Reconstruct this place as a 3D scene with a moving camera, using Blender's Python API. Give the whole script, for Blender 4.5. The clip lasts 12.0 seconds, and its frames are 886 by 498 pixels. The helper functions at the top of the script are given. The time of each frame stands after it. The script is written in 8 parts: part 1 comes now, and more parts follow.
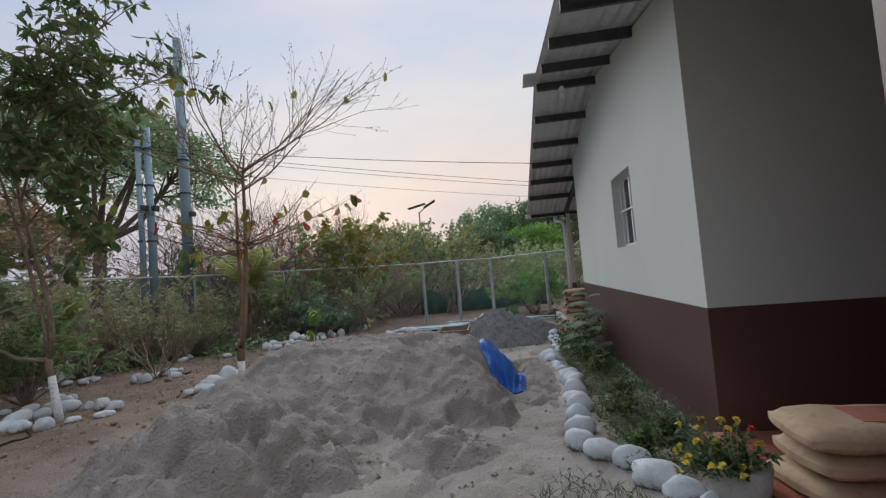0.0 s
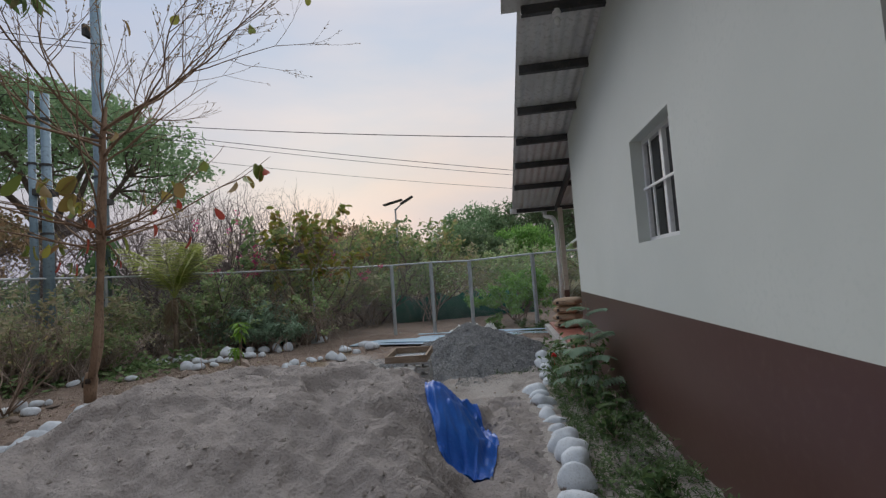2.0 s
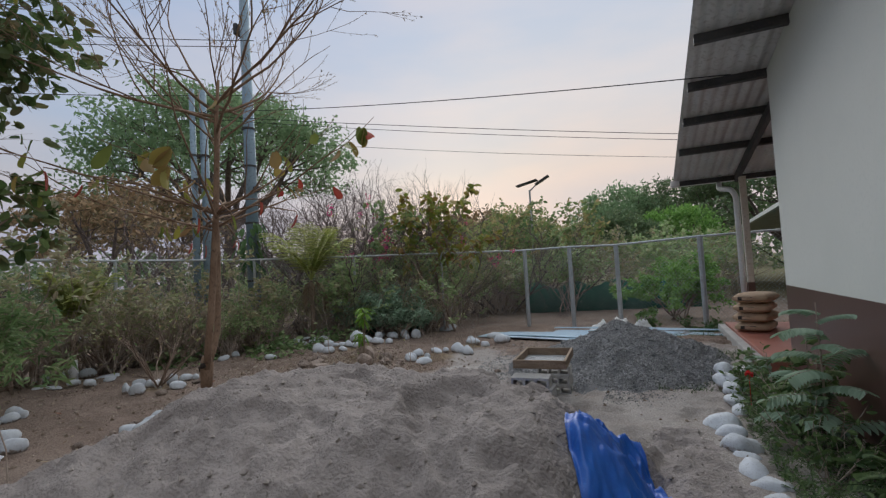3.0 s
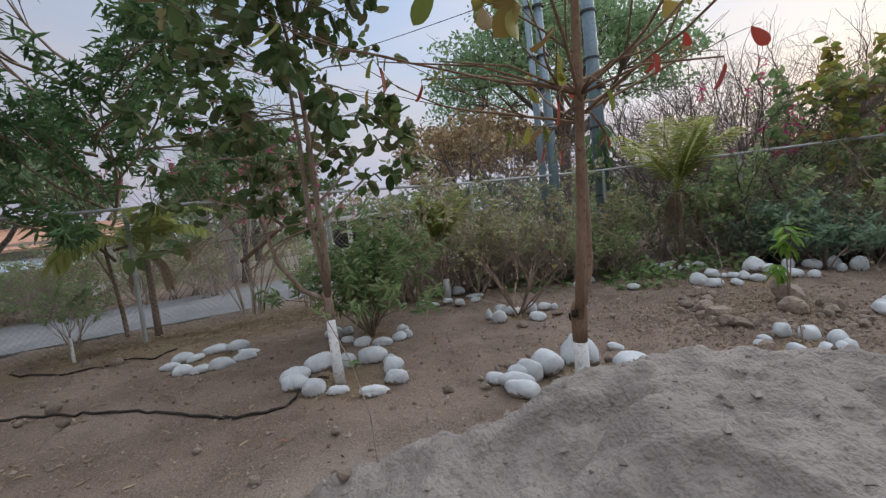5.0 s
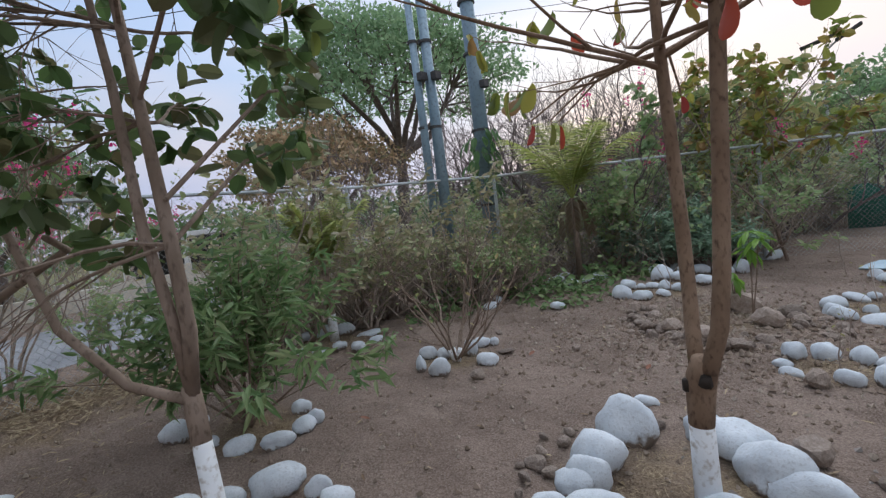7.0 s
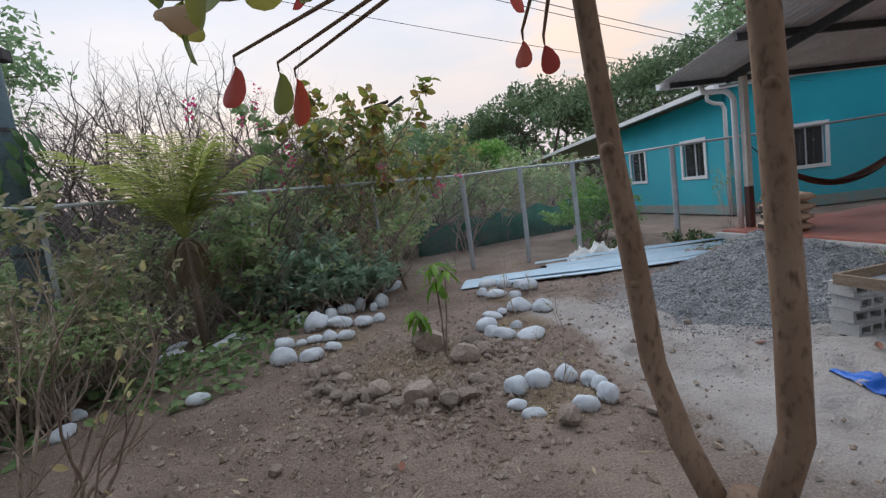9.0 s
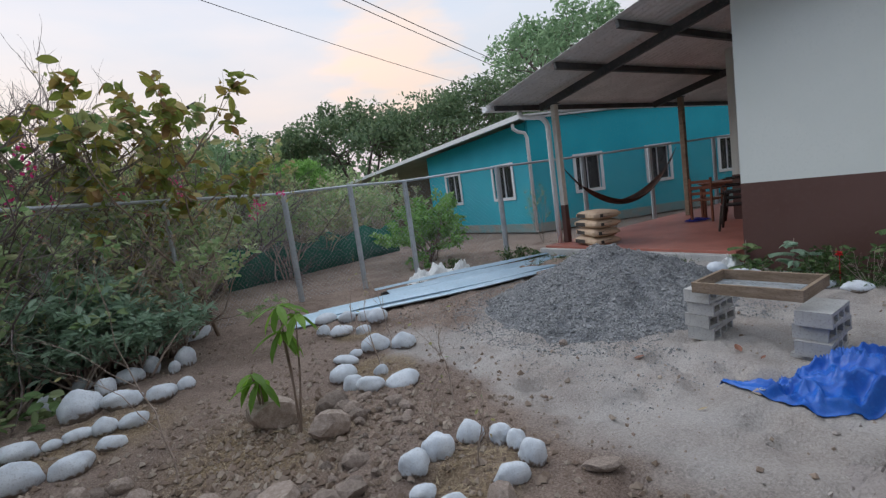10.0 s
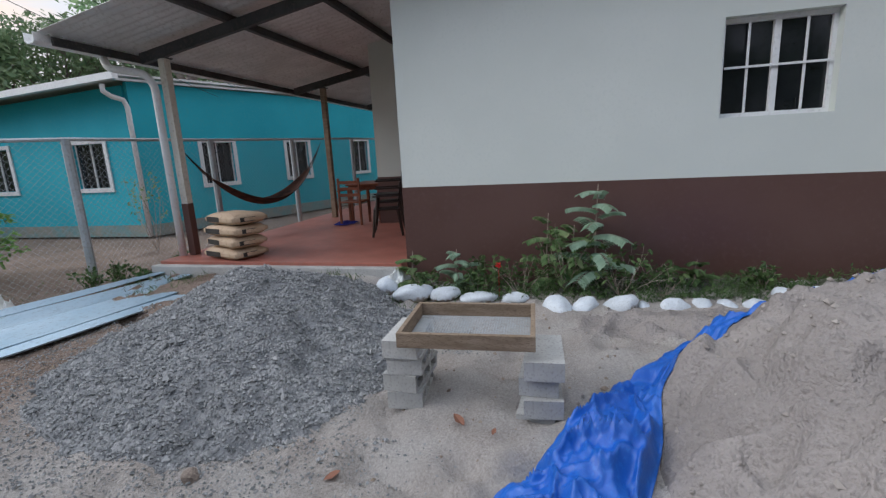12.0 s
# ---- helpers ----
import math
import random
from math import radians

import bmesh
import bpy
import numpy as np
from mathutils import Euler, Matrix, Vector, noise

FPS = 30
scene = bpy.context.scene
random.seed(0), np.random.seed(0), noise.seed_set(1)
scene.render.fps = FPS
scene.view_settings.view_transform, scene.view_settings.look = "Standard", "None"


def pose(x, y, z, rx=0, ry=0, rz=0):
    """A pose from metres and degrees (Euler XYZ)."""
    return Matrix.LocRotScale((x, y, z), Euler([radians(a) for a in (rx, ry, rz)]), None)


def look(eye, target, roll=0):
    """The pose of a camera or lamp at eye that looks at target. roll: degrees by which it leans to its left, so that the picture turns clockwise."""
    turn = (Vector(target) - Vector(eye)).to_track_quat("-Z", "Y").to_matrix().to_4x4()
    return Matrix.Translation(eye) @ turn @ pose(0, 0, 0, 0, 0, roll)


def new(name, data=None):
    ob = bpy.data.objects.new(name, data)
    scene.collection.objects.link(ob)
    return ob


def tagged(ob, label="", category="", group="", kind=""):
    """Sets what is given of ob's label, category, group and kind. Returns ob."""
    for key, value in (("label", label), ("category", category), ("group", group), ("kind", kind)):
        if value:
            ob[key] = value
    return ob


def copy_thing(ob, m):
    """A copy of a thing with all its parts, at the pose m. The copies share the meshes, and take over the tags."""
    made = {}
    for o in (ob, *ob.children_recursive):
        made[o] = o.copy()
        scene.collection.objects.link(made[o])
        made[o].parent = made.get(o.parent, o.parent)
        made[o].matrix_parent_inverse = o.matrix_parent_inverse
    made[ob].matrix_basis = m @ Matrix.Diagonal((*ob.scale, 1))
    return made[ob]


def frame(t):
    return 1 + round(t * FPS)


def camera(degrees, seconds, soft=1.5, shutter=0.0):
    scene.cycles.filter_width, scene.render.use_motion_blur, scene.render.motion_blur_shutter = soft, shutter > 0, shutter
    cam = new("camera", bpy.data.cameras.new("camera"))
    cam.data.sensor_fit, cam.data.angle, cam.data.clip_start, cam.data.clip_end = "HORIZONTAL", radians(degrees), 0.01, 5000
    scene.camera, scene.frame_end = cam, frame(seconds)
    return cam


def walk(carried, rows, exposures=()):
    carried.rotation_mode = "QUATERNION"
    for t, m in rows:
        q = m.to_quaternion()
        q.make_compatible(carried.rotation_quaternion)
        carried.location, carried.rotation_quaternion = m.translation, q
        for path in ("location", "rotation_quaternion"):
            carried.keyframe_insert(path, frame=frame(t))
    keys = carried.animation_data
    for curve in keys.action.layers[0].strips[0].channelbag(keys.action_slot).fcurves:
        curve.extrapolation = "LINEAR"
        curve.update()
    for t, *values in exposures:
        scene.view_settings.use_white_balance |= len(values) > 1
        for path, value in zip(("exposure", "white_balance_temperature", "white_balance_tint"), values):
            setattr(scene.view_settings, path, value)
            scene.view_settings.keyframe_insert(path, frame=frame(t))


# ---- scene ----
cam = camera(88.3, 12.0, soft=1.3)
METRES, EYE, TILT, LEAN, TURN = 12.6, 1.5, 0.0, 0.0, 8.5
ROWS = [
    (0.0, 0.0, 0.0, 0.0, 0.25, 3.03, 4.74),
    (0.5, 0.0131, 0.0389, -0.0029, -5.64, 2.22, 4.97),
    (1.0, 0.0233, 0.0823, -0.0025, -5.5, 2.55, 4.77),
    (1.5, 0.031, 0.1257, -0.0025, -4.24, 3.13, 4.67),
    (2.0, 0.0405, 0.171, -0.0017, -1.1, 3.33, 4.14),
    (2.5, 0.0393, 0.2183, -0.0031, 5.7, 3.08, 3.74),
    (3.0, 0.037, 0.2613, -0.0025, 15.77, 2.68, 3.27),
    (3.5, 0.0192, 0.2997, -0.0047, 27.78, 1.4, 3.78),
    (5.5, -0.1213, 0.3727, -0.0006, 58.12, -5.13, 6.88),
    (6.0, -0.1618, 0.3797, 0.0007, 55.72, -5.44, 6.76),
    (6.5, -0.2011, 0.3839, 0.0009, 48.2, -4.33, 6.81),
    (7.0, -0.2461, 0.3992, 0.0007, 33.48, -5.05, 7.18),
    (7.5, -0.2826, 0.4155, -0.0015, 15.2, -7.04, 8.43),
    (9.5, -0.3365, 0.5591, 0.0006, -27.29, -6.56, 7.63),
    (10.0, -0.3326, 0.5992, -0.0017, -40.98, -6.88, 7.88),
    (10.5, -0.3138, 0.6339, -0.0065, -58.34, -8.43, 7.18),
    (11.0, -0.2831, 0.6619, -0.01, -77.5, -12.87, 6.09),
    (11.5, -0.2477, 0.672, -0.0103, -92.51, -14.41, 3.44),
    (12.0, -0.2049, 0.6813, -0.0052, -84.54, -11.73, 2.93),
]
EXPOSURES = [(0.0, 0.08, 6450, 10), (1.5, 0.04, 6471, 10), (2.5, -0.04, 6485, 10), (3.5, 0.01, 6500, 10), (5.5, 0.53, 6450, 10), (6.0, 0.65, 6350, 10), (6.5, 0.6, 6250, 10), (7.0, 0.48, 6080, 10), (7.5, 0.32, 6100, 10), (9.5, 0.31, 6150, 10), (10.5, 0.29, 6170, 10), (11.3, 0.47, 6186, 10), (12.0, 0.5, 6200, 10)]
walk(cam, [(t, pose(0, 0, EYE, TILT, LEAN, TURN) @ pose(METRES * x, METRES * y, METRES * z, 90 + pitch, roll, yaw)) for t, x, y, z, yaw, pitch, roll in ROWS],
     exposures=EXPOSURES)

# ---- world and light ----
SUN_AZ, SUN_EL = radians(-24), radians(30)      # dusk glow, north by north-west


def make_world():
    w = bpy.data.worlds.new("dusk")
    scene.world = w
    w.use_nodes = True
    nt = w.node_tree
    n, l = nt.nodes, nt.links
    n.clear()
    out, bg = n.new("ShaderNodeOutputWorld"), n.new("ShaderNodeBackground")
    sky = n.new("ShaderNodeTexSky")
    sky.sky_type = "NISHITA"
    sky.sun_disc = False
    sky.sun_elevation = radians(9)
    sky.sun_rotation = SUN_AZ
    sky.dust_density = 2.5
    # thin even cloud over the clear sky: pinkish at the horizon, pale blue grey above
    co = n.new("ShaderNodeTexCoord")
    sep = n.new("ShaderNodeSeparateXYZ")
    l.new(co.outputs["Generated"], sep.inputs[0])
    ramp = n.new("ShaderNodeValToRGB")
    el = ramp.color_ramp.elements
    el[0].position, el[0].color = 0.0, (0.64, 0.56, 0.60, 1)
    el[1].position, el[1].color = 1.0, (1.64, 1.77, 1.90, 1)
    for p, c in ((0.07, (0.66, 0.60, 0.645, 1)), (0.2, (0.72, 0.69, 0.68, 1)), (0.34, (0.71, 0.735, 0.785, 1)), (0.52, (0.60, 0.68, 0.82, 1)), (0.68, (1.01, 1.09, 1.19, 1))):
        e = el.new(p)
        e.color = c
    l.new(sep.outputs["Z"], ramp.inputs[0])
    noi = n.new("ShaderNodeTexNoise")
    noi.inputs["Scale"].default_value, noi.inputs["Detail"].default_value = 2.2, 5
    mp = n.new("ShaderNodeMapping")
    mp.inputs["Scale"].default_value = (1.0, 1.0, 3.5)
    l.new(co.outputs["Generated"], mp.inputs[0])
    l.new(mp.outputs[0], noi.inputs["Vector"])
    cr = n.new("ShaderNodeValToRGB")
    cr.color_ramp.elements[0].position, cr.color_ramp.elements[0].color = 0.40, (0.97, 0.975, 0.985, 1)
    cr.color_ramp.elements[1].position, cr.color_ramp.elements[1].color = 0.72, (1.24, 1.07, 0.96, 1)
    l.new(noi.outputs["Fac"], cr.inputs[0])
    mul = n.new("ShaderNodeMix")
    mul.data_type, mul.blend_type = "RGBA", "MULTIPLY"
    mul.inputs[0].default_value = 1.0
    west = n.new("ShaderNodeMapRange")
    west.inputs[1].default_value, west.inputs[2].default_value, west.inputs[3].default_value, west.inputs[4].default_value = -0.25, -0.85, 0.0, 0.75
    l.new(sep.outputs["X"], west.inputs[0])
    blue = n.new("ShaderNodeMix")
    blue.data_type, blue.blend_type = "RGBA", "MULTIPLY"
    blue.inputs[7].default_value = (0.60, 0.75, 0.98, 1)
    l.new(west.outputs[0], blue.inputs[0])
    l.new(ramp.outputs[0], blue.inputs[6])
    # brighter towards the glow, dimmer in the sky behind it
    north = n.new("ShaderNodeMapRange")
    north.interpolation_type = "SMOOTHSTEP"
    north.inputs[1].default_value, north.inputs[2].default_value, north.inputs[3].default_value, north.inputs[4].default_value = -0.9, 0.9, 0.54, 0.95
    l.new(sep.outputs["Y"], north.inputs[0])
    dusk = n.new("ShaderNodeVectorMath")
    dusk.operation = "SCALE"
    l.new(blue.outputs[2], dusk.inputs[0])
    l.new(north.outputs[0], dusk.inputs["Scale"])
    l.new(dusk.outputs[0], mul.inputs[6])
    l.new(cr.outputs[0], mul.inputs[7])
    # one ragged cloud that still catches the light
    dot = n.new("ShaderNodeVectorMath")
    dot.operation = "DOT_PRODUCT"
    dot.inputs[1].default_value = (0.465, 0.842, 0.273)
    nrm_ = n.new("ShaderNodeVectorMath")
    nrm_.operation = "NORMALIZE"
    l.new(co.outputs["Generated"], nrm_.inputs[0])
    l.new(nrm_.outputs[0], dot.inputs[0])
    rag = n.new("ShaderNodeTexNoise")
    rag.inputs["Scale"].default_value, rag.inputs["Detail"].default_value = 9.0, 5
    l.new(mp.outputs[0], rag.inputs["Vector"])
    ragged = n.new("ShaderNodeMath")
    ragged.operation = "MULTIPLY_ADD"
    ragged.inputs[1].default_value = 0.03
    l.new(rag.outputs["Fac"], ragged.inputs[0])
    l.new(dot.outputs["Value"], ragged.inputs[2])
    cl = n.new("ShaderNodeMapRange")
    cl.interpolation_type = "SMOOTHSTEP"
    cl.inputs[1].default_value, cl.inputs[2].default_value = 1.001, 1.017
    l.new(ragged.outputs[0], cl.inputs[0])
    lit = n.new("ShaderNodeMix")
    lit.data_type, lit.blend_type = "RGBA", "MULTIPLY"
    lit.inputs[7].default_value = (1.30, 1.04, 0.84, 1)
    l.new(cl.outputs[0], lit.inputs[0])
    l.new(mul.outputs[2], lit.inputs[6])
    sc = n.new("ShaderNodeMix")
    sc.data_type, sc.blend_type = "RGBA", "MULTIPLY"
    sc.inputs[0].default_value = 1.0
    sc.inputs[7].default_value = (0.1, 0.1, 0.1, 1)
    l.new(sky.outputs[0], sc.inputs[6])
    mix = n.new("ShaderNodeMix")
    mix.data_type = "RGBA"
    mix.inputs[0].default_value = 0.955
    l.new(sc.outputs[2], mix.inputs[6])
    l.new(lit.outputs[2], mix.inputs[7])
    l.new(mix.outputs[2], bg.inputs[0])
    bg.inputs[1].default_value = 1.0
    l.new(bg.outputs[0], out.inputs[0])


make_world()
sun = new("sun", bpy.data.lights.new("sun", "SUN"))
sun.data.energy, sun.data.angle, sun.data.color = 1.25, radians(40), (0.99, 0.96, 0.91)
sun.matrix_world = look((0, 0, 30), (-math.sin(-SUN_AZ) * -30 * math.cos(SUN_EL), -30 * math.cos(SUN_EL) * math.cos(SUN_AZ), 30 - 30 * math.sin(SUN_EL)))


# ---- materials ----
def mat(name, c1, c2=None, c3=None, scale=6.0, fine=60.0, rough=0.85, metal=0.0, bump=0.3, bump_d=0.01, rand=0.0, spec=0.3, coord="Object", stretch=(1, 1, 1), split=(0.35, 0.65)):
    """A mottled surface: c1 to c2 by a broad noise, speckled with c3 by a fine one, with fine relief."""
    m = bpy.data.materials.new(name)
    m.use_nodes = True
    nt = m.node_tree
    n, l = nt.nodes, nt.links
    b = n["Principled BSDF"]
    b.inputs["Roughness"].default_value, b.inputs["Metallic"].default_value = rough, metal
    b.inputs["Specular IOR Level"].default_value = spec
    c2, c3 = c2 or c1, c3 or c1
    co = n.new("ShaderNodeTexCoord")
    mp = n.new("ShaderNodeMapping")
    mp.inputs["Scale"].default_value = stretch
    l.new(co.outputs[coord], mp.inputs[0])
    big, small = n.new("ShaderNodeTexNoise"), n.new("ShaderNodeTexNoise")
    big.inputs["Scale"].default_value, big.inputs["Detail"].default_value = scale, 6
    small.inputs["Scale"].default_value, small.inputs["Detail"].default_value = fine, 4
    l.new(mp.outputs[0], big.inputs["Vector"])
    l.new(mp.outputs[0], small.inputs["Vector"])
    r1 = n.new("ShaderNodeValToRGB")
    r1.color_ramp.elements[0].position, r1.color_ramp.elements[1].position = split
    r1.color_ramp.elements[0].color, r1.color_ramp.elements[1].color = (*c1, 1), (*c2, 1)
    l.new(big.outputs["Fac"], r1.inputs[0])
    r2 = n.new("ShaderNodeMapRange")
    r2.inputs[1].default_value, r2.inputs[2].default_value = 0.52, 0.72
    l.new(small.outputs["Fac"], r2.inputs[0])
    mx = n.new("ShaderNodeMix")
    mx.data_type = "RGBA"
    mx.inputs[7].default_value = (*c3, 1)
    l.new(r2.outputs[0], mx.inputs[0])
    l.new(r1.outputs[0], mx.inputs[6])
    col = mx.outputs[2]
    if rand:
        hs = n.new("ShaderNodeHueSaturation")
        gi = n.new("ShaderNodeObjectInfo")
        mr = n.new("ShaderNodeMapRange")
        mr.inputs[3].default_value, mr.inputs[4].default_value = 1 - rand, 1 + rand
        l.new(gi.outputs["Random"], mr.inputs[0])
        l.new(mr.outputs[0], hs.inputs["Value"])
        l.new(col, hs.inputs["Color"])
        col = hs.outputs[0]
    l.new(col, b.inputs["Base Color"])
    if bump:
        bp = n.new("ShaderNodeBump")
        bp.inputs["Strength"].default_value, bp.inputs["Distance"].default_value = bump, bump_d
        ad = n.new("ShaderNodeMath")
        ad.operation = "ADD"
        l.new(big.outputs["Fac"], ad.inputs[0])
        l.new(small.outputs["Fac"], ad.inputs[1])
        l.new(ad.outputs[0], bp.inputs["Height"])
        l.new(bp.outputs[0], b.inputs["Normal"])
    return m


def leaf_mat(name, cols, rough=0.5, trans=0.45):
    """Leaves whose colour differs from one to the next, and which let some light through."""
    m = bpy.data.materials.new(name)
    m.use_nodes = True
    nt = m.node_tree
    n, l = nt.nodes, nt.links
    b, out = n["Principled BSDF"], n["Material Output"]
    geo, ramp = n.new("ShaderNodeNewGeometry"), n.new("ShaderNodeValToRGB")
    el = ramp.color_ramp.elements
    k = len(cols)
    el[0].position, el[0].color = 0, (*cols[0], 1)
    el[1].position, el[1].color = 1, (*cols[-1], 1)
    for i in range(1, k - 1):
        e = el.new(i / (k - 1))
        e.color = (*cols[i], 1)
    l.new(geo.outputs["Random Per Island"], ramp.inputs[0])
    l.new(ramp.outputs[0], b.inputs["Base Color"])
    b.inputs["Roughness"].default_value = rough
    b.inputs["Specular IOR Level"].default_value = 0.35
    tr, mx = n.new("ShaderNodeBsdfTranslucent"), n.new("ShaderNodeMixShader")
    mx.inputs[0].default_value = trans
    l.new(ramp.outputs[0], tr.inputs[0])
    l.new(b.outputs[0], mx.inputs[1])
    l.new(tr.outputs[0], mx.inputs[2])
    l.new(mx.outputs[0], out.inputs[0])
    return m


def ground_mat():
    """Bare brown soil that turns to pale sand, gravel dust and straw where the attributes say so."""
    m = bpy.data.materials.new("yard_soil")
    m.use_nodes = True
    nt = m.node_tree
    n, l = nt.nodes, nt.links
    b = n["Principled BSDF"]
    b.inputs["Roughness"].default_value = 0.95
    b.inputs["Specular IOR Level"].default_value = 0.15
    co = n.new("ShaderNodeTexCoord")

    def tex(scale, detail=6, rough=0.6):
        t = n.new("ShaderNodeTexNoise")
        t.inputs["Scale"].default_value, t.inputs["Detail"].default_value, t.inputs["Roughness"].default_value = scale, detail, rough
        l.new(co.outputs["Object"], t.inputs["Vector"])
        return t

    def ramp(src, p0, c0, p1, c1):
        r = n.new("ShaderNodeValToRGB")
        r.color_ramp.elements[0].position, r.color_ramp.elements[0].color = p0, (*c0, 1)
        r.color_ramp.elements[1].position, r.color_ramp.elements[1].color = p1, (*c1, 1)
        l.new(src, r.inputs[0])
        return r.outputs[0]

    def mixed(fac, a, c):
        x = n.new("ShaderNodeMix")
        x.data_type = "RGBA"
        l.new(fac, x.inputs[0])
        l.new(a, x.inputs[6])
        l.new(c, x.inputs[7])
        return x.outputs[2]

    t1, t2, t3 = tex(1.3), tex(9, 8, 0.7), tex(70, 5, 0.7)
    soil = mixed(t2.outputs["Fac"], ramp(t1.outputs["Fac"], 0.38, (0.168, 0.120, 0.096), 0.62, (0.335, 0.258, 0.213)), ramp(t3.outputs["Fac"], 0.38, (0.10, 0.072, 0.057), 0.66, (0.44, 0.352, 0.298)))
    sand = mixed(t2.outputs["Fac"], ramp(t1.outputs["Fac"], 0.3, (0.395, 0.37, 0.352), 0.7, (0.525, 0.495, 0.47)), ramp(t3.outputs["Fac"], 0.36, (0.30, 0.28, 0.265), 0.66, (0.61, 0.575, 0.545)))
    straw = ramp(t3.outputs["Fac"], 0.3, (0.12, 0.085, 0.05), 0.7, (0.42, 0.32, 0.19))
    grass = ramp(t2.outputs["Fac"], 0.35, (0.06, 0.075, 0.03), 0.65, (0.20, 0.17, 0.10))

    def attr(name):
        a = n.new("ShaderNodeAttribute")
        a.attribute_name = name
        return a.outputs["Fac"]

    col = mixed(attr("sand"), soil, sand)
    col = mixed(attr("straw"), col, straw)
    col = mixed(attr("grass"), col, grass)
    l.new(col, b.inputs["Base Color"])
    bp = n.new("ShaderNodeBump")
    bp.inputs["Strength"].default_value, bp.inputs["Distance"].default_value = 0.9, 0.05
    ad = n.new("ShaderNodeMath")
    ad.operation = "MULTIPLY_ADD"
    ad.inputs[1].default_value = 0.4
    l.new(t3.outputs["Fac"], ad.inputs[0])
    l.new(t2.outputs["Fac"], ad.inputs[2])
    l.new(ad.outputs[0], bp.inputs["Height"])
    l.new(bp.outputs[0], b.inputs["Normal"])
    return m


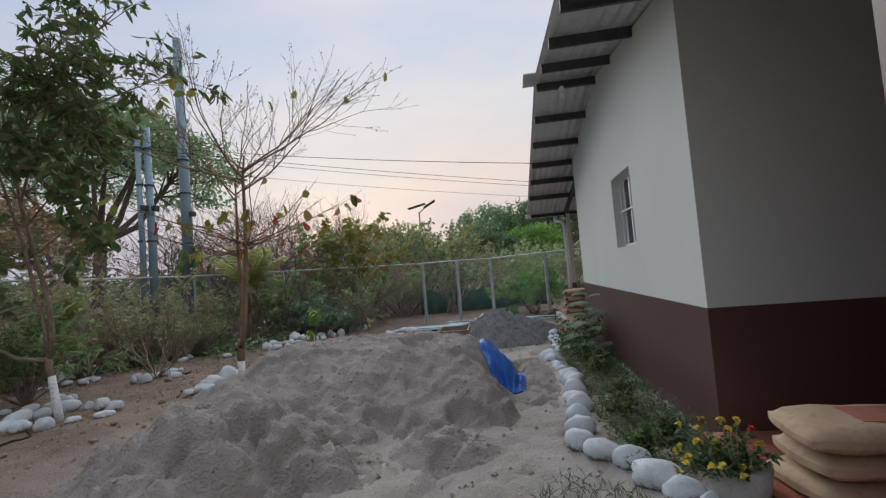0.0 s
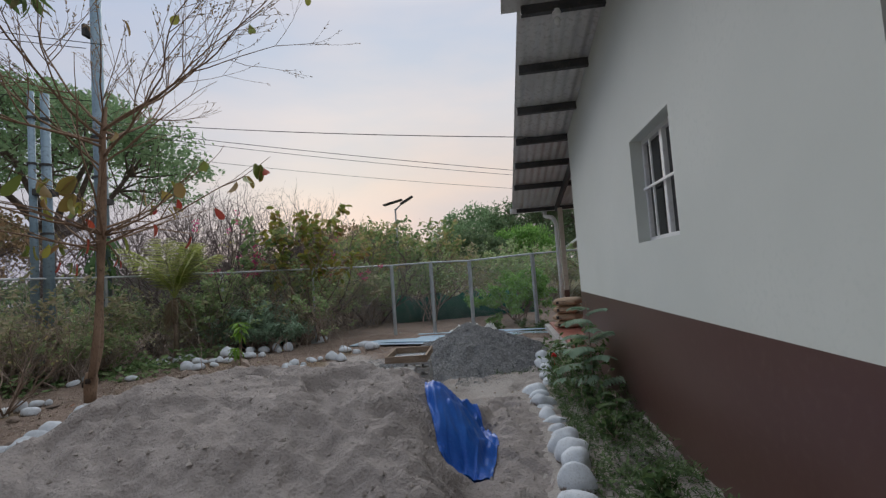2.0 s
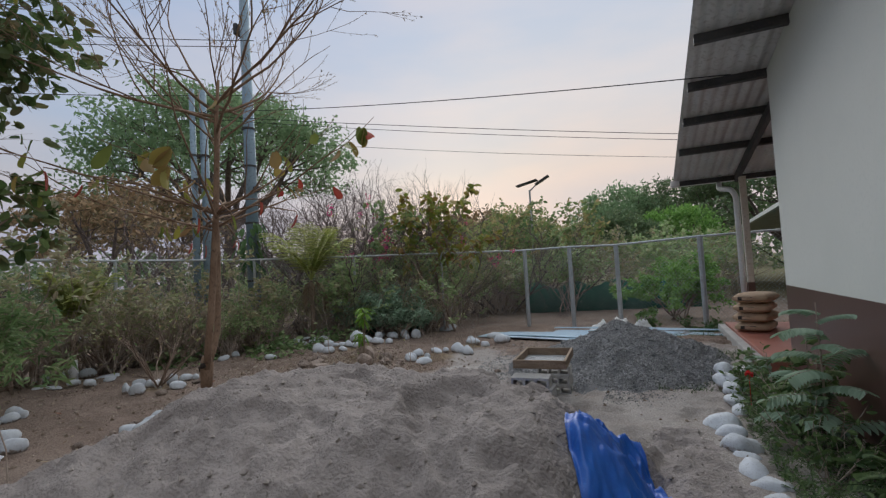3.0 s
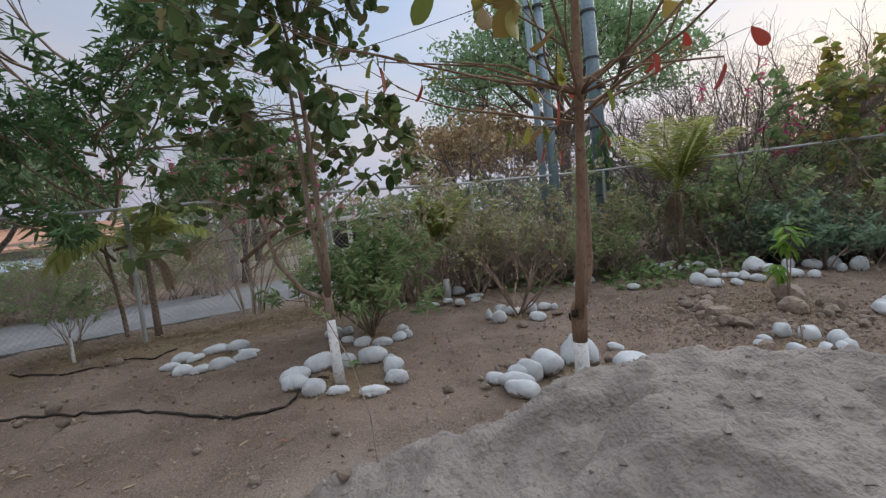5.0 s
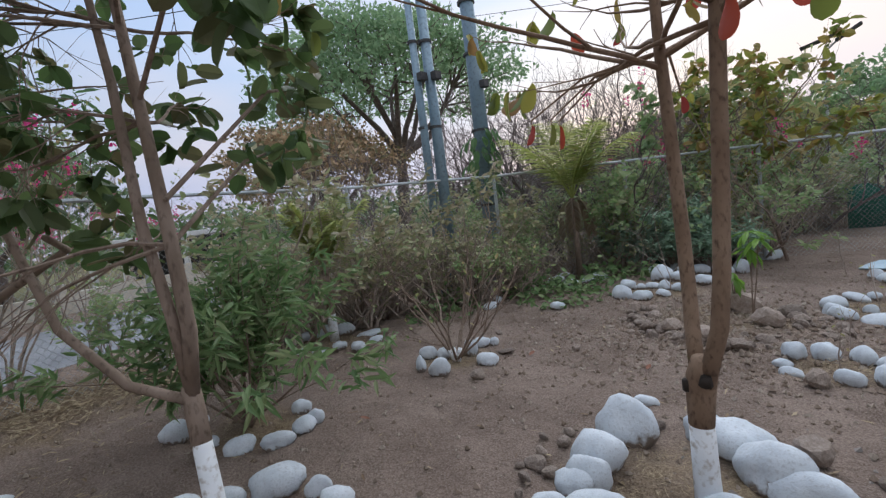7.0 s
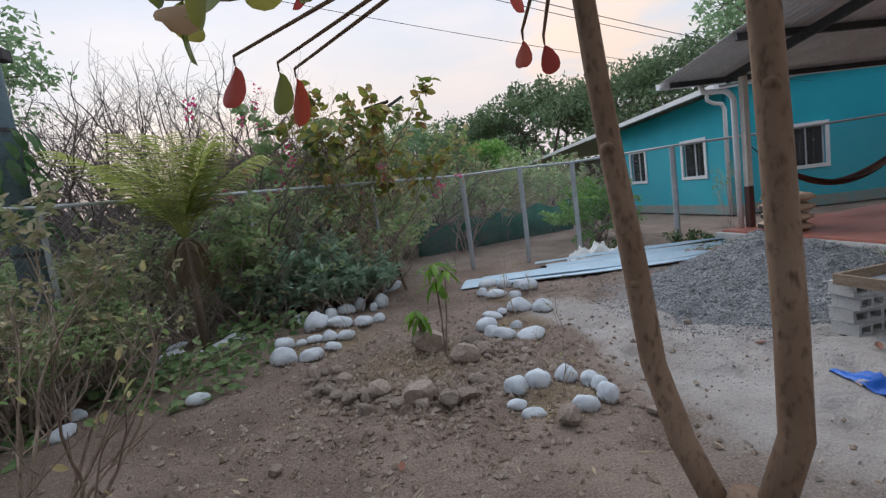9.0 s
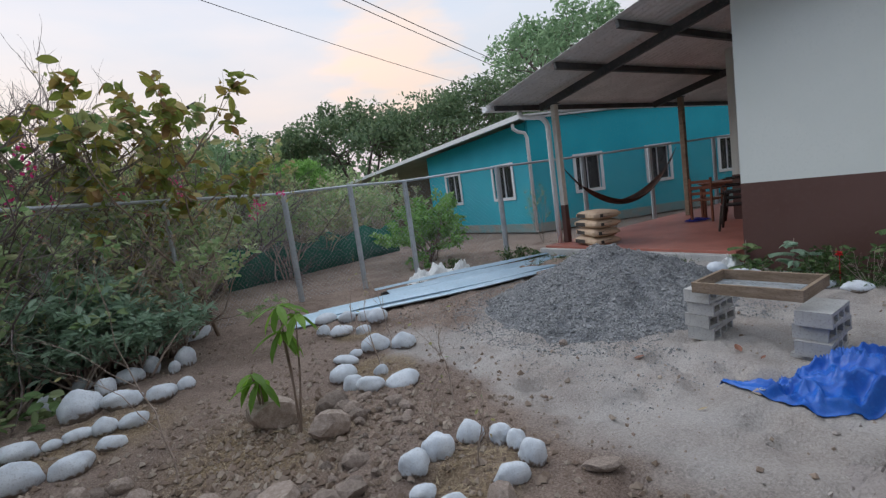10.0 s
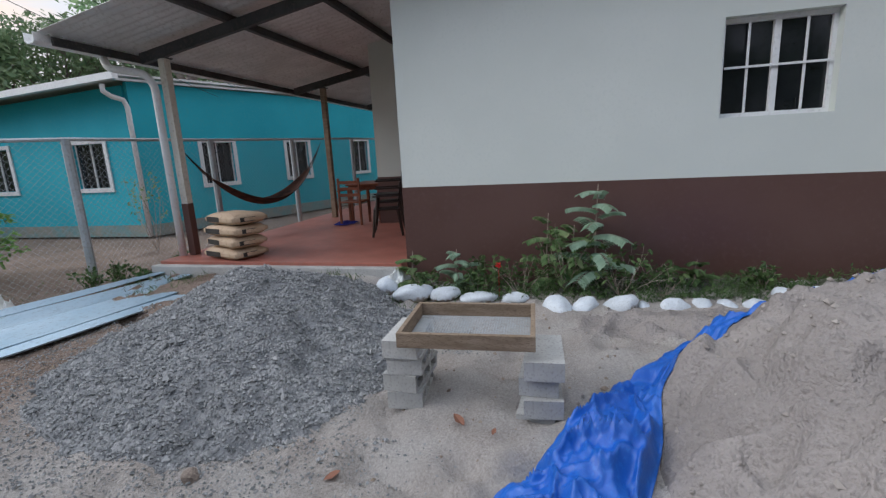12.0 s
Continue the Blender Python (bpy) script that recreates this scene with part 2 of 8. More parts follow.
M = {
    "soil": ground_mat(),
    "sand": mat("pile_sand", (0.25, 0.224, 0.213), (0.325, 0.293, 0.279), (0.226, 0.204, 0.194), 1.7, 45, 0.95, bump=0.7, bump_d=0.04),
    "gravel": mat("grey_gravel", (0.168, 0.174, 0.185), (0.314, 0.314, 0.319), (0.112, 0.118, 0.123), 9, 60, 0.9, bump=0.8, bump_d=0.02),
    "chip": leaf_mat("gravel_chips", [(0.140, 0.147, 0.152), (0.257, 0.264, 0.269), (0.386, 0.386, 0.386), (0.211, 0.211, 0.222)], 0.9, 0.0),
    "clod": leaf_mat("soil_clods", [(0.184, 0.138, 0.103), (0.287, 0.218, 0.172), (0.380, 0.322, 0.265), (0.230, 0.172, 0.132)], 0.95, 0.0),
    "sandclod": leaf_mat("sand_clods", [(0.24, 0.213, 0.197), (0.31, 0.278, 0.257), (0.38, 0.343, 0.317)], 0.95, 0.0),
    "strawbits": leaf_mat("straw_bits", [(0.33, 0.25, 0.15), (0.42, 0.34, 0.22), (0.26, 0.19, 0.12), (0.19, 0.125, 0.08)], 0.8, 0.1),
    "limewash": mat("lime_washed_stone", (0.50, 0.545, 0.60), (0.62, 0.66, 0.705), (0.46, 0.48, 0.51), 1.6, 12, 0.9, bump=0.35, bump_d=0.008, rand=0.08, split=(0.3, 0.6)),
    "rock": mat("brown_rock", (0.25, 0.198, 0.165), (0.37, 0.305, 0.262), (0.165, 0.13, 0.108), 6, 40, 0.9, bump=0.7, bump_d=0.01, rand=0.3),
    "cream": mat("cream_wall_paint", (0.63, 0.665, 0.63), (0.68, 0.71, 0.675), (0.645, 0.68, 0.645), 0.9, 30, 0.7, bump=0.02, bump_d=0.004),
    "maroon": mat("maroon_wall_paint", (0.098, 0.047, 0.039), (0.12, 0.064, 0.055), (0.116, 0.062, 0.054), 1.2, 18, 0.36, bump=0.03, bump_d=0.004, split=(0.3, 0.75), spec=0.7),
    "teal": mat("turquoise_wall_paint", (0.027, 0.375, 0.475), (0.037, 0.435, 0.535), (0.05, 0.40, 0.48), 0.8, 15, 0.75, bump=0.1, bump_d=0.004),
    "plinth": mat("stained_plinth", (0.16, 0.32, 0.33), (0.30, 0.30, 0.26), (0.25, 0.22, 0.18), 3, 20, 0.85),
    "white": mat("white_gloss_paint", (0.74, 0.75, 0.76), (0.80, 0.80, 0.80), (0.66, 0.66, 0.66), 3, 30, 0.45, bump=0.05),
    "postcream": mat("cream_post_paint", (0.60, 0.56, 0.48), (0.68, 0.64, 0.57), (0.5, 0.45, 0.37), 3, 25, 0.6, bump=0.1),
    "zinc": mat("zinc_roof_sheet", (0.56, 0.56, 0.56), (0.68, 0.68, 0.675), (0.48, 0.47, 0.455), 2, 20, 0.5, 0.2, bump=0.05),
    "newzinc": mat("new_zinc_sheet", (0.46, 0.60, 0.70), (0.56, 0.68, 0.77), (0.42, 0.52, 0.60), 2, 25, 0.4, 0.3, bump=0.04),
    "steel": mat("dark_purlin_paint", (0.045, 0.047, 0.05), (0.075, 0.075, 0.078), (0.10, 0.09, 0.085), 4, 30, 0.6, bump=0.05),
    "galv": mat("galvanised_tube", (0.40, 0.44, 0.47), (0.50, 0.53, 0.56), (0.34, 0.34, 0.33), 5, 30, 0.5, 0.3, bump=0.05),
    "pole": mat("blue_grey_pole_steel", (0.20, 0.29, 0.36), (0.27, 0.36, 0.43), (0.16, 0.21, 0.25), 2, 20, 0.5, 0.4, bump=0.05),
    "glass": mat("dark_window_glass", (0.012, 0.014, 0.016), (0.02, 0.022, 0.025), None, 3, 20, 0.08, bump=0.0, spec=0.5),
    "redfloor": mat("red_oxide_floor", (0.33, 0.115, 0.085), (0.42, 0.16, 0.12), (0.30, 0.15, 0.12), 2.5, 25, 0.4, bump=0.05),
    "concrete": mat("grey_concrete", (0.40, 0.395, 0.385), (0.50, 0.495, 0.48), (0.32, 0.31, 0.30), 5, 60, 0.92, bump=0.5, bump_d=0.006, rand=0.12),
    "board": mat("weathered_board", (0.20, 0.145, 0.10), (0.30, 0.23, 0.17), (0.13, 0.09, 0.065), 4, 40, 0.8, bump=0.4, stretch=(1, 1, 6)),
    "darkwood": mat("dark_table_wood", (0.17, 0.06, 0.035), (0.24, 0.09, 0.05), (0.10, 0.04, 0.025), 4, 40, 0.45, bump=0.1),
    "almond_bark": mat("brown_smooth_bark", (0.205, 0.132, 0.088), (0.285, 0.195, 0.135), (0.125, 0.08, 0.054), 9, 55, 0.88, bump=0.5, bump_d=0.005, stretch=(1, 1, 0.5)),
    "bark": mat("smooth_grey_brown_bark", (0.204, 0.150, 0.114), (0.312, 0.240, 0.192), (0.132, 0.096, 0.074), 7, 40, 0.9, bump=0.5, bump_d=0.006, stretch=(1, 1, 0.4)),
    "darkbark": mat("dark_far_bark", (0.112, 0.088, 0.080), (0.192, 0.160, 0.144), (0.080, 0.064, 0.056), 5, 30, 0.9, bump=0.2),
    "greytwig": mat("grey_dry_twigs", (0.35, 0.28, 0.235), (0.50, 0.42, 0.365), (0.24, 0.195, 0.165), 5, 30, 0.9, bump=0.0),
    "twig": mat("grey_violet_twigs", (0.15, 0.12, 0.12), (0.21, 0.175, 0.17), (0.11, 0.09, 0.088), 5, 30, 0.9, bump=0.0),
    "bag": mat("kraft_paper_bag", (0.46, 0.33, 0.22), (0.56, 0.42, 0.30), (0.40, 0.28, 0.19), 5, 30, 0.8, bump=0.25, bump_d=0.006, rand=0.08),
    "bagprint": mat("black_bag_print", (0.025, 0.025, 0.025), (0.05, 0.045, 0.04), None, 6, 40, 0.7, bump=0.0),
    "bagred": mat("faded_red_bag_print", (0.42, 0.15, 0.11), (0.50, 0.22, 0.17), None, 6, 40, 0.75, bump=0.0),
    "tarp": mat("blue_tarpaulin", (0.008, 0.085, 0.42), (0.014, 0.12, 0.50), (0.02, 0.14, 0.52), 3, 50, 0.4, bump=0.15, bump_d=0.01, spec=0.5),
    "whiteplastic": mat("white_woven_plastic", (0.70, 0.72, 0.72), (0.80, 0.81, 0.80), (0.55, 0.58, 0.57), 5, 50, 0.6, bump=0.3),
    "hose": mat("black_hose", (0.02, 0.018, 0.016), (0.045, 0.038, 0.032), None, 8, 60, 0.6, bump=0.0),
    "hammock": mat("striped_hammock_cloth", (0.02, 0.015, 0.014), (0.10, 0.04, 0.025), (0.035, 0.022, 0.018), 3, 50, 0.9, bump=0.3, stretch=(0.3, 6, 6)),
    "chair": mat("dark_brown_plastic", (0.022, 0.013, 0.010), (0.04, 0.025, 0.02), None, 5, 40, 0.45, bump=0.0),
    "bluecloth": mat("navy_cloth", (0.02, 0.02, 0.16), (0.035, 0.03, 0.24), None, 12, 60, 0.9, bump=0.3),
    "asphalt": mat("grey_road", (0.20, 0.21, 0.23), (0.27, 0.28, 0.30), (0.15, 0.15, 0.16), 1.5, 60, 0.9, bump=0.3),
    "green_net": mat("green_shade_net", (0.02, 0.12, 0.085), (0.03, 0.16, 0.11), None, 3, 60, 0.8, bump=0.1),
    "orangeroof": mat("rusty_roof", (0.55, 0.28, 0.19), (0.62, 0.36, 0.26), (0.4, 0.22, 0.16), 1, 12, 0.7, bump=0.1),
    "wire": mat("black_cable", (0.03, 0.03, 0.032), None, None, 5, 20, 0.6, bump=0.0),
    "bulb": mat("frosted_bulb", (0.75, 0.75, 0.72), None, None, 5, 20, 0.2, bump=0.0),
    "paint_trunk": mat("lime_washed_bark", (0.68, 0.70, 0.73), (0.80, 0.81, 0.83), (0.42, 0.38, 0.34), 6, 30, 0.9, bump=0.4, bump_d=0.005),
    "wetdark": mat("black_bark_scar", (0.02, 0.014, 0.011), (0.04, 0.03, 0.024), None, 8, 40, 0.8, bump=0.4),
    # leaves
    "l_round": leaf_mat("round_leaf", [(0.058, 0.102, 0.036), (0.091, 0.149, 0.050), (0.141, 0.198, 0.075), (0.099, 0.141, 0.058), (0.198, 0.165, 0.083)]),
    "l_mango": leaf_mat("mango_leaf", [(0.052, 0.118, 0.052), (0.088, 0.172, 0.066), (0.135, 0.248, 0.092), (0.075, 0.14, 0.064)]),
    "l_bush": leaf_mat("bush_leaf", [(0.115, 0.20, 0.08), (0.175, 0.28, 0.115), (0.24, 0.34, 0.15), (0.32, 0.37, 0.20)]),
    "l_grove": leaf_mat("grove_leaf", [(0.24, 0.37, 0.16), (0.35, 0.48, 0.23), (0.45, 0.53, 0.29), (0.30, 0.41, 0.20), (0.50, 0.48, 0.30)], 0.6, 0.5),
    "l_bright": leaf_mat("bright_leaf", [(0.12, 0.24, 0.03), (0.2, 0.36, 0.05), (0.16, 0.3, 0.05)], trans=0.5),
    "l_citrus": leaf_mat("citrus_leaf", [(0.126, 0.270, 0.064), (0.198, 0.378, 0.090), (0.288, 0.486, 0.144)]),
    "l_far": leaf_mat("far_leaf", [(0.097, 0.166, 0.088), (0.157, 0.235, 0.117), (0.216, 0.284, 0.147), (0.138, 0.196, 0.117)], 0.7, 0.25),
    "l_rain": leaf_mat("feathery_leaf", [(0.16, 0.27, 0.14), (0.23, 0.35, 0.19), (0.31, 0.43, 0.24)], 0.7, 0.5),
    "l_hedge": leaf_mat("hedge_leaf", [(0.17, 0.26, 0.10), (0.27, 0.37, 0.15), (0.40, 0.42, 0.18), (0.48, 0.38, 0.20), (0.23, 0.31, 0.13)], 0.65, 0.45),
    "l_under": leaf_mat("undergrowth_leaf", [(0.30, 0.36, 0.17), (0.42, 0.40, 0.24), (0.46, 0.38, 0.27), (0.24, 0.31, 0.14), (0.5, 0.44, 0.34)], 0.75, 0.3),
    "l_dry": leaf_mat("dry_leaf", [(0.367, 0.250, 0.151), (0.500, 0.367, 0.217), (0.267, 0.200, 0.133), (0.233, 0.233, 0.117)], 0.8, 0.2),
    "l_fallen": leaf_mat("fallen_leaf", [(0.20, 0.085, 0.06), (0.28, 0.14, 0.09), (0.24, 0.06, 0.05)], 0.7, 0.2),
    "l_sage": leaf_mat("grey_green_leaf", [(0.29, 0.42, 0.31), (0.40, 0.54, 0.41), (0.24, 0.35, 0.24)], 0.5, 0.4),
    "l_red": leaf_mat("red_leaf", [(0.36, 0.045, 0.04), (0.46, 0.09, 0.05), (0.29, 0.045, 0.045)], 0.5, 0.35),
    "l_yellow": leaf_mat("yellow_green_leaf", [(0.253, 0.299, 0.057), (0.28, 0.16, 0.07), (0.345, 0.322, 0.069), (0.16, 0.20, 0.05), (0.22, 0.27, 0.06)], 0.5, 0.45),
    "l_palm": leaf_mat("palm_leaf", [(0.27, 0.34, 0.10), (0.42, 0.47, 0.15), (0.56, 0.55, 0.24)], 0.55, 0.5),
    "l_deadpalm": leaf_mat("dead_palm_leaf", [(0.38, 0.29, 0.20), (0.5, 0.42, 0.32), (0.3, 0.22, 0.15)], 0.8, 0.2),
    "l_weed": leaf_mat("weed_leaf", [(0.049, 0.098, 0.035), (0.084, 0.140, 0.049), (0.126, 0.196, 0.070)], 0.65, 0.3),
    "f_pink": leaf_mat("magenta_bract", [(0.62, 0.04, 0.22), (0.72, 0.08, 0.30), (0.55, 0.05, 0.12)], 0.6, 0.4),
    "f_yellow": leaf_mat("yellow_petal", [(0.75, 0.58, 0.08), (0.8, 0.68, 0.16)], 0.6, 0.3),
    "f_red": leaf_mat("red_petal", [(0.55, 0.02, 0.025), (0.65, 0.04, 0.04)], 0.6, 0.3),
}


# ---- mesh helpers ----
def part(name, bm, material, parent=None, label=""):
    me = bpy.data.meshes.new(name)
    bm.to_mesh(me)
    bm.free()
    return mesh_part(name, me, material, parent, label)


def mesh_part(name, me, material, parent=None, label=""):
    me.materials.append(M[material])
    ob = new(name, me)
    if parent is not None:
        ob.parent = parent
    if label:
        ob["label"] = label
    return ob


def thing(name, label, category, group="", at=(0, 0, 0), kind=""):
    ob = new(name)
    ob.empty_display_size = 0.1
    ob.location = at
    return tagged(ob, label, category, group, kind)


def box(bm, size, at=(0, 0, 0), turn=None, bevel=0.0):
    r = bmesh.ops.create_cube(bm, size=1.0)
    m = Matrix.Translation(at) @ (turn or Matrix()) @ Matrix.Diagonal((*size, 1))
    bmesh.ops.transform(bm, matrix=m, verts=r["verts"])
    if bevel:
        es = list({e for v in r["verts"] for e in v.link_edges})
        bmesh.ops.bevel(bm, geom=es, offset=bevel, segments=2, affect="EDGES", profile=0.6)
    return bm


def boxes(*args, bevel=0.0):
    bm = bmesh.new()
    for a in args:
        box(bm, *a, bevel=bevel)
    return bm


def raw_mesh(name, verts, faces, smooth=False):
    me = bpy.data.meshes.new(name)
    me.from_pydata([tuple(v) for v in verts], [], faces)
    if smooth:
        me.polygons.foreach_set("use_smooth", [True] * len(me.polygons))
    me.update()
    return me


class Soup:
    """Collects vertices and faces of many small pieces for one mesh."""

    def __init__(self):
        self.v, self.f = [], []

    def tube(self, pts, radii, sides=6, cap=True):
        pts = [Vector(p) for p in pts]
        base = len(self.v)
        n = len(pts)
        ref = None
        for i, p in enumerate(pts):
            d = (pts[min(i + 1, n - 1)] - pts[max(i - 1, 0)])
            d = d.normalized() if d.length > 1e-9 else Vector((0, 0, 1))
            if ref is None:
                ref = d.orthogonal().normalized()
            ref = (ref - d * ref.dot(d))
            ref = ref.normalized() if ref.length > 1e-6 else d.orthogonal().normalized()
            s = d.cross(ref)
            for k in range(sides):
                a = 2 * math.pi * k / sides
                self.v.append(p + (ref * math.cos(a) + s * math.sin(a)) * radii[i])
        for i in range(n - 1):
            for k in range(sides):
                a, b = base + i * sides + k, base + i * sides + (k + 1) % sides
                self.f.append((a, b, b + sides, a + sides))
        if cap:
            self.f.append(tuple(base + k for k in reversed(range(sides))))
            self.f.append(tuple(base + (n - 1) * sides + k for k in range(sides)))

    def leaf(self, p, d, up, length, width, curl=0.15, shape="oval"):
        """One leaf from its stalk at p along d, folded a little along its rib."""
        d = d.normalized()
        s = d.cross(up)
        s = s.normalized() if s.length > 1e-4 else d.orthogonal().normalized()
        nrm = s.cross(d)
        b = len(self.v)
        if shape == "far":
            self.v += [p, p + d * length * 0.5 + s * width * 0.5, p + d * length, p + d * length * 0.5 - s * width * 0.5]
            self.f.append((b, b + 1, b + 2, b + 3))
            return
        prof = {"oval": ((0.16, 0.55), (0.42, 0.98), (0.74, 0.78)), "round": ((0.08, 0.5), (0.27, 0.88), (0.52, 1.0), (0.78, 0.86), (0.91, 0.58), (0.97, 0.32)), "almond": ((0.1, 0.32), (0.3, 0.68), (0.56, 0.97), (0.76, 0.97), (0.89, 0.76), (0.965, 0.42)), "thin": ((0.25, 0.9), (0.6, 0.8))}[shape]
        self.v.append(p)
        for t, w in prof:
            c = p + d * length * t - nrm * curl * length * t * t
            e = nrm * width * 0.16
            self.v += [c + s * width * 0.5 * w + e, c, c - s * width * 0.5 * w + e]
        self.v.append(p + d * length - nrm * curl * length)
        self.f += [(b, b + 1, b + 2), (b, b + 2, b + 3)]
        k = b + 1
        for _ in range(len(prof) - 1):
            self.f += [(k, k + 3, k + 4, k + 1), (k + 1, k + 4, k + 5, k + 2)]
            k += 3
        self.f += [(k, k + 3, k + 1), (k + 1, k + 3, k + 2)]

    def stone(self, c, r, rng):
        """A small angular pebble."""
        b = len(self.v)
        q = [(1, 0, 0), (-1, 0, 0), (0, 1, 0), (0, -1, 0), (0, 0, 1), (0, 0, -1)]
        a = rng.random() * 6.28
        ca, sa = math.cos(a), math.sin(a)
        for x, y, z in q:
            x, y, z = x * rng.uniform(0.6, 1.3) + rng.uniform(-0.3, 0.3), y * rng.uniform(0.5, 1.2) + rng.uniform(-0.3, 0.3), z * rng.uniform(0.7, 1.0)
            self.v.append(Vector(c) + Vector((x * ca - y * sa, x * sa + y * ca, z)) * r)
        for i, j, k in ((0, 2, 4), (2, 1, 4), (1, 3, 4), (3, 0, 4), (2, 0, 5), (1, 2, 5), (3, 1, 5), (0, 3, 5)):
            self.f.append((b + i, b + j, b + k))

    def mesh(self, name, smooth=False):
        return raw_mesh(name, self.v, self.f, smooth)


def smooth01(x):
    x = min(1.0, max(0.0, x))
    return x * x * (3 - 2 * x)


def fbm(x, y, s=1.0, o=4):
    return noise.fractal(Vector((x * s, y * s, 3.1)), 0.9, 2.1, o)


# ---- the lie of the land ----
def sand_height(x, y):
    """Height of the heap of sand over the yard."""
    yn = 7.68 - 0.9 * smooth01((-2.7 - x) / 1.1) - 0.5 * smooth01((x + 1.1) / 0.7) + 0.10 * fbm(x, 1.0, 1.3)
    ys = 4.15 + 0.12 * fbm(x, 5.0, 1.2)
    f = [max(1e-3, min(1.6, q)) for q in ((yn - y) / 0.78, (y - ys) / 1.65, (x + 4.30) / 0.85, (-0.08 + 0.1 * fbm(3.0, y, 1.5) - x) / 0.60)]
    h = 0.74 * sum(q ** -5 for q in f) ** -0.2
    h = min(h, 0.66 + 0.22 * max(0.0, h - 0.66))
    # trodden lower heap on the south side
    d = math.hypot((x + 2.5) / 1.6, (y - 3.50) / 1.15)
    low = 0.60 * (1 - smooth01(d))
    h = max(h, low)
    h = max(h, 0.20 * (1 - smooth01(math.hypot((x + 0.7) / 0.7, (y - 3.9) / 0.6))))
    h += 0.10 * math.exp(-(((x - 0.1) / 0.4) ** 2 + ((y - 6.4) / 2.0) ** 2))
    if h > 0.03:
        k = smooth01(h / 0.2)
        rough = 1.0 + 0.5 * smooth01((4.7 - y) / 0.5)
        h += k * 0.012 * fbm(x, y, 19.0)
        h += k * rough * (0.04 * fbm(x, y, 1.4) + 0.035 * fbm(x + 9, y, 3.6) + 0.016 * fbm(x, y + 5, 9))
        # slumped scoops and footprints
        c = noise.noise(Vector((x * 1.9, y * 1.9, 7.7)))
        h -= k * 0.10 * smooth01((c - 0.25) / 0.18)
        # clods and trodden hollows, strongest on the lower heap, and slip ridges on the south slope
        w_ = smooth01((4.9 - y) / 0.7) * smooth01((-0.6 - x) / 0.7) + 0.35 * smooth01((6.2 - y) / 0.8) + 0.45 * smooth01((y - 6.3) / 0.6)
        h += k * w_ * (0.07 * (1 - 2.4 * abs(noise.noise(Vector((x * 1.7 + 3, y * 1.7, 2.2))))) + 0.06 * (1 - 2.4 * abs(noise.noise(Vector((x * 4.3, y * 4.3 + 2, 5.1))))) - 0.04)
        p_ = noise.noise(Vector((x * 4.6 + 7, y * 3.6, 1.3)))
        # dug scoops and crumbled clods
        wv = 0.3 + 0.7 * max(smooth01((4.7 - y) / 0.5), smooth01((y - 6.1) / 0.5))
        d1 = noise.voronoi(Vector((x * 2.3, y * 2.3, 0.4)))[0][0]
        d2 = noise.voronoi(Vector((x * 6.5, y * 6.5, 1.7)))[0][0]
        h += k * wv * (0.014 - 0.045 * (1 - smooth01(d1 / 0.5)) + 0.03 * (1 - smooth01(d2 / 0.45)) + 0.012 * (1 - smooth01(noise.voronoi(Vector((x * 13.0, y * 13.0, 3.1)))[0][0] / 0.4)))
        h -= k * 0.09 * w_ * smooth01((p_ - 0.18) / 0.12)
    return h - 0.05


def ground_height(x, y):
    h = -0.10 * smooth01((y - 5.5) / 4) * smooth01((x + 12) / 4) - 0.10 * smooth01((y - 11.5) / 3) * smooth01((x + 6.5) / 3)
    h += 0.07 * math.exp(-(((x + 4.9) / 0.9) ** 2 + ((y - 10.1) / 0.8) ** 2))      # planting mound
    h += 0.10 * math.exp(-(((x + 6.2) / 1.2) ** 2 + ((y - 11.6) / 0.9) ** 2))
    h += 0.17 * smooth01((x + 0.9) / 1.5) * smooth01((y - 9.4) / 1.2) * smooth01((14.5 - y) / 1.5)
    if -14 < x < 4 and -6 < y < 19:
        h += 0.022 * fbm(x, y, 0.9) + 0.013 * fbm(x + 4, y, 3.1)
        h += (0.016 * fbm(x, y + 7, 7.0) - 0.05 * smooth01((x + 3.4) / 0.5) * smooth01((y - 7.0) / 0.8) * smooth01((11.5 - y) / 0.8) * (1 - smooth01(noise.voronoi(Vector((x * 2.6, y * 2.6, 2.2)))[0][0] / 0.4)) - 0.035 * smooth01((noise.noise(Vector((x * 3.1, y * 3.1, 4.4))) - 0.22) / 0.2)) * (1 + 0.8 * smooth01((x + 3.6) / 0.6))
    return h


def sand_amount(x, y):
    a = smooth01((x + 3.5 + 0.5 * fbm(x, y, 0.8)) / 0.5) * smooth01((12.0 - y + 0.5 * fbm(x, y, 1.1)) / 0.8)
    b = math.exp(-(((x + 3.2) / 1.0) ** 2 + ((y - 4.6) / 1.4) ** 2)) * 1.2
    return min(1.0, max(a * smooth01((y + 1.5) / 3), b) * (0.8 + 0.3 * fbm(x, y, 2.0))) if a + b > 0.02 else 0.0


RINGS = [  # x, y, radius along x, along y
    (-4.45, 6.80, 0.60, 0.55), (-5.95, 5.18, 0.50, 0.45), (-7.40, 5.95, 0.48, 0.40), (-8.90, 7.80, 0.50, 0.42), (-6.95, 7.95, 0.40, 0.38),
    (-8.00, 4.05, 0.48, 0.40), (-3.98, 8.88, 0.34, 0.30), (-3.68, 10.85, 0.38, 0.45), (-3.40, 12.20, 0.30, 0.25), (-5.9, 11.3, 0.6, 0.5), (-4.9, 10.1, 0.7, 0.6)]


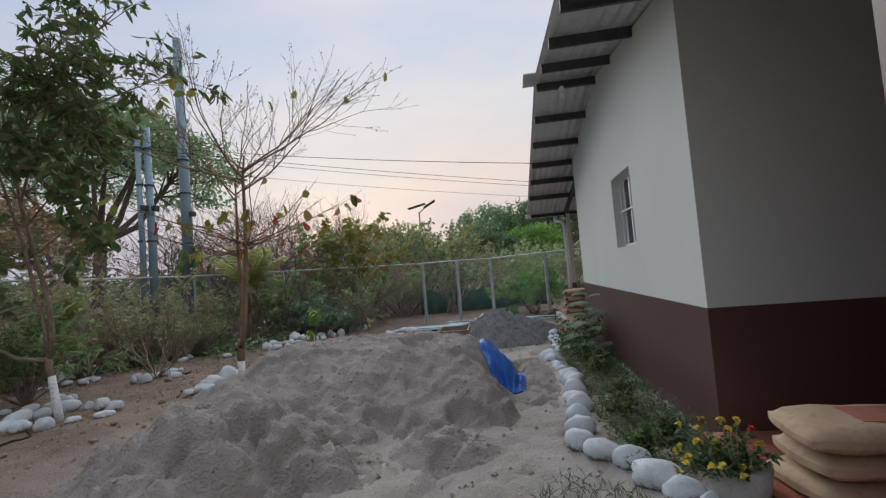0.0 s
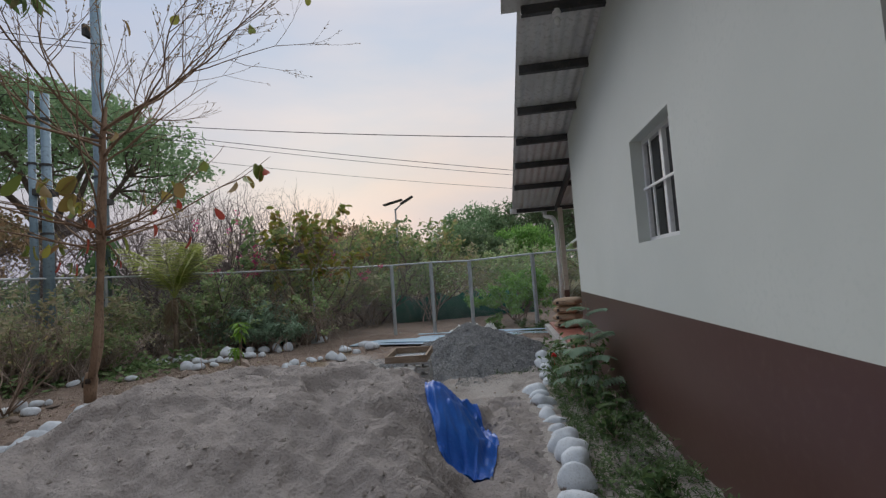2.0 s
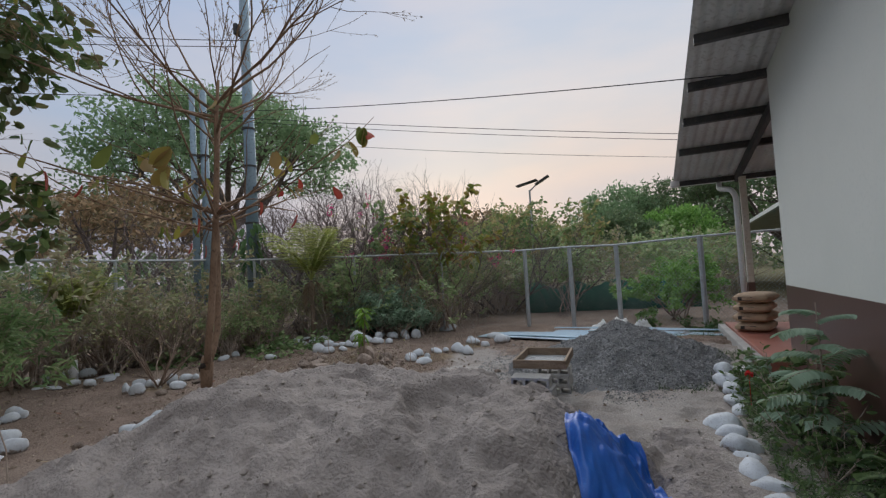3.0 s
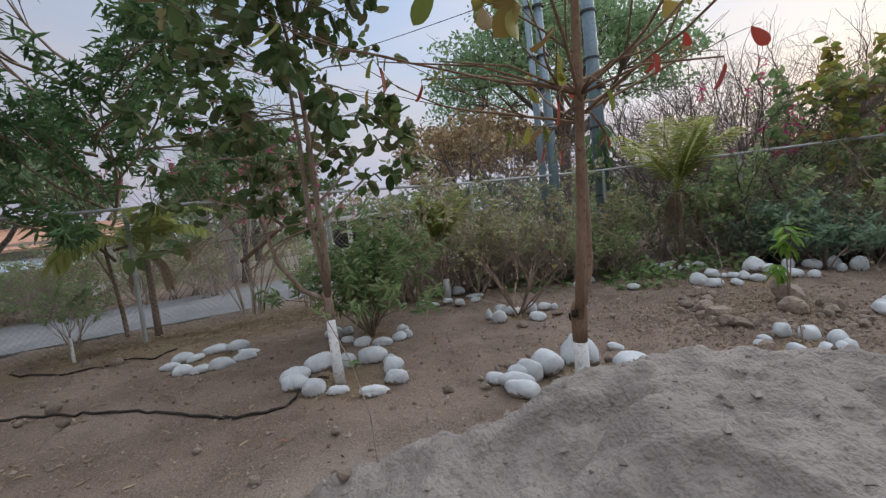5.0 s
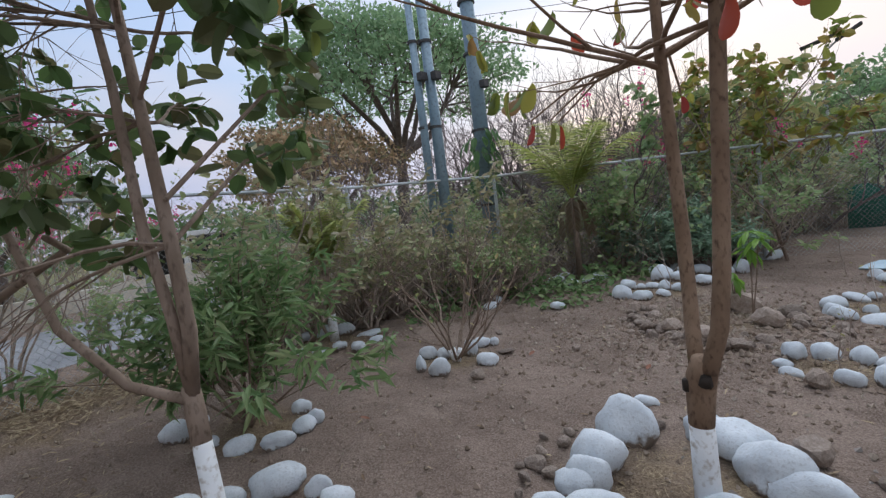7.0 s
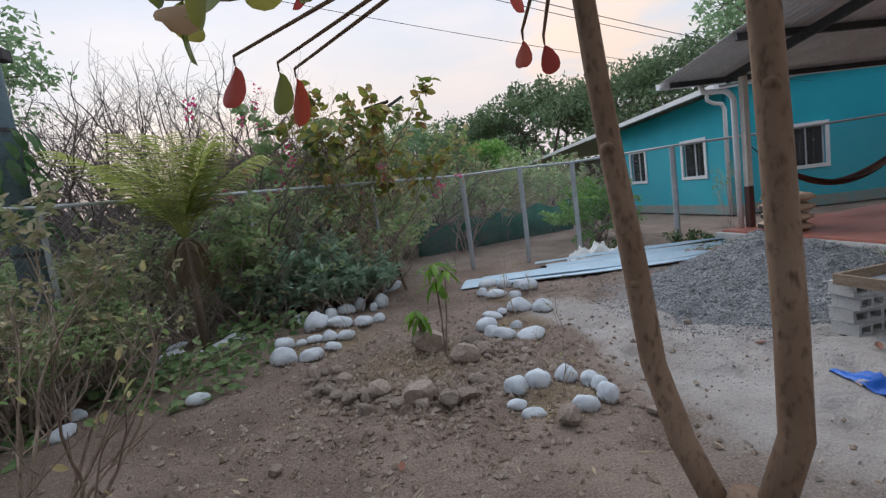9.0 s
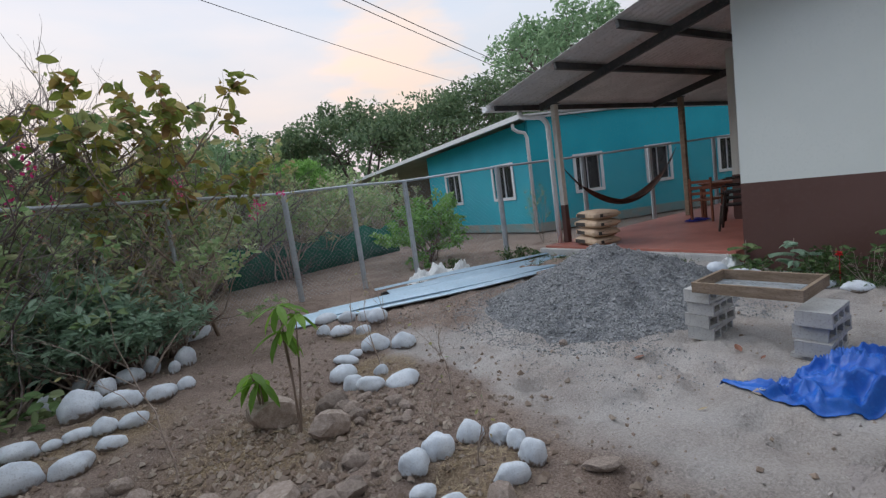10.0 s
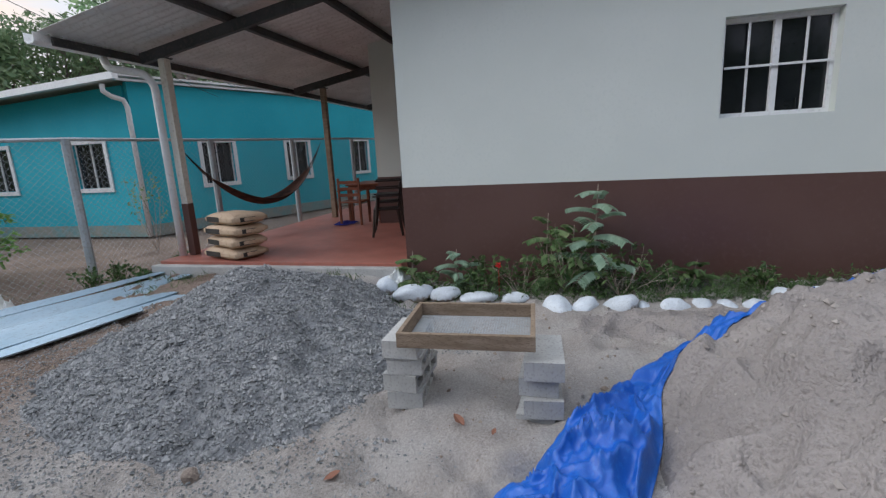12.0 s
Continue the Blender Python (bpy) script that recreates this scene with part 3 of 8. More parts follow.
def straw_amount(x, y):
    s = 0.0
    for cx, cy, rx, ry in RINGS:
        s = max(s, smooth01(1.5 - 1.15 * math.hypot((x - cx) / rx, (y - cy) / ry)))
    s = max(s, 0.9 * smooth01((-8.6 - x + 0.6 * fbm(x, y, 1.2)) / 0.7) * smooth01((x + 10.9) / 0.4) * smooth01((7.5 - y) / 2))
    return s * (0.55 + 0.45 * fbm(x, y, 3.0)) if s > 0.02 else 0.0


def axis(lo, hi, step, far):
    a = list(np.arange(lo, hi + 1e-6, step))
    d, left, right = step, [], []
    x = lo
    while x > -far:
        d *= 1.25
        x -= d
        left.append(x)
    d, x = step, hi
    while x < far:
        d *= 1.25
        x += d
        right.append(x)
    return left[::-1] + a + right


def height_sheet(xs, ys, f):
    nx = len(xs)
    v = [(x, y, f(x, y)) for y in ys for x in xs]
    fc = [(j * nx + i, j * nx + i + 1, (j + 1) * nx + i + 1, (j + 1) * nx + i) for j in range(len(ys) - 1) for i in range(nx - 1)]
    return v, fc


def build_ground():
    v, f = height_sheet(axis(-12.0, 2.0, 0.05, 700), axis(-2.0, 16.0, 0.05, 700), ground_height)
    me = raw_mesh("ground", v, f, True)
    near = [(-14 < x < 3 and -6 < y < 18) for x, y, z in v]
    for name, fn in (("sand", sand_amount), ("straw", straw_amount)):
        a = me.attributes.new(name, "FLOAT", "POINT")
        a.data.foreach_set("value", [fn(p[0], p[1]) if q else 0.0 for p, q in zip(v, near)])
    a = me.attributes.new("grass", "FLOAT", "POINT")
    a.data.foreach_set("value", [smooth01((math.hypot(p[0] + 3, p[1] - 8) - 14) / 8) for p in v])
    tagged(mesh_part("ground", me, "soil"), "bare brown yard soil turning to pale sand", "ground", kind="structure")


build_ground()


def build_sand():
    xs, ys = np.arange(-5.2, 1.0, 0.025), np.arange(1.9, 8.2, 0.025)
    nx = len(xs)
    v = [(x, y, ground_height(x, y) + sand_height(x, y)) for y in ys for x in xs]
    keep = [sand_height(x, y) > -0.03 for y in ys for x in xs]
    f = []
    for j in range(len(ys) - 1):
        for i in range(nx - 1):
            q = (j * nx + i, j * nx + i + 1, (j + 1) * nx + i + 1, (j + 1) * nx + i)
            if any(keep[k] for k in q):
                f.append(q)
    me = raw_mesh("sand_heap", v, f, True)
    bm = bmesh.new()
    bm.from_mesh(me)
    bmesh.ops.delete(bm, geom=[x for x in bm.verts if not x.link_faces], context="VERTS")
    ob = part("sand_heap", bm, "sand")
    tagged(ob, "long heap of grey-brown building sand on the yard", "sand heap", kind="stuff")
    for p in ob.data.polygons:
        p.use_smooth = True
    rng = random.Random(4)
    s = Soup()
    n = 0
    while n < 6000:
        x, y = rng.uniform(-4.6, 0.6), rng.uniform(2.4, 8.0)
        h = sand_height(x, y)
        if h > 0.0 or rng.random() < 0.25:
            r = 0.003 + 0.022 * rng.random() ** 7
            s.stone((x, y, ground_height(x, y) + max(h, 0) + r * 0.2), r, rng)
            n += 1
    tagged(mesh_part("sand_lumps", s.mesh("sand_lumps"), "sandclod"), "small lumps and pebbles lying on the sand", "pebbles", kind="stuff")


build_sand()


def top_of(x, y):
    return ground_height(x, y) + max(0.0, sand_height(x, y))


# ---- the house ----
HX, HY0, HY1, HE = 1.44, 3.78, 9.94, 10.5       # west wall, south and north walls, east end
RIDGE_Y, RIDGE_Z, EAVE_N, EAVE_S, EAVE_Z, ROOF_W = 6.80, 4.22, 13.95, -0.4, 3.02, 0.56


def roof_z(y):
    return RIDGE_Z - (RIDGE_Z - EAVE_Z) * abs(y - RIDGE_Y) / (EAVE_N - RIDGE_Y)


def gable_wall(name, x0, x1, z0, z1, material, hole=None):
    """West wall slab between two heights, with its top under the roof where z1 is None and a window hole (y0, y1, z0, z1)."""
    bm = bmesh.new()
    ys = sorted({HY0, HY1, RIDGE_Y, *(hole[:2] if hole else ())})
    top = lambda y: z1 if z1 is not None else roof_z(y) - 0.02
    for a, b in zip(ys, ys[1:]):
        spans = [(z0, None)]
        if hole and a >= hole[0] - 1e-6 and b <= hole[1] + 1e-6:
            spans = [(z0, hole[2]), (hole[3], None)]
        for lo, hi in spans:
            za, zb = (top(a), top(b)) if hi is None else (hi, hi)
            q = [(a, lo), (b, lo), (b, zb), (a, za)]
            vs = [[bm.verts.new((x, y, z)) for y, z in q] for x in (x0, x1)]
            bm.faces.new(vs[0][::-1])
            bm.faces.new(vs[1])
            for i in range(4):
                bm.faces.new((vs[0][i], vs[0][(i + 1) % 4], vs[1][(i + 1) % 4], vs[1][i]))
    bmesh.ops.recalc_face_normals(bm, faces=bm.faces)
    return part(name, bm, material)


WIN = (5.58, 6.56, 1.645, 2.58)
BAND = 1.065
st = lambda ob, label, cat: tagged(ob, label, cat, kind="structure")
w = st(gable_wall("wall_west", HX, HX + 0.17, BAND, None, "cream", WIN), "cream painted gable wall with a window", "wall")
st(part("wall_west_band", boxes(((0.174, HY1 - HY0 + 0.008, BAND + 0.4), (HX + 0.085, (HY0 + HY1) / 2, (BAND - 0.4) / 2))), "maroon"), "maroon painted lower band of the wall", "wall")
st(part("wall_south", boxes(((HE - HX - 0.17, 0.17, 2.75), ((HX + 0.17 + HE) / 2, HY0 + 0.085, BAND + 1.375))), "cream"), "cream painted wall in the shade of the porch", "wall")
st(part("wall_south_band", boxes(((HE - HX - 0.172, 0.174, BAND + 0.4), ((HX + 0.172 + HE) / 2, HY0 + 0.083, (BAND - 0.4) / 2))), "maroon"), "maroon painted lower band of the porch wall", "wall")
st(part("wall_north", boxes(((HE - HX - 0.17, 0.17, 2.6), ((HX + 0.17 + HE) / 2, HY1 - 0.085, BAND + 1.3))), "cream"), "cream painted wall on the hammock porch", "wall")
st(part("wall_north_band", boxes(((HE - HX - 0.172, 0.174, BAND + 0.4), ((HX + 0.172 + HE) / 2, HY1 - 0.083, (BAND - 0.4) / 2))), "maroon"), "maroon painted band on the hammock porch", "wall")
st(part("wall_wing", boxes(((6.0, 1.55, 2.45), (7.5, HY1 + 0.78, BAND + 1.225))), "cream"), "cream painted wing wall on the porch", "wall")
st(part("wall_wing_band", boxes(((6.008, 1.558, BAND + 0.4), (7.5, HY1 + 0.782, (BAND - 0.4) / 2))), "maroon"), "maroon painted band of the wing", "wall")
st(part("wall_east", boxes(((0.17, EAVE_N - 1.6, 3.5), (HE + 0.09, 6.6, 1.5))), "cream"), "plain cream wall closing the house", "wall")
# unseen wall added to keep light off the south wall; maroon limits its bounce
st(part("wall_porch_end", boxes(((HE - 1.48, 0.17, 3.3), ((HE + 1.48) / 2, 1.90, 1.45))), "maroon"), "unseen maroon wall added to keep light off the porch wall", "wall")


def window_set():
    """The barred window deep in the west wall."""
    y0, y1, z0, z1 = WIN
    ym, zm = (y0 + y1) / 2, (z0 + z1) / 2
    t = thing("window_1", "white-framed sliding window with white bars and dark glass", "window", kind="structure")
    x = HX + 0.13
    part("window_frame", boxes(((0.05, y1 - y0, 0.045), (x, ym, z0 + 0.022)), ((0.05, y1 - y0, 0.045), (x, ym, z1 - 0.022)),
                               ((0.05, 0.04, z1 - z0 - 0.09), (x, y0 + 0.02, zm)), ((0.05, 0.04, z1 - z0 - 0.09), (x, y1 - 0.02, zm)), ((0.05, 0.06, z1 - z0 - 0.09), (x, ym, zm)), bevel=0.004), "white", t)
    for k in (0, 1):
        c = y0 + (y1 - y0) * (0.25 + 0.5 * k)
        part("pane", boxes(((0.006, (y1 - y0) / 2 - 0.08, z1 - z0 - 0.1), (x + 0.012, c, zm))), "glass", t, "dark reflecting pane")
        part("window_bar", boxes(((0.016, 0.022, z1 - z0 - 0.09), (x - 0.03, c, zm)), bevel=0.003), "white", t)
    part("window_bar", boxes(((0.016, y1 - y0 - 0.08, 0.022), (x - 0.047, ym, zm + 0.01)), bevel=0.003), "white", t)
    # dark-painted panel stands in for the shade of the unlit room
    part("room_behind", boxes(((0.02, y1 - y0 + 0.3, z1 - z0 + 0.3), (HX + 0.23, ym, zm))), "steel", t, "dark panel painted as the unlit room behind the glass")


window_set()


def corrugated(name, x0, x1, y0, z0, y1, z1, pitch=0.076, depth=0.018, material="zinc", thick=0.004):
    """Zinc sheet with waves running along the slope."""
    k = max(2, int((x1 - x0) / pitch * 6))
    v, f = [], []
    for i in range(k + 1):
        x = x0 + (x1 - x0) * i / k
        dz = depth * 0.5 * math.cos(2 * math.pi * (x - x0) / pitch)
        v += [(x, y0, z0 + dz), (x, y1, z1 + dz)]
    for i in range(k):
        a = 2 * i
        f.append((a, a + 2, a + 3, a + 1))
    me = raw_mesh(name, v, f)
    ob = mesh_part(name, me, material)
    so = ob.modifiers.new("thick", "SOLIDIFY")
    so.thickness = thick
    return ob


for name, y0, y1 in (("roof_north", RIDGE_Y, EAVE_N), ("roof_south", RIDGE_Y, EAVE_S)):
    st(corrugated(name, ROOF_W, HE + 0.4, y0, RIDGE_Z + 0.03, y1, EAVE_Z + 0.03, 0.14, 0.028), "corrugated zinc roof sheets on dark steel purlins", "roof")


def roof_steel():
    rise = math.atan2(RIDGE_Z - EAVE_Z, EAVE_N - RIDGE_Y)
    ys = [RIDGE_Y + 0.10 + 1.02 * i for i in range(4)] + [11.0, 12.2] + [RIDGE_Y - 0.85 - 1.02 * i for i in range(6)]
    for y in ys:
        turn = Matrix.Rotation(-rise if y > RIDGE_Y else rise, 4, "X")
        p = part("purlin", boxes(((HE - ROOF_W, 0.055, 0.11), ((HE + ROOF_W) / 2 + 0.03, y, roof_z(y) - 0.05), turn), bevel=0.004), "steel")
        tagged(p, "dark painted steel purlin under the roof", "purlin", "purlins of the roof", "structure")
    ln = math.hypot(RIDGE_Z - EAVE_Z, EAVE_N - HY1)
    for x in (1.62, 5.42, 9.4):
        ym = (EAVE_N + HY1) / 2 - 0.15
        p = part("rafter", boxes(((0.07, ln - 0.5, 0.14), (x, ym, roof_z(ym) - 0.17), Matrix.Rotation(-rise, 4, "X")), bevel=0.004), "steel")
        tagged(p, "dark painted steel rafter over the porch posts", "rafter", "rafters of the porch", "structure")
    for nm, y, s in (("fascia_north", EAVE_N + 0.0, 1),):
        st(part(nm, boxes(((HE - ROOF_W - 0.1, 0.03, 0.10), ((HE + ROOF_W) / 2 + 0.06, y - 0.06, EAVE_Z - 0.05)), bevel=0.004), "steel"), "dark steel edge under the eave", "trim")
    st(part("ridge_cap", boxes(((HE - ROOF_W + 0.3, 0.24, 0.02), ((HE + ROOF_W) / 2 - 0.02, RIDGE_Y + 0.12, RIDGE_Z + 0.045), Matrix.Rotation(-rise, 4, "X")),
                            ((HE - ROOF_W + 0.3, 0.24, 0.02), ((HE + ROOF_W) / 2 - 0.02, RIDGE_Y - 0.12, RIDGE_Z + 0.045), Matrix.Rotation(rise, 4, "X")), bevel=0.003), "zinc"), "folded zinc ridge cap", "trim")


roof_steel()


def gutter(name, a, b, r, label):
    s = Soup()
    a, b = Vector(a), Vector(b)
    d = (b - a).normalized()
    side = d.cross(Vector((0, 0, 1))).normalized()
    prof = [(-r, 0.05), (-r, -r * 0.6), (-r * 0.5, -r), (r * 0.5, -r), (r, -r * 0.6), (r, 0.05), (r * 0.85, 0.05), (r * 0.85, -r * 0.5), (r * 0.4, -r * 0.85), (-r * 0.4, -r * 0.85), (-r * 0.85, -r * 0.5), (-r * 0.85, 0.05)]
    n = len(prof)
    for p in (a, b):
        for u, w_ in prof:
            s.v.append(p + side * u + Vector((0, 0, w_)))
    for i in range(n):
        s.f.append((i, (i + 1) % n, n + (i + 1) % n, n + i))
    s.f += [tuple(range(n)), tuple(range(2 * n - 1, n - 1, -1))]
    return tagged(mesh_part(name, s.mesh(name), "white"), label, "gutter", kind="structure")


gutter("gutter_north", (ROOF_W - 0.05, EAVE_N + 0.07, EAVE_Z - 0.02), (HE + 0.3, EAVE_N + 0.07, EAVE_Z - 0.02), 0.075, "white roof gutter along the porch eave")


def pipe(name, pts, r, material, label, category, sides=10):
    """A bent pipe with rounded elbows."""
    P = [Vector(p) for p in pts]
    out = [P[0]]
    for i in range(1, len(P) - 1):
        a, b, c = P[i - 1], P[i], P[i + 1]
        k = min(0.12, (a - b).length * 0.45, (c - b).length * 0.45)
        u, v_ = (a - b).normalized() * k, (c - b).normalized() * k
        for t in (0, 0.25, 0.5, 0.75, 1):
            out.append(b + u * (1 - t) ** 2 + v_ * t ** 2)
    out.append(P[-1])
    s = Soup()
    s.tube(out, [r] * len(out), sides)
    return tagged(mesh_part(name, s.mesh(name, True), material), label, category)


pipe("downpipe", [(1.38, EAVE_N + 0.05, EAVE_Z - 0.08), (1.36, EAVE_N - 0.02, 2.78), (1.50, 13.50, 2.70), (1.56, 13.42, 2.55), (1.56, 13.42, 0.02)], 0.05, "white", "white plastic downpipe beside the porch post", "downpipe")


def porch_post(x, y, foot, top, material, label):
    t = thing("porch_post", label, "post", "posts of the porch", (x, y, foot))
    part("shaft", boxes(((0.105, 0.105, top - foot - (0.75 if material == "postcream" else 0.0)), (0, 0, (top - foot + (0.75 if material == "postcream" else 0.0)) / 2)), bevel=0.008), material, t)
    if material == "postcream":
        part("painted_base", boxes(((0.111, 0.111, 0.752), (0, 0, 0.376)), bevel=0.008), "maroon", t, "maroon painted foot")
    part("head_plate", boxes(((0.16, 0.16, 0.012), (0, 0, top - foot + 0.006))), "steel", t)


porch_post(1.66, 13.30, 0.18, roof_z(13.30) - 0.24, "postcream", "cream porch post with a maroon foot")
porch_post(5.42, 12.95, 0.18, roof_z(13.10) - 0.24, "board", "brown wooden porch post")

# porch floors
st(part("floor_north", boxes(((HE - 1.22, 3.55, 0.5), ((HE + 1.22) / 2, HY1 + 1.78, -0.07)), bevel=0.01), "redfloor"), "worn red oxide concrete porch floor", "floor")
st(part("floor_edge", boxes(((0.12, 3.6, 0.44), (1.16, HY1 + 1.8, -0.08)), bevel=0.015), "concrete"), "rough concrete edge of the porch floor", "floor")
st(part("floor_south", boxes(((HE - 1.3, 4.0, 0.45), ((HE + 1.3) / 2, HY0 - 2.0, -0.09)), bevel=0.01), "redfloor"), "red oxide concrete floor of the shaded porch", "floor")


# ---- blue house beyond the fence ----
def blue_house():
    t = thing("blue_house", "turquoise painted house with white window trims and gutters", "house", at=(5.0, 17.6, -0.15))
    e = Vector((8.6, -3.1, 0)).normalized()       # along the south wall
    nrm = Vector((-e.y, e.x, 0))
    ang = math.atan2(e.y, e.x)
    RS = Matrix.Rotation(ang, 4, "Z")
    L = 14.0
    hs = [(1.52, 2.38), (4.15, 4.97), (7.0, 7.7)]
    # south wall in pieces round its windows
    u = 0.0
    pieces = []
    for a, b in hs:
        pieces.append((u, a, 0, 3.56))
        pieces += [(a, b, 0, 1.15), (a, b, 2.2, 3.56)]
        u = b
    pieces.append((u, L, 0, 3.56))
    for a, b, z0, z1 in pieces:
        part("wall", boxes(((b - a, 0.16, z1 - z0), tuple(e * (a + b) / 2 + nrm * 0.08 + Vector((0, 0, (z0 + z1) / 2))), RS)), "teal", t)
    # west wall, falling with the roof
    top = lambda y: 3.50 - 0.045 * y
    holes = [(0.97, 1.93), (4.05, 4.95)]
    u = 0.16
    spans = []
    for a, b in holes:
        spans += [(u, a, 0, None), (a, b, 0, 1.2), (a, b, 2.25, None)]
        u = b
    spans.append((u, 6.3, 0, None))
    for a, b, z0, z1 in spans:
        bm = bmesh.new()
        q = [(a, z0), (b, z0), (b, z1 or top(b)), (a, z1 or top(a))]
        vs = [[bm.verts.new((x, y, z)) for y, z in q] for x in (0.0, 0.16)]
        bm.faces.new(vs[0][::-1])
        bm.faces.new(vs[1])
        for i in range(4):
            bm.faces.new((vs[0][i], vs[0][(i + 1) % 4], vs[1][(i + 1) % 4], vs[1][i]))
        bmesh.ops.recalc_face_normals(bm, faces=bm.faces)
        part("wall", bm, "teal", t)
    part("wall", boxes(((0.16, 8.0, 2.6), (1.6, 10.3, 1.3))), "board", t, "dark brown rear wall set back under the roof")
    part("wall", boxes(((1.5, 0.16, 3.2), (0.92, 6.22, 1.6))), "teal", t)
    part("plinth", boxes(((0.03, 6.3, 0.28), (-0.016, 3.15, 0.14))), "plinth", t, "stained lower edge of the wall")
    part("plinth", boxes(((L, 0.03, 0.28), tuple(e * L / 2 - nrm * 0.016 + Vector((0, 0, 0.14))), RS)), "plinth", t, "stained lower edge of the wall")

    def win(c, m, wd, ht):
        """A window on a wall plane: m turns x to lie along the wall and y to point inwards."""
        wn = part("window", boxes(((wd + 0.2, 0.035, 0.1), (0, -0.018, ht / 2 + 0.05)), ((wd + 0.2, 0.035, 0.1), (0, -0.018, -ht / 2 - 0.05)),
                                  ((0.1, 0.035, ht), (-wd / 2 - 0.05, -0.018, 0)), ((0.1, 0.035, ht), (wd / 2 + 0.05, -0.018, 0)), bevel=0.004), "white", t, "white plaster surround")
        wn.matrix_local = Matrix.Translation(c) @ m
        part("pane", boxes(((wd - 0.02, 0.01, ht - 0.02), (0, 0.09, 0))), "glass", wn, "dark glass")
        part("window_frame", boxes(((0.035, 0.03, ht), (0, 0.07, 0)), ((0.03, 0.03, ht), (-wd / 2 + 0.016, 0.07, 0)), ((0.03, 0.03, ht), (wd / 2 - 0.016, 0.07, 0))), "white", wn)
        for k in range(5):
            part("window_bar", boxes(((0.012, 0.012, ht - 0.02), (-wd / 2 + wd * (k + 0.5) / 5, 0.03, 0))), "steel", wn, "dark iron bar")
        for z in (-ht / 4, ht / 4):
            part("window_bar", boxes(((wd - 0.02, 0.01, 0.012), (0, 0.018, z))), "steel", wn, "dark iron bar")

    for a, b in hs:
        win(e * (a + b) / 2 + Vector((0, 0, 1.675)), RS, b - a, 1.05)
    for a, b in holes:
        win(Vector((0, (a + b) / 2, 1.725)), Matrix.Rotation(-math.pi / 2, 4, "Z"), b - a, 1.05)
    # roof sheet, white fascia and pipe
    bm = bmesh.new()
    c = [(-0.55, -0.14, 3.62), (-0.55, 16.5, 2.85), (14.0, 16.5, 3.1), (14.2, -5.15, 3.75)]
    vs = [[bm.verts.new((x, y, z + dz)) for x, y, z in c] for dz in (0.0, 0.05)]
    bm.faces.new(vs[0])
    bm.faces.new(vs[1][::-1])
    for i in range(4):
        bm.faces.new((vs[0][i], vs[0][(i + 1) % 4], vs[1][(i + 1) % 4], vs[1][i]))
    bmesh.ops.recalc_face_normals(bm, faces=bm.faces)
    part("roof", bm, "zinc", t, "zinc roof")
    s = Soup()
    s.tube([(-0.58, -0.38, 3.58), (-0.58, 16.5, 2.81)], [0.10, 0.10], 4)
    mesh_part("gutter", s.mesh("gutter"), "white", t, "white gutter")
    s = Soup()
    s.tube([(-0.5, -0.02, 3.56), tuple(e * 14.3 - nrm * 0.12 + Vector((0, 0, 3.7)))], [0.035, 0.035], 4)
    mesh_part("fascia", s.mesh("fascia"), "white", t, "thin white eave edge")
    s = Soup()
    s.tube([(-0.5, 0.1, 3.45), (-0.5, 0.1, 3.3), (-0.35, 0.06, 3.2), (-0.12, 0.02, 3.15), (-0.06, 0.0, 3.0), (-0.06, 0.0, 0.02)], [0.055] * 6, 10)
    mesh_part("downpipe", s.mesh("downpipe", True), "white", t, "white downpipe")


blue_house()


# ---- fences ----
def fence_run(pts, h, first, group, rail=True, net=True, post_r=0.032):
    """A chain-link fence through the given feet: posts, top rail and mesh wires."""
    t = thing("chain_link_fence", "galvanised chain-link fence on tube posts", "fence", group)
    P = [Vector((x, y, ground_height(x, y))) for x, y in pts]
    for p in P:
        s = Soup()
        s.tube([p + Vector((0, 0, -0.1)), p + Vector((0, 0, h))], [post_r, post_r], 8)
        mesh_part("post", s.mesh("post"), "galv", t)
    if rail:
        s = Soup()
        s.tube([p + Vector((0, 0, h)) for p in P], [0.026] * len(P), 6)
        mesh_part("top_rail", s.mesh("top_rail"), "galv", t)
    if net:
        s = Soup()
        step = 0.085
        for a, b in zip(P, P[1:]):
            ln = (b - a).length
            u = (b - a) / ln
            hh = h - 0.03
            k = -hh
            while k < ln:
                for sg in (1, -1):
                    # one diagonal wire, clipped to this bay
                    x0, x1 = k, k + hh
                    za, zb = (0.03, hh + 0.03) if sg == 1 else (hh + 0.03, 0.03)
                    c0, c1 = max(0.0, x0), min(ln, x1)
                    if c1 - c0 < 0.02:
                        continue
                    z0 = za + (zb - za) * (c0 - x0) / hh
                    z1 = za + (zb - za) * (c1 - x0) / hh
                    s.tube([a + u * c0 + Vector((0, 0, z0)), a + u * c1 + Vector((0, 0, z1))], [0.0016, 0.0016], 3, False)
                k += step
        mesh_part("wire_mesh", s.mesh("wire_mesh"), "galv", t)
    return t


FH = 2.08
fence_run([(-3.13, 15.75), (-1.89, 15.52), (-0.74, 15.38), (1.0, 14.45), (3.3, 14.15), (5.6, 13.95), (8.2, 13.7), (10.4, 13.6)], FH, 0, "fences of the yard", post_r=0.055)
fence_run([(-10.0, -3.5), (-10.0, -0.5), (-9.95, 3.1), (-10.0, 6.1), (-10.1, 9.17), (-8.9, 11.7), (-7.0, 13.2), (-5.1, 14.5), (-3.13, 15.75)], FH, 0, "fences of the yard")

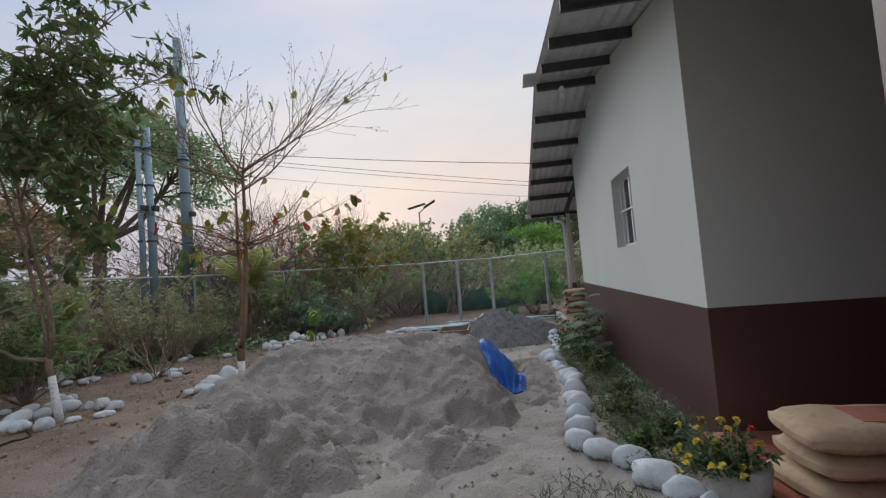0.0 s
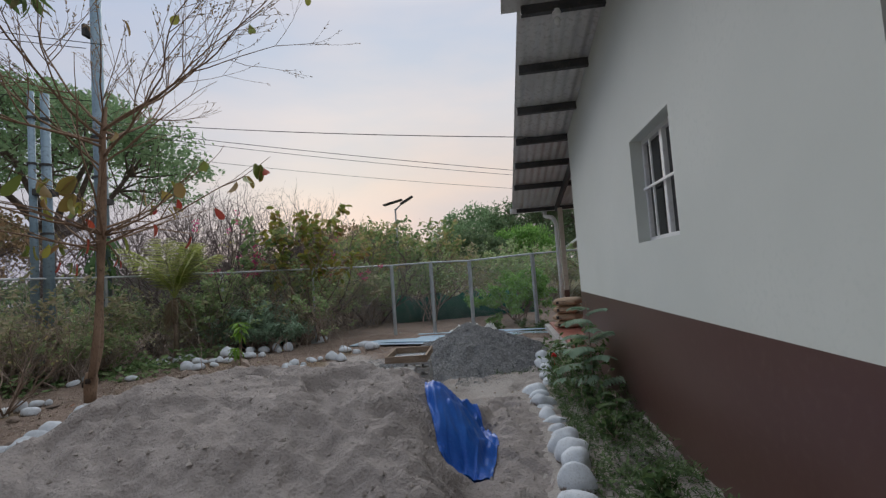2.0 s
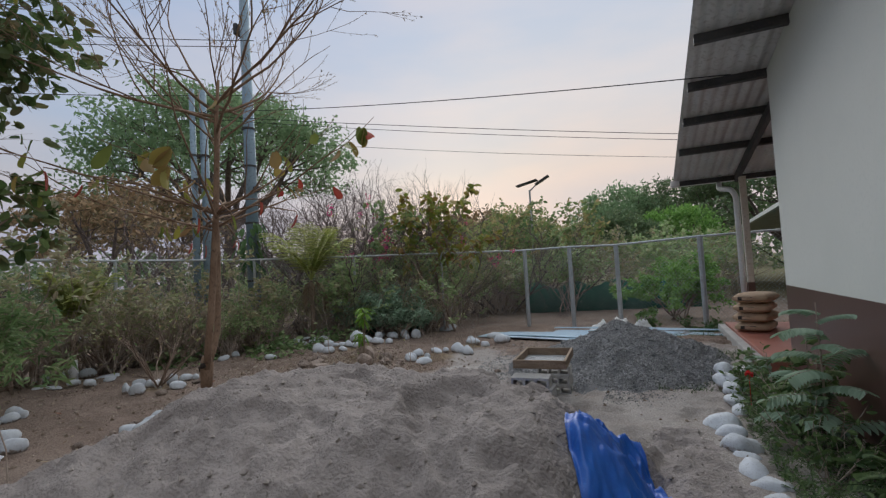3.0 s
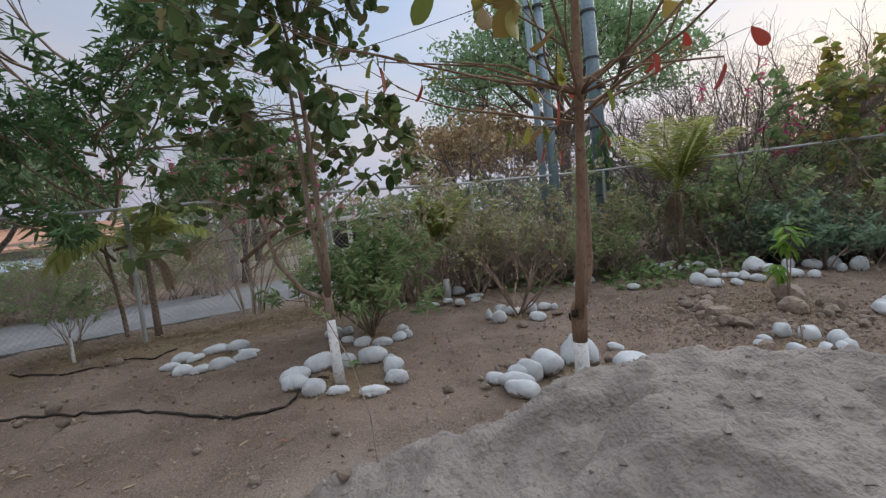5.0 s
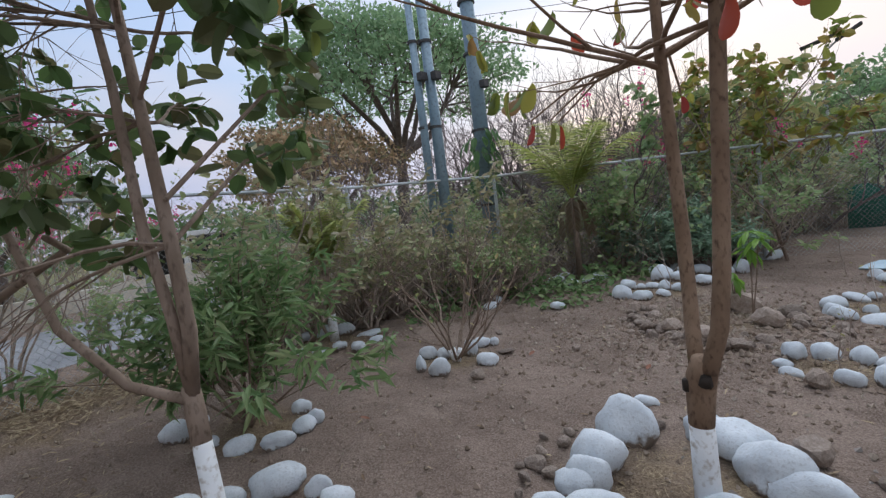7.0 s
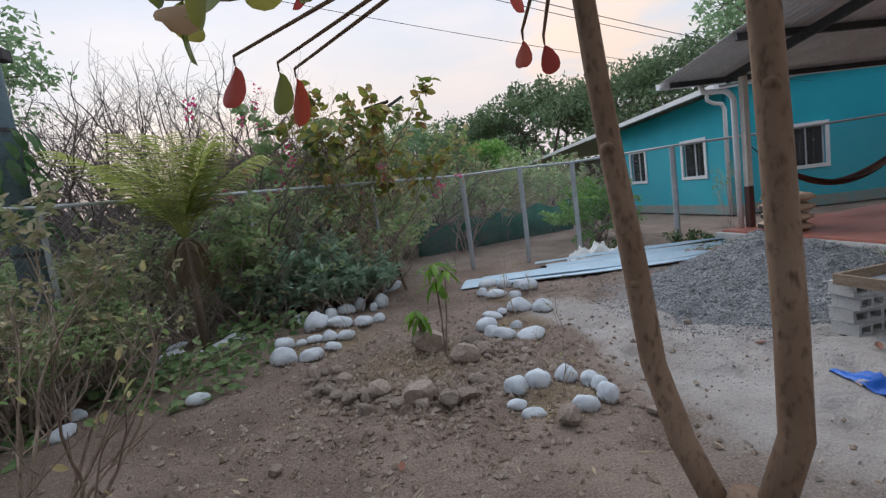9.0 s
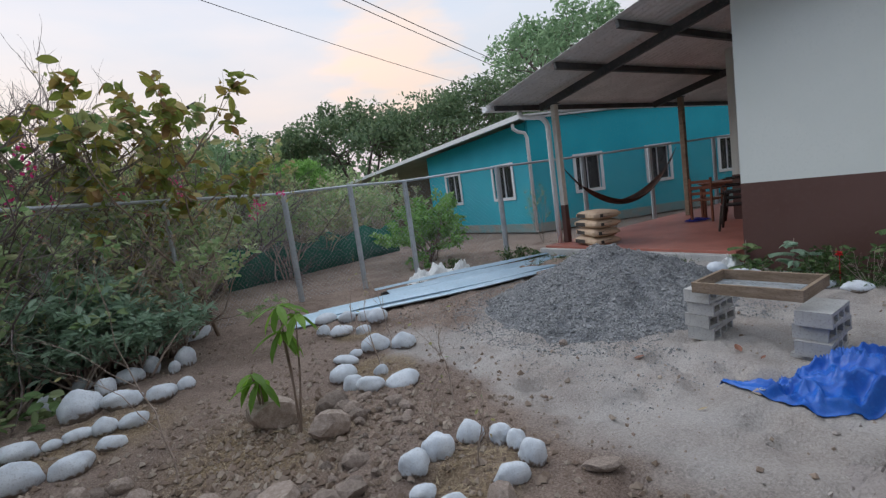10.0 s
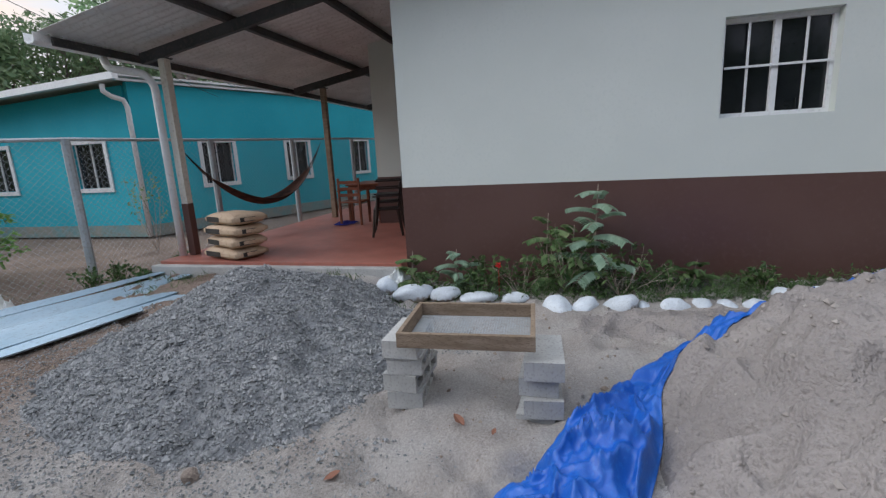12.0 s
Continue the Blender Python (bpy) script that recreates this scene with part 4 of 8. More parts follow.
# ---- road and far side ----
def build_road():
    c = [(-12.6, -40), (-13.0, -8), (-13.4, 0.5), (-13.6, 4.0), (-15.2, 9.0), (-19.5, 15), (-36, 30)]
    v, f = [], []
    for i, (x, y) in enumerate(c):
        a, b = Vector(c[max(i - 1, 0)]), Vector(c[min(i + 1, len(c) - 1)])
        d = (b - a).normalized()
        s = Vector((-d.y, d.x)) * 2.1
        v += [(x + s.x, y + s.y, 0.02), (x - s.x, y - s.y, 0.02), (x + s.x, y + s.y, -0.2), (x - s.x, y - s.y, -0.2)]
    for i in range(len(c) - 1):
        a = 4 * i
        f += [(a, a + 1, a + 5, a + 4), (a, a + 4, a + 6, a + 2), (a + 1, a + 3, a + 7, a + 5)]
    tagged(mesh_part("road", raw_mesh("road", v, f), "asphalt"), "narrow grey village road beyond the fence", "road", kind="structure")


build_road()

# ---- stones ----
def stone_mesh(seed, flat=0.74, rough=0.24):
    rng = random.Random(seed)
    bm = bmesh.new()
    bmesh.ops.create_icosphere(bm, subdivisions=3, radius=1.0)
    off = Vector((rng.random() * 20, rng.random() * 20, rng.random() * 20))
    ax = (1.0, rng.uniform(0.62, 0.85), flat * rng.uniform(0.85, 1.15))
    for _ in range(3):                                  # one or two worn flats
        nrm = Vector((rng.gauss(0, 1), rng.gauss(0, 1), rng.gauss(0, 1))).normalized()
        lim = rng.uniform(0.78, 0.95)
        for v in bm.verts:
            d = v.co.dot(nrm)
            if d > lim:
                v.co -= nrm * (d - lim) * 0.8
    for v in bm.verts:
        k = 1 + rough * noise.noise(v.co * 1.1 + off) + 0.3 * rough * noise.noise(v.co * 3.5 + off)
        v.co = Vector((v.co.x * ax[0], v.co.y * ax[1], v.co.z * ax[2])) * k
    for f in bm.faces:
        f.smooth = True
    me = bpy.data.meshes.new("stone")
    bm.to_mesh(me)
    bm.free()
    return me


def rock_mesh(seed):
    rng = random.Random(seed)
    bm = bmesh.new()
    bmesh.ops.create_icosphere(bm, subdivisions=2, radius=1.0)
    off = Vector((rng.random() * 20, rng.random() * 20, rng.random() * 20))
    for _ in range(5):                                  # chipped flat faces
        nrm = Vector((rng.gauss(0, 1), rng.gauss(0, 1), rng.gauss(0, 1))).normalized()
        lim = rng.uniform(0.55, 0.8)
        for v in bm.verts:
            d = v.co.dot(nrm)
            if d > lim:
                v.co -= nrm * (d - lim)
    for v in bm.verts:
        v.co = Vector((v.co.x, v.co.y * 0.75, v.co.z * 0.65)) * (1 + 0.15 * noise.noise(v.co * 1.6 + off))
    me = bpy.data.meshes.new("rock")
    bm.to_mesh(me)
    bm.free()
    return me


def bare_foot(m, bare, lo=-0.42, hi=-0.2):
    """Leaves the underside of a painted stone bare, with a ragged edge."""
    nt = m.node_tree
    n, l = nt.nodes, nt.links
    b = n["Principled BSDF"]
    src = b.inputs["Base Color"].links[0].from_socket
    co, sp, no = n.new("ShaderNodeTexCoord"), n.new("ShaderNodeSeparateXYZ"), n.new("ShaderNodeTexNoise")
    no.inputs["Scale"].default_value, no.inputs["Detail"].default_value = 3.5, 5
    l.new(co.outputs["Object"], sp.inputs[0])
    l.new(co.outputs["Object"], no.inputs["Vector"])
    ad = n.new("ShaderNodeMath")
    ad.operation = "MULTIPLY_ADD"
    ad.inputs[1].default_value = 0.9
    l.new(no.outputs["Fac"], ad.inputs[0])
    l.new(sp.outputs["Z"], ad.inputs[2])
    mr = n.new("ShaderNodeMapRange")
    mr.inputs[1].default_value, mr.inputs[2].default_value = lo + 0.45, hi + 0.45
    l.new(ad.outputs[0], mr.inputs[0])
    mx = n.new("ShaderNodeMix")
    mx.data_type = "RGBA"
    mx.inputs[6].default_value = (*bare, 1)
    l.new(mr.outputs[0], mx.inputs[0])
    l.new(src, mx.inputs[7])
    l.new(mx.outputs[2], b.inputs["Base Color"])


bare_foot(M["limewash"], (0.22, 0.18, 0.15), -0.32, -0.14)
STONES, ROCKS = [stone_mesh(i) for i in range(10)], [rock_mesh(i) for i in range(8)]
for me in STONES:
    me.materials.append(M["limewash"])
for me in ROCKS:
    me.materials.append(M["rock"])
srng = random.Random(11)


def lay_stones(rows, group, rock=False, grow=1.06):
    """Stones lying as they were put: place, half width, half height and turn of each."""
    for x, y, r, h, turn in rows:
        ob = new("rock" if rock else "whitewashed_stone", srng.choice(ROCKS if rock else STONES))
        deep = (0.45 * r + 0.55 * h) * srng.uniform(0.9, 1.1)
        ob.matrix_world = pose(x, y, top_of(x, y) + h * 0.62, srng.uniform(-10, 10), srng.uniform(-12, 12), turn + srng.choice((0, 180)) + srng.uniform(-12, 12)) @ Matrix.Diagonal((r * grow, deep * 1.2, h * 1.55 if not rock else h * 1.5, 1))
        tagged(ob, "rough brown field rock lying on the soil" if rock else "lime-washed white river stone edging a planting", "rock" if rock else "stone", group)


def put_stone(x, y, r, group, tilt=None, dz=0.0, rock=False):
    me = srng.choice(ROCKS if rock else STONES)
    ob = new("rock" if rock else "whitewashed_stone", me)
    rx = srng.uniform(-30, 30) if tilt is None else tilt
    ob.matrix_world = pose(x, y, top_of(x, y) + r * 0.42 + dz, rx, srng.uniform(-30, 30), srng.uniform(0, 360)) @ Matrix.Diagonal((r, r * srng.uniform(0.9, 1.1), r * srng.uniform(0.9, 1.15), 1))
    if rock:
        tagged(ob, "rough brown field rock lying on the soil", "rock", group)
    else:
        tagged(ob, "lime-washed white river stone edging a planting", "stone", group)
    return ob


lay_stones(((-4.91, 7.17, 0.18, 0.15, 31), (-4.94, 6.82, 0.14, 0.13, 35), (-4.92, 6.59, 0.13, 0.12, 37), (-4.94, 6.51, 0.10, 0.08, 39), (-4.97, 6.29, 0.09, 0.06, 42), (-4.76, 6.36, 0.14, 0.07, 38), (-4.60, 6.31, 0.14, 0.07, 36), (-4.44, 6.43, 0.07, 0.04, 31), (-4.97, 7.67, 0.09, 0.04, 28), (-4.54, 7.43, 0.11, 0.10, 23), (-4.34, 7.26, 0.17, 0.11, 21), (-4.16, 7.08, 0.17, 0.14, 19), (-4.01, 7.01, 0.18, 0.09, 16), (-4.29, 6.64, 0.13, 0.07, 25)), "stones round the almond tree")
lay_stones(((-5.25, 6.64, 0.07, 0.05, 42), (-4.03, 7.38, 0.09, 0.10, 15), (-4.93, 6.16, 0.05, 0.04, 44), (-4.81, 7.41, 0.05, 0.04, 27), (-5.13, 6.60, 0.05, 0.04, 41)), "brown rocks of the yard", True)
for x, y, r in ((-5.22, 6.62, .06), (-5.2, 6.45, .07), (-5.2, 6.9, .07), (-5.27, 6.75, .06), (-5.3, 6.55, .05), (-5.16, 6.32, .05), (-5.22, 7.02, .06), (-5.1, 7.2, .06), (-3.62, 6.85, .07), (-3.75, 7.3, .06), (-5.02, 7.42, .05), (-5.34, 6.9, .05), (-5.12, 6.22, .05), (-3.55, 7.2, .05)):
    put_stone(x, y, r * 0.75, "brown rocks of the yard", rock=True)
lay_stones(((-6.52, 5.10, 0.16, 0.10, 78), (-6.37, 4.83, 0.13, 0.08, 82), (-6.09, 4.79, 0.12, 0.08, 82), (-5.91, 4.93, 0.10, 0.09, 79), (-5.68, 5.09, 0.10, 0.05, 74), (-6.46, 5.36, 0.11, 0.10, 73), (-6.35, 5.62, 0.15, 0.09, 68), (-6.13, 5.75, 0.08, 0.06, 65), (-5.86, 5.69, 0.09, 0.10, 64), (-5.59, 5.61, 0.11, 0.08, 63), (-5.50, 5.37, 0.13, 0.06, 67)), "stones round the round-leaved tree")
lay_stones(((-7.75, 5.52, 0.11, 0.09, 76), (-7.91, 5.75, 0.06, 0.07, 74), (-7.38, 5.61, 0.08, 0.05, 73), (-7.09, 5.72, 0.11, 0.07, 71), (-6.92, 5.92, 0.12, 0.07, 67), (-6.93, 6.14, 0.08, 0.07, 65), (-6.97, 6.26, 0.06, 0.07, 63), (-7.25, 6.31, 0.08, 0.07, 64)), "stones round the mango bush")
lay_stones(((-9.44, 7.68, 0.15, 0.06, 62), (-9.35, 7.93, 0.15, 0.08, 60), (-9.19, 8.14, 0.14, 0.08, 57), (-8.87, 8.30, 0.17, 0.05, 55), (-8.93, 7.33, 0.10, 0.05, 62), (-8.34, 7.73, 0.09, 0.07, 57), (-8.59, 7.63, 0.09, 0.06, 59), (-8.46, 8.09, 0.09, 0.05, 54), (-8.69, 7.41, 0.09, 0.04, 61)), "stones round the small palm")
lay_stones(((-7.26, 7.83, 0.09, 0.08, 49), (-7.09, 7.89, 0.07, 0.08, 48), (-7.04, 7.50, 0.05, 0.08, 50), (-6.80, 7.51, 0.11, 0.08, 49), (-6.92, 8.12, 0.08, 0.11, 44), (-6.97, 8.39, 0.09, 0.07, 43), (-6.86, 8.48, 0.05, 0.06, 41), (-6.58, 7.97, 0.11, 0.07, 43)), "stones round the dry shrub")
lay_stones(((-6.41, 7.61, 0.08, 0.05, 44), (-6.58, 8.29, 0.09, 0.03, 40)), "brown rocks of the yard", True)
lay_stones(((-8.38, 4.09, 0.16, 0.06, 93), (-8.18, 4.36, 0.14, 0.08, 90), (-7.93, 4.47, 0.13, 0.04, 89), (-7.65, 4.42, 0.14, 0.05, 89), (-7.53, 4.16, 0.15, 0.07, 93), (-7.63, 3.93, 0.12, 0.06, 96), (-7.71, 3.75, 0.10, 0.07, 98), (-7.94, 3.61, 0.11, 0.05, 99), (-8.21, 3.72, 0.12, 0.07, 97), (-8.17, 3.86, 0.11, 0.05, 96)), "stones round the empty bed")
lay_stones(((-4.05, 9.20, 0.09, 0.09, 157), (-4.25, 9.14, 0.09, 0.08, 160), (-4.31, 8.95, 0.07, 0.04, 160), (-4.24, 8.78, 0.09, 0.04, 157), (-3.81, 9.19, 0.08, 0.09, 153), (-3.68, 9.05, 0.07, 0.08, 150), (-3.67, 8.91, 0.06, 0.07, 148), (-3.70, 8.74, 0.08, 0.09, 147), (-3.90, 8.69, 0.10, 0.07, 150)), "stones round the sapling")
lay_stones(((-4.07, 8.56, 0.08, 0.09, 152), (-3.49, 8.43, 0.11, 0.04, 140)), "brown rocks of the yard", True)
lay_stones(((-3.47, 11.45, 0.16, 0.10, 160), (-3.21, 11.28, 0.14, 0.09, 157), (-3.71, 11.42, 0.06, 0.05, 163), (-3.86, 11.31, 0.12, 0.05, 164), (-4.04, 10.90, 0.11, 0.09, 165), (-4.04, 10.65, 0.09, 0.09, 164), (-3.96, 10.44, 0.12, 0.07, 162), (-3.75, 10.69, 0.07, 0.05, 161), (-3.68, 10.39, 0.14, 0.08, 158)), "stones round the bare sapling")
lay_stones(((-3.67, 12.66, 0.09, 0.07, 166), (-3.51, 12.41, 0.14, 0.08, 164), (-3.39, 13.44, 0.14, 0.09, 165), (-3.18, 13.12, 0.12, 0.09, 163), (-3.24, 12.37, 0.10, 0.08, 161), (-2.95, 12.53, 0.13, 0.10, 159), (-2.97, 12.94, 0.11, 0.09, 161)), "stones beside the zinc sheets")
lay_stones(((-6.39, 11.31, 0.12, 0.08, 13), (-6.34, 10.89, 0.15, 0.10, 13), (-6.03, 10.81, 0.13, 0.08, 10), (-6.04, 11.31, 0.10, 0.05, 9), (-5.87, 11.26, 0.09, 0.07, 7), (-5.68, 11.26, 0.10, 0.06, 5), (-5.82, 11.00, 0.10, 0.06, 7), (-6.20, 11.28, 0.06, 0.04, 11), (-6.42, 12.52, 0.09, 0.09, 10), (-6.09, 11.88, 0.17, 0.13, 8), (-6.24, 13.11, 0.09, 0.09, 8), (-5.97, 12.60, 0.09, 0.11, 6), (-5.78, 11.78, 0.15, 0.08, 5), (-5.78, 12.91, 0.12, 0.10, 4), (-5.59, 13.15, 0.09, 0.12, 3), (-5.48, 11.77, 0.13, 0.08, 2), (-5.36, 12.87, 0.06, 0.09, 1), (-5.23, 13.08, 0.11, 0.13, 179), (-5.28, 11.92, 0.09, 0.06, 0), (-5.06, 14.61, 0.24, 0.10, 178)), "stones round the flower bed")
lay_stones(((-7.92, 11.87, 0.16, 0.07, 25), (-8.09, 12.48, 0.13, 0.04, 24), (-7.48, 11.66, 0.13, 0.06, 22), (-7.29, 11.88, 0.12, 0.08, 20), (-7.22, 12.14, 0.16, 0.08, 18), (-7.01, 10.24, 0.10, 0.06, 24), (-8.04, 10.01, 0.11, 0.06, 40), (-8.15, 10.39, 0.09, 0.06, 39)), "stones at the fence")
# border of the bed along the house
G = "stones edging the bed along the house"
lay_stones(((0.56, 5.35, 0.13, 0.09, 174), (0.54, 5.06, 0.13, 0.09, 172), (0.54, 4.79, 0.14, 0.09, 173), (0.48, 4.52, 0.12, 0.09, 174), (0.46, 4.26, 0.12, 0.11, 173), (0.41, 3.92, 0.12, 0.09, 173), (0.55, 3.68, 0.14, 0.09, 165), (0.73, 3.53, 0.15, 0.08, 158), (0.82, 3.25, 0.16, 0.09, 155), (0.92, 3.06, 0.13, 0.07, 150), (1.06, 2.86, 0.12, 0.07, 150)), G)
y = 5.62
while y < 8.35:
    r = srng.uniform(0.10, 0.17)
    put_stone(0.55 + 0.05 * math.sin(y * 1.3) + srng.uniform(-0.03, 0.03), y, r, G, dz=-0.085 * smooth01((y - 6.1) / 0.5) * smooth01((9.0 - y) / 0.4))
    y += r * 1.85
lay_stones(((0.72, 9.95, 0.11, 0.09, 113), (0.72, 9.66, 0.21, 0.09, 100), (0.72, 9.29, 0.16, 0.08, 100), (0.69, 8.92, 0.20, 0.07, 95), (0.68, 8.55, 0.15, 0.06, 92), (1.05, 10.06, 0.10, 0.06, 112)), G)
for i in range(130):                                     # rubble round the planting mound
    a, k = srng.uniform(2.6, 6.6), srng.uniform(0.75, 1.25)
    put_stone(-4.95 + 0.85 * k * math.cos(a), 10.05 + 0.75 * k * math.sin(a), 0.025 + 0.085 * srng.random() ** 2.6, "brown rocks of the yard", rock=True, dz=-0.01)
for x, y, r in ((-4.78, 10.30, .21), (-4.52, 9.86, .17), (-4.36, 10.28, .15), (-5.0, 9.3, .15), (-4.78, 9.15, .13), (-5.3, 9.55, .12)):
    put_stone(x, y, r, "brown rocks of the yard", rock=True)
for x, y, r in ((-3.75, 4.55, .10), (-3.62, 4.35, .06), (-5.3, 4.0, .04), (-3.9, 4.75, .05), (-2.2, 9.9, .06), (-1.7, 10.3, .05), (-8.9, 2.9, .10), (-9.2, 2.5, .08), (-7.2, 2.7, .09), (-7.5, 2.55, .06), (-7.0, 2.5, .05), (-6.7, 2.9, .06), (-7.8, 2.9, .05), (-4.6, 4.35, .05), (-4.9, 4.9, .04), (-5.1, 5.9, .06), (-7.1, 8.9, .05), (-6.0, 8.7, .06)):
    put_stone(x, y, r, "brown rocks of the yard", rock=True)


def litter():
    """Clods, straw and fallen leaves over the soil."""
    rng = random.Random(21)
    s, n = Soup(), 0
    while n < 30000:
        x, y = (rng.uniform(-9.8, 0.4), rng.uniform(0.5, 14.5)) if rng.random() < 0.6 else (rng.gauss(-4.9, 1.0), rng.gauss(9.7, 0.9))
        if sand_height(x, y) > 0:
            continue
        if sand_amount(x, y) > 0.5 and rng.random() < 0.7:
            continue
        r = 0.004 + 0.024 * rng.random() ** 6
        near = math.hypot((x + 4.9) / 1.2, (y - 10) / 1.1)
        if rng.random() < math.exp(-near) * 1.2:
            r *= 1.3
        s.stone((x, y, ground_height(x, y) + r * 0.25), r, rng)
        n += 1
    tagged(mesh_part("soil_clods", s.mesh("soil_clods"), "clod"), "small clods and pebbles strewn over the yard", "pebbles", kind="stuff")
    s = Soup()
    for cx, cy, rx, ry in RINGS:
        for _ in range(620):
            a, k = rng.uniform(0, 6.28), math.sqrt(rng.random()) * 0.85
            x, y = cx + rx * k * math.cos(a), cy + ry * k * math.sin(a)
            h = rng.uniform(0, 6.28)
            s.leaf(Vector((x, y, top_of(x, y) + rng.uniform(0.004, 0.03))), Vector((math.cos(h), math.sin(h), rng.uniform(-0.2, 0.2))), Vector((0, 0, 1)), rng.uniform(0.03, 0.09), 0.0045, 0.1, "far")
    n = 0
    while n < 1100:
        x, y = rng.uniform(-10.2, -8.0) if rng.random() < 0.6 else rng.uniform(-9, 0), rng.uniform(0.5, 13)
        if sand_height(x, y) > 0 or (sand_amount(x, y) > 0.3 and rng.random() < 0.88):
            continue
        h = rng.uniform(0, 6.28)
        s.leaf(Vector((x, y, ground_height(x, y) + 0.012)), Vector((math.cos(h), math.sin(h), rng.uniform(0, 0.25))), Vector((0, 0, 1)), rng.uniform(0.04, 0.10), rng.uniform(0.008, 0.025), 0.1, "far")
        n += 1
    n = 0
    while n < 1500:
        x, y = rng.uniform(-9.8, -4.6), rng.uniform(1.2, 5.2) if rng.random() < 0.6 else rng.uniform(1.2, 10.5)
        if sand_height(x, y) > 0 or rng.random() > 0.25 + 0.9 * max(0.0, fbm(x, y, 1.1)):
            continue
        h = rng.uniform(0, 6.28)
        wide = rng.random() < 0.12
        s.leaf(Vector((x, y, ground_height(x, y) + 0.01)), Vector((math.cos(h), math.sin(h), rng.uniform(-0.05, 0.3))), Vector((0, 0, 1)), rng.uniform(0.04, 0.12), rng.uniform(0.015, 0.03) if wide else 0.006, 0.15, "oval" if wide else "far")
        n += 1
    for _ in range(5200):                                # drift of dry leaves along the road fence
        y = rng.uniform(1.6, 6.2)
        x = -10.15 + 0.12 * (y - 3) + rng.gauss(0, 0.42)
        h = rng.uniform(0, 6.28)
        s.leaf(Vector((x, y, ground_height(x, y) + rng.uniform(0.005, 0.05))), Vector((math.cos(h), math.sin(h), rng.uniform(-0.1, 0.35))), Vector((0, 0, 1)), rng.uniform(0.05, 0.15), rng.uniform(0.008, 0.03), 0.2, "far")
    tagged(mesh_part("straw_litter", s.mesh("straw_litter"), "strawbits"), "straw and dry fallen leaves on the soil", "litter", kind="stuff")


litter()


# ---- gravel, blocks, sieve, tarp ----
def gravel_height(x, y):
    dx, dy = x + 0.52, y - 10.78
    u, v = dx * 0.80 + dy * 0.6, -dx * 0.6 + dy * 0.80
    d = math.hypot(u / (1.35 if u > 0 else 1.75), v / 1.55)
    h = 0.66 * max(0.0, 1 - d) ** 1.08 - 0.02
    return h + (0.03 * fbm(x, y, 2.5) + 0.015 * fbm(x, y, 9) if h > -0.015 else 0)


def gravel_far(x, y):
    dx, dy = x + 0.52, y - 10.78
    u, v = dx * 0.80 + dy * 0.6, -dx * 0.6 + dy * 0.80
    return math.hypot(u / (1.35 if u > 0 else 1.75), v / 1.55)


def build_gravel():
    xs, ys = np.arange(-2.8, 1.6, 0.04), np.arange(8.8, 13.0, 0.04)
    nx = len(xs)
    v, f = height_sheet(xs, ys, lambda x, y: ground_height(x, y) + gravel_height(x, y))
    f = [q for q in f if any(gravel_height(v[k][0], v[k][1]) > -0.012 for k in q)]
    bm = bmesh.new()
    bm.from_mesh(raw_mesh("tmp", v, f, True))
    bmesh.ops.delete(bm, geom=[q for q in bm.verts if not q.link_faces], context="VERTS")
    tagged(part("gravel_heap", bm, "gravel"), "cone-shaped heap of grey crushed gravel", "gravel heap", kind="stuff")
    rng = random.Random(8)
    s, n = Soup(), 0
    while n < 33000:
        x, y = rng.uniform(-3.2, 1.2), rng.uniform(8.6, 12.8)
        h = gravel_height(x, y)
        if h > 0 or rng.random() < (0.10 + 0.35 * smooth01((h + 0.35) / 0.33) * (gravel_far(x, y) < 1.25)) * smooth01((x + 3.2) / 0.8) * smooth01((0.3 - x) / 0.6):
            if -1.7 < x < -0.6 and 7.9 < y < 9.3:
                continue
            r = (rng.uniform(0.007, 0.015) if rng.random() < 0.985 else rng.uniform(0.015, 0.03)) * (1.0 if h > 0 else 0.7)
            s.stone((x, y, ground_height(x, y) + max(h, 0) + r * 0.3), r, rng)
            n += 1
    tagged(mesh_part("gravel_chips", s.mesh("gravel_chips"), "chip"), "loose grey gravel chips over and round the heap", "gravel", kind="stuff")


build_gravel()


def block_mesh():
    """Concrete block lying flat, 40 x 20 x 15 cm, with three hollows through its short way."""
    bm = bmesh.new()
    L, W, H = 0.40, 0.22, 0.112
    w_ = 0.026
    cell = (L - 4 * w_) / 3
    box(bm, (L, W, w_), (0, 0, w_ / 2))
    box(bm, (L, W, w_), (0, 0, H - w_ / 2))
    for k in range(4):
        box(bm, (w_, W, H - 2 * w_), (-L / 2 + w_ / 2 + k * (cell + w_), 0, H / 2))
    bmesh.ops.remove_doubles(bm, verts=bm.verts, dist=0.0005)
    me = bpy.data.meshes.new("concrete_block")
    bm.to_mesh(me)
    bm.free()
    me.materials.append(M["concrete"])
    return me


BLOCK = block_mesh()
for cx, cy, turns in ((-1.18, 9.05, (5, -4, 4, 0)), (-1.24, 8.21, (-4, 5, -2, 3))):
    z = ground_height(cx, cy) - 0.03
    for k, tn in enumerate(turns):
        ob = new("concrete_block", BLOCK)
        ob.matrix_world = pose(cx + srng.uniform(-0.02, 0.02), cy + srng.uniform(-0.015, 0.015), z + k * 0.115, 0, 0, tn)
        tagged(ob, "grey hollow concrete block in a low stack", "block", "concrete blocks under the sieve")
SZ = max(ground_height(-1.18, 9.05), ground_height(-1.26, 8.14)) - 0.03 + 4 * 0.115


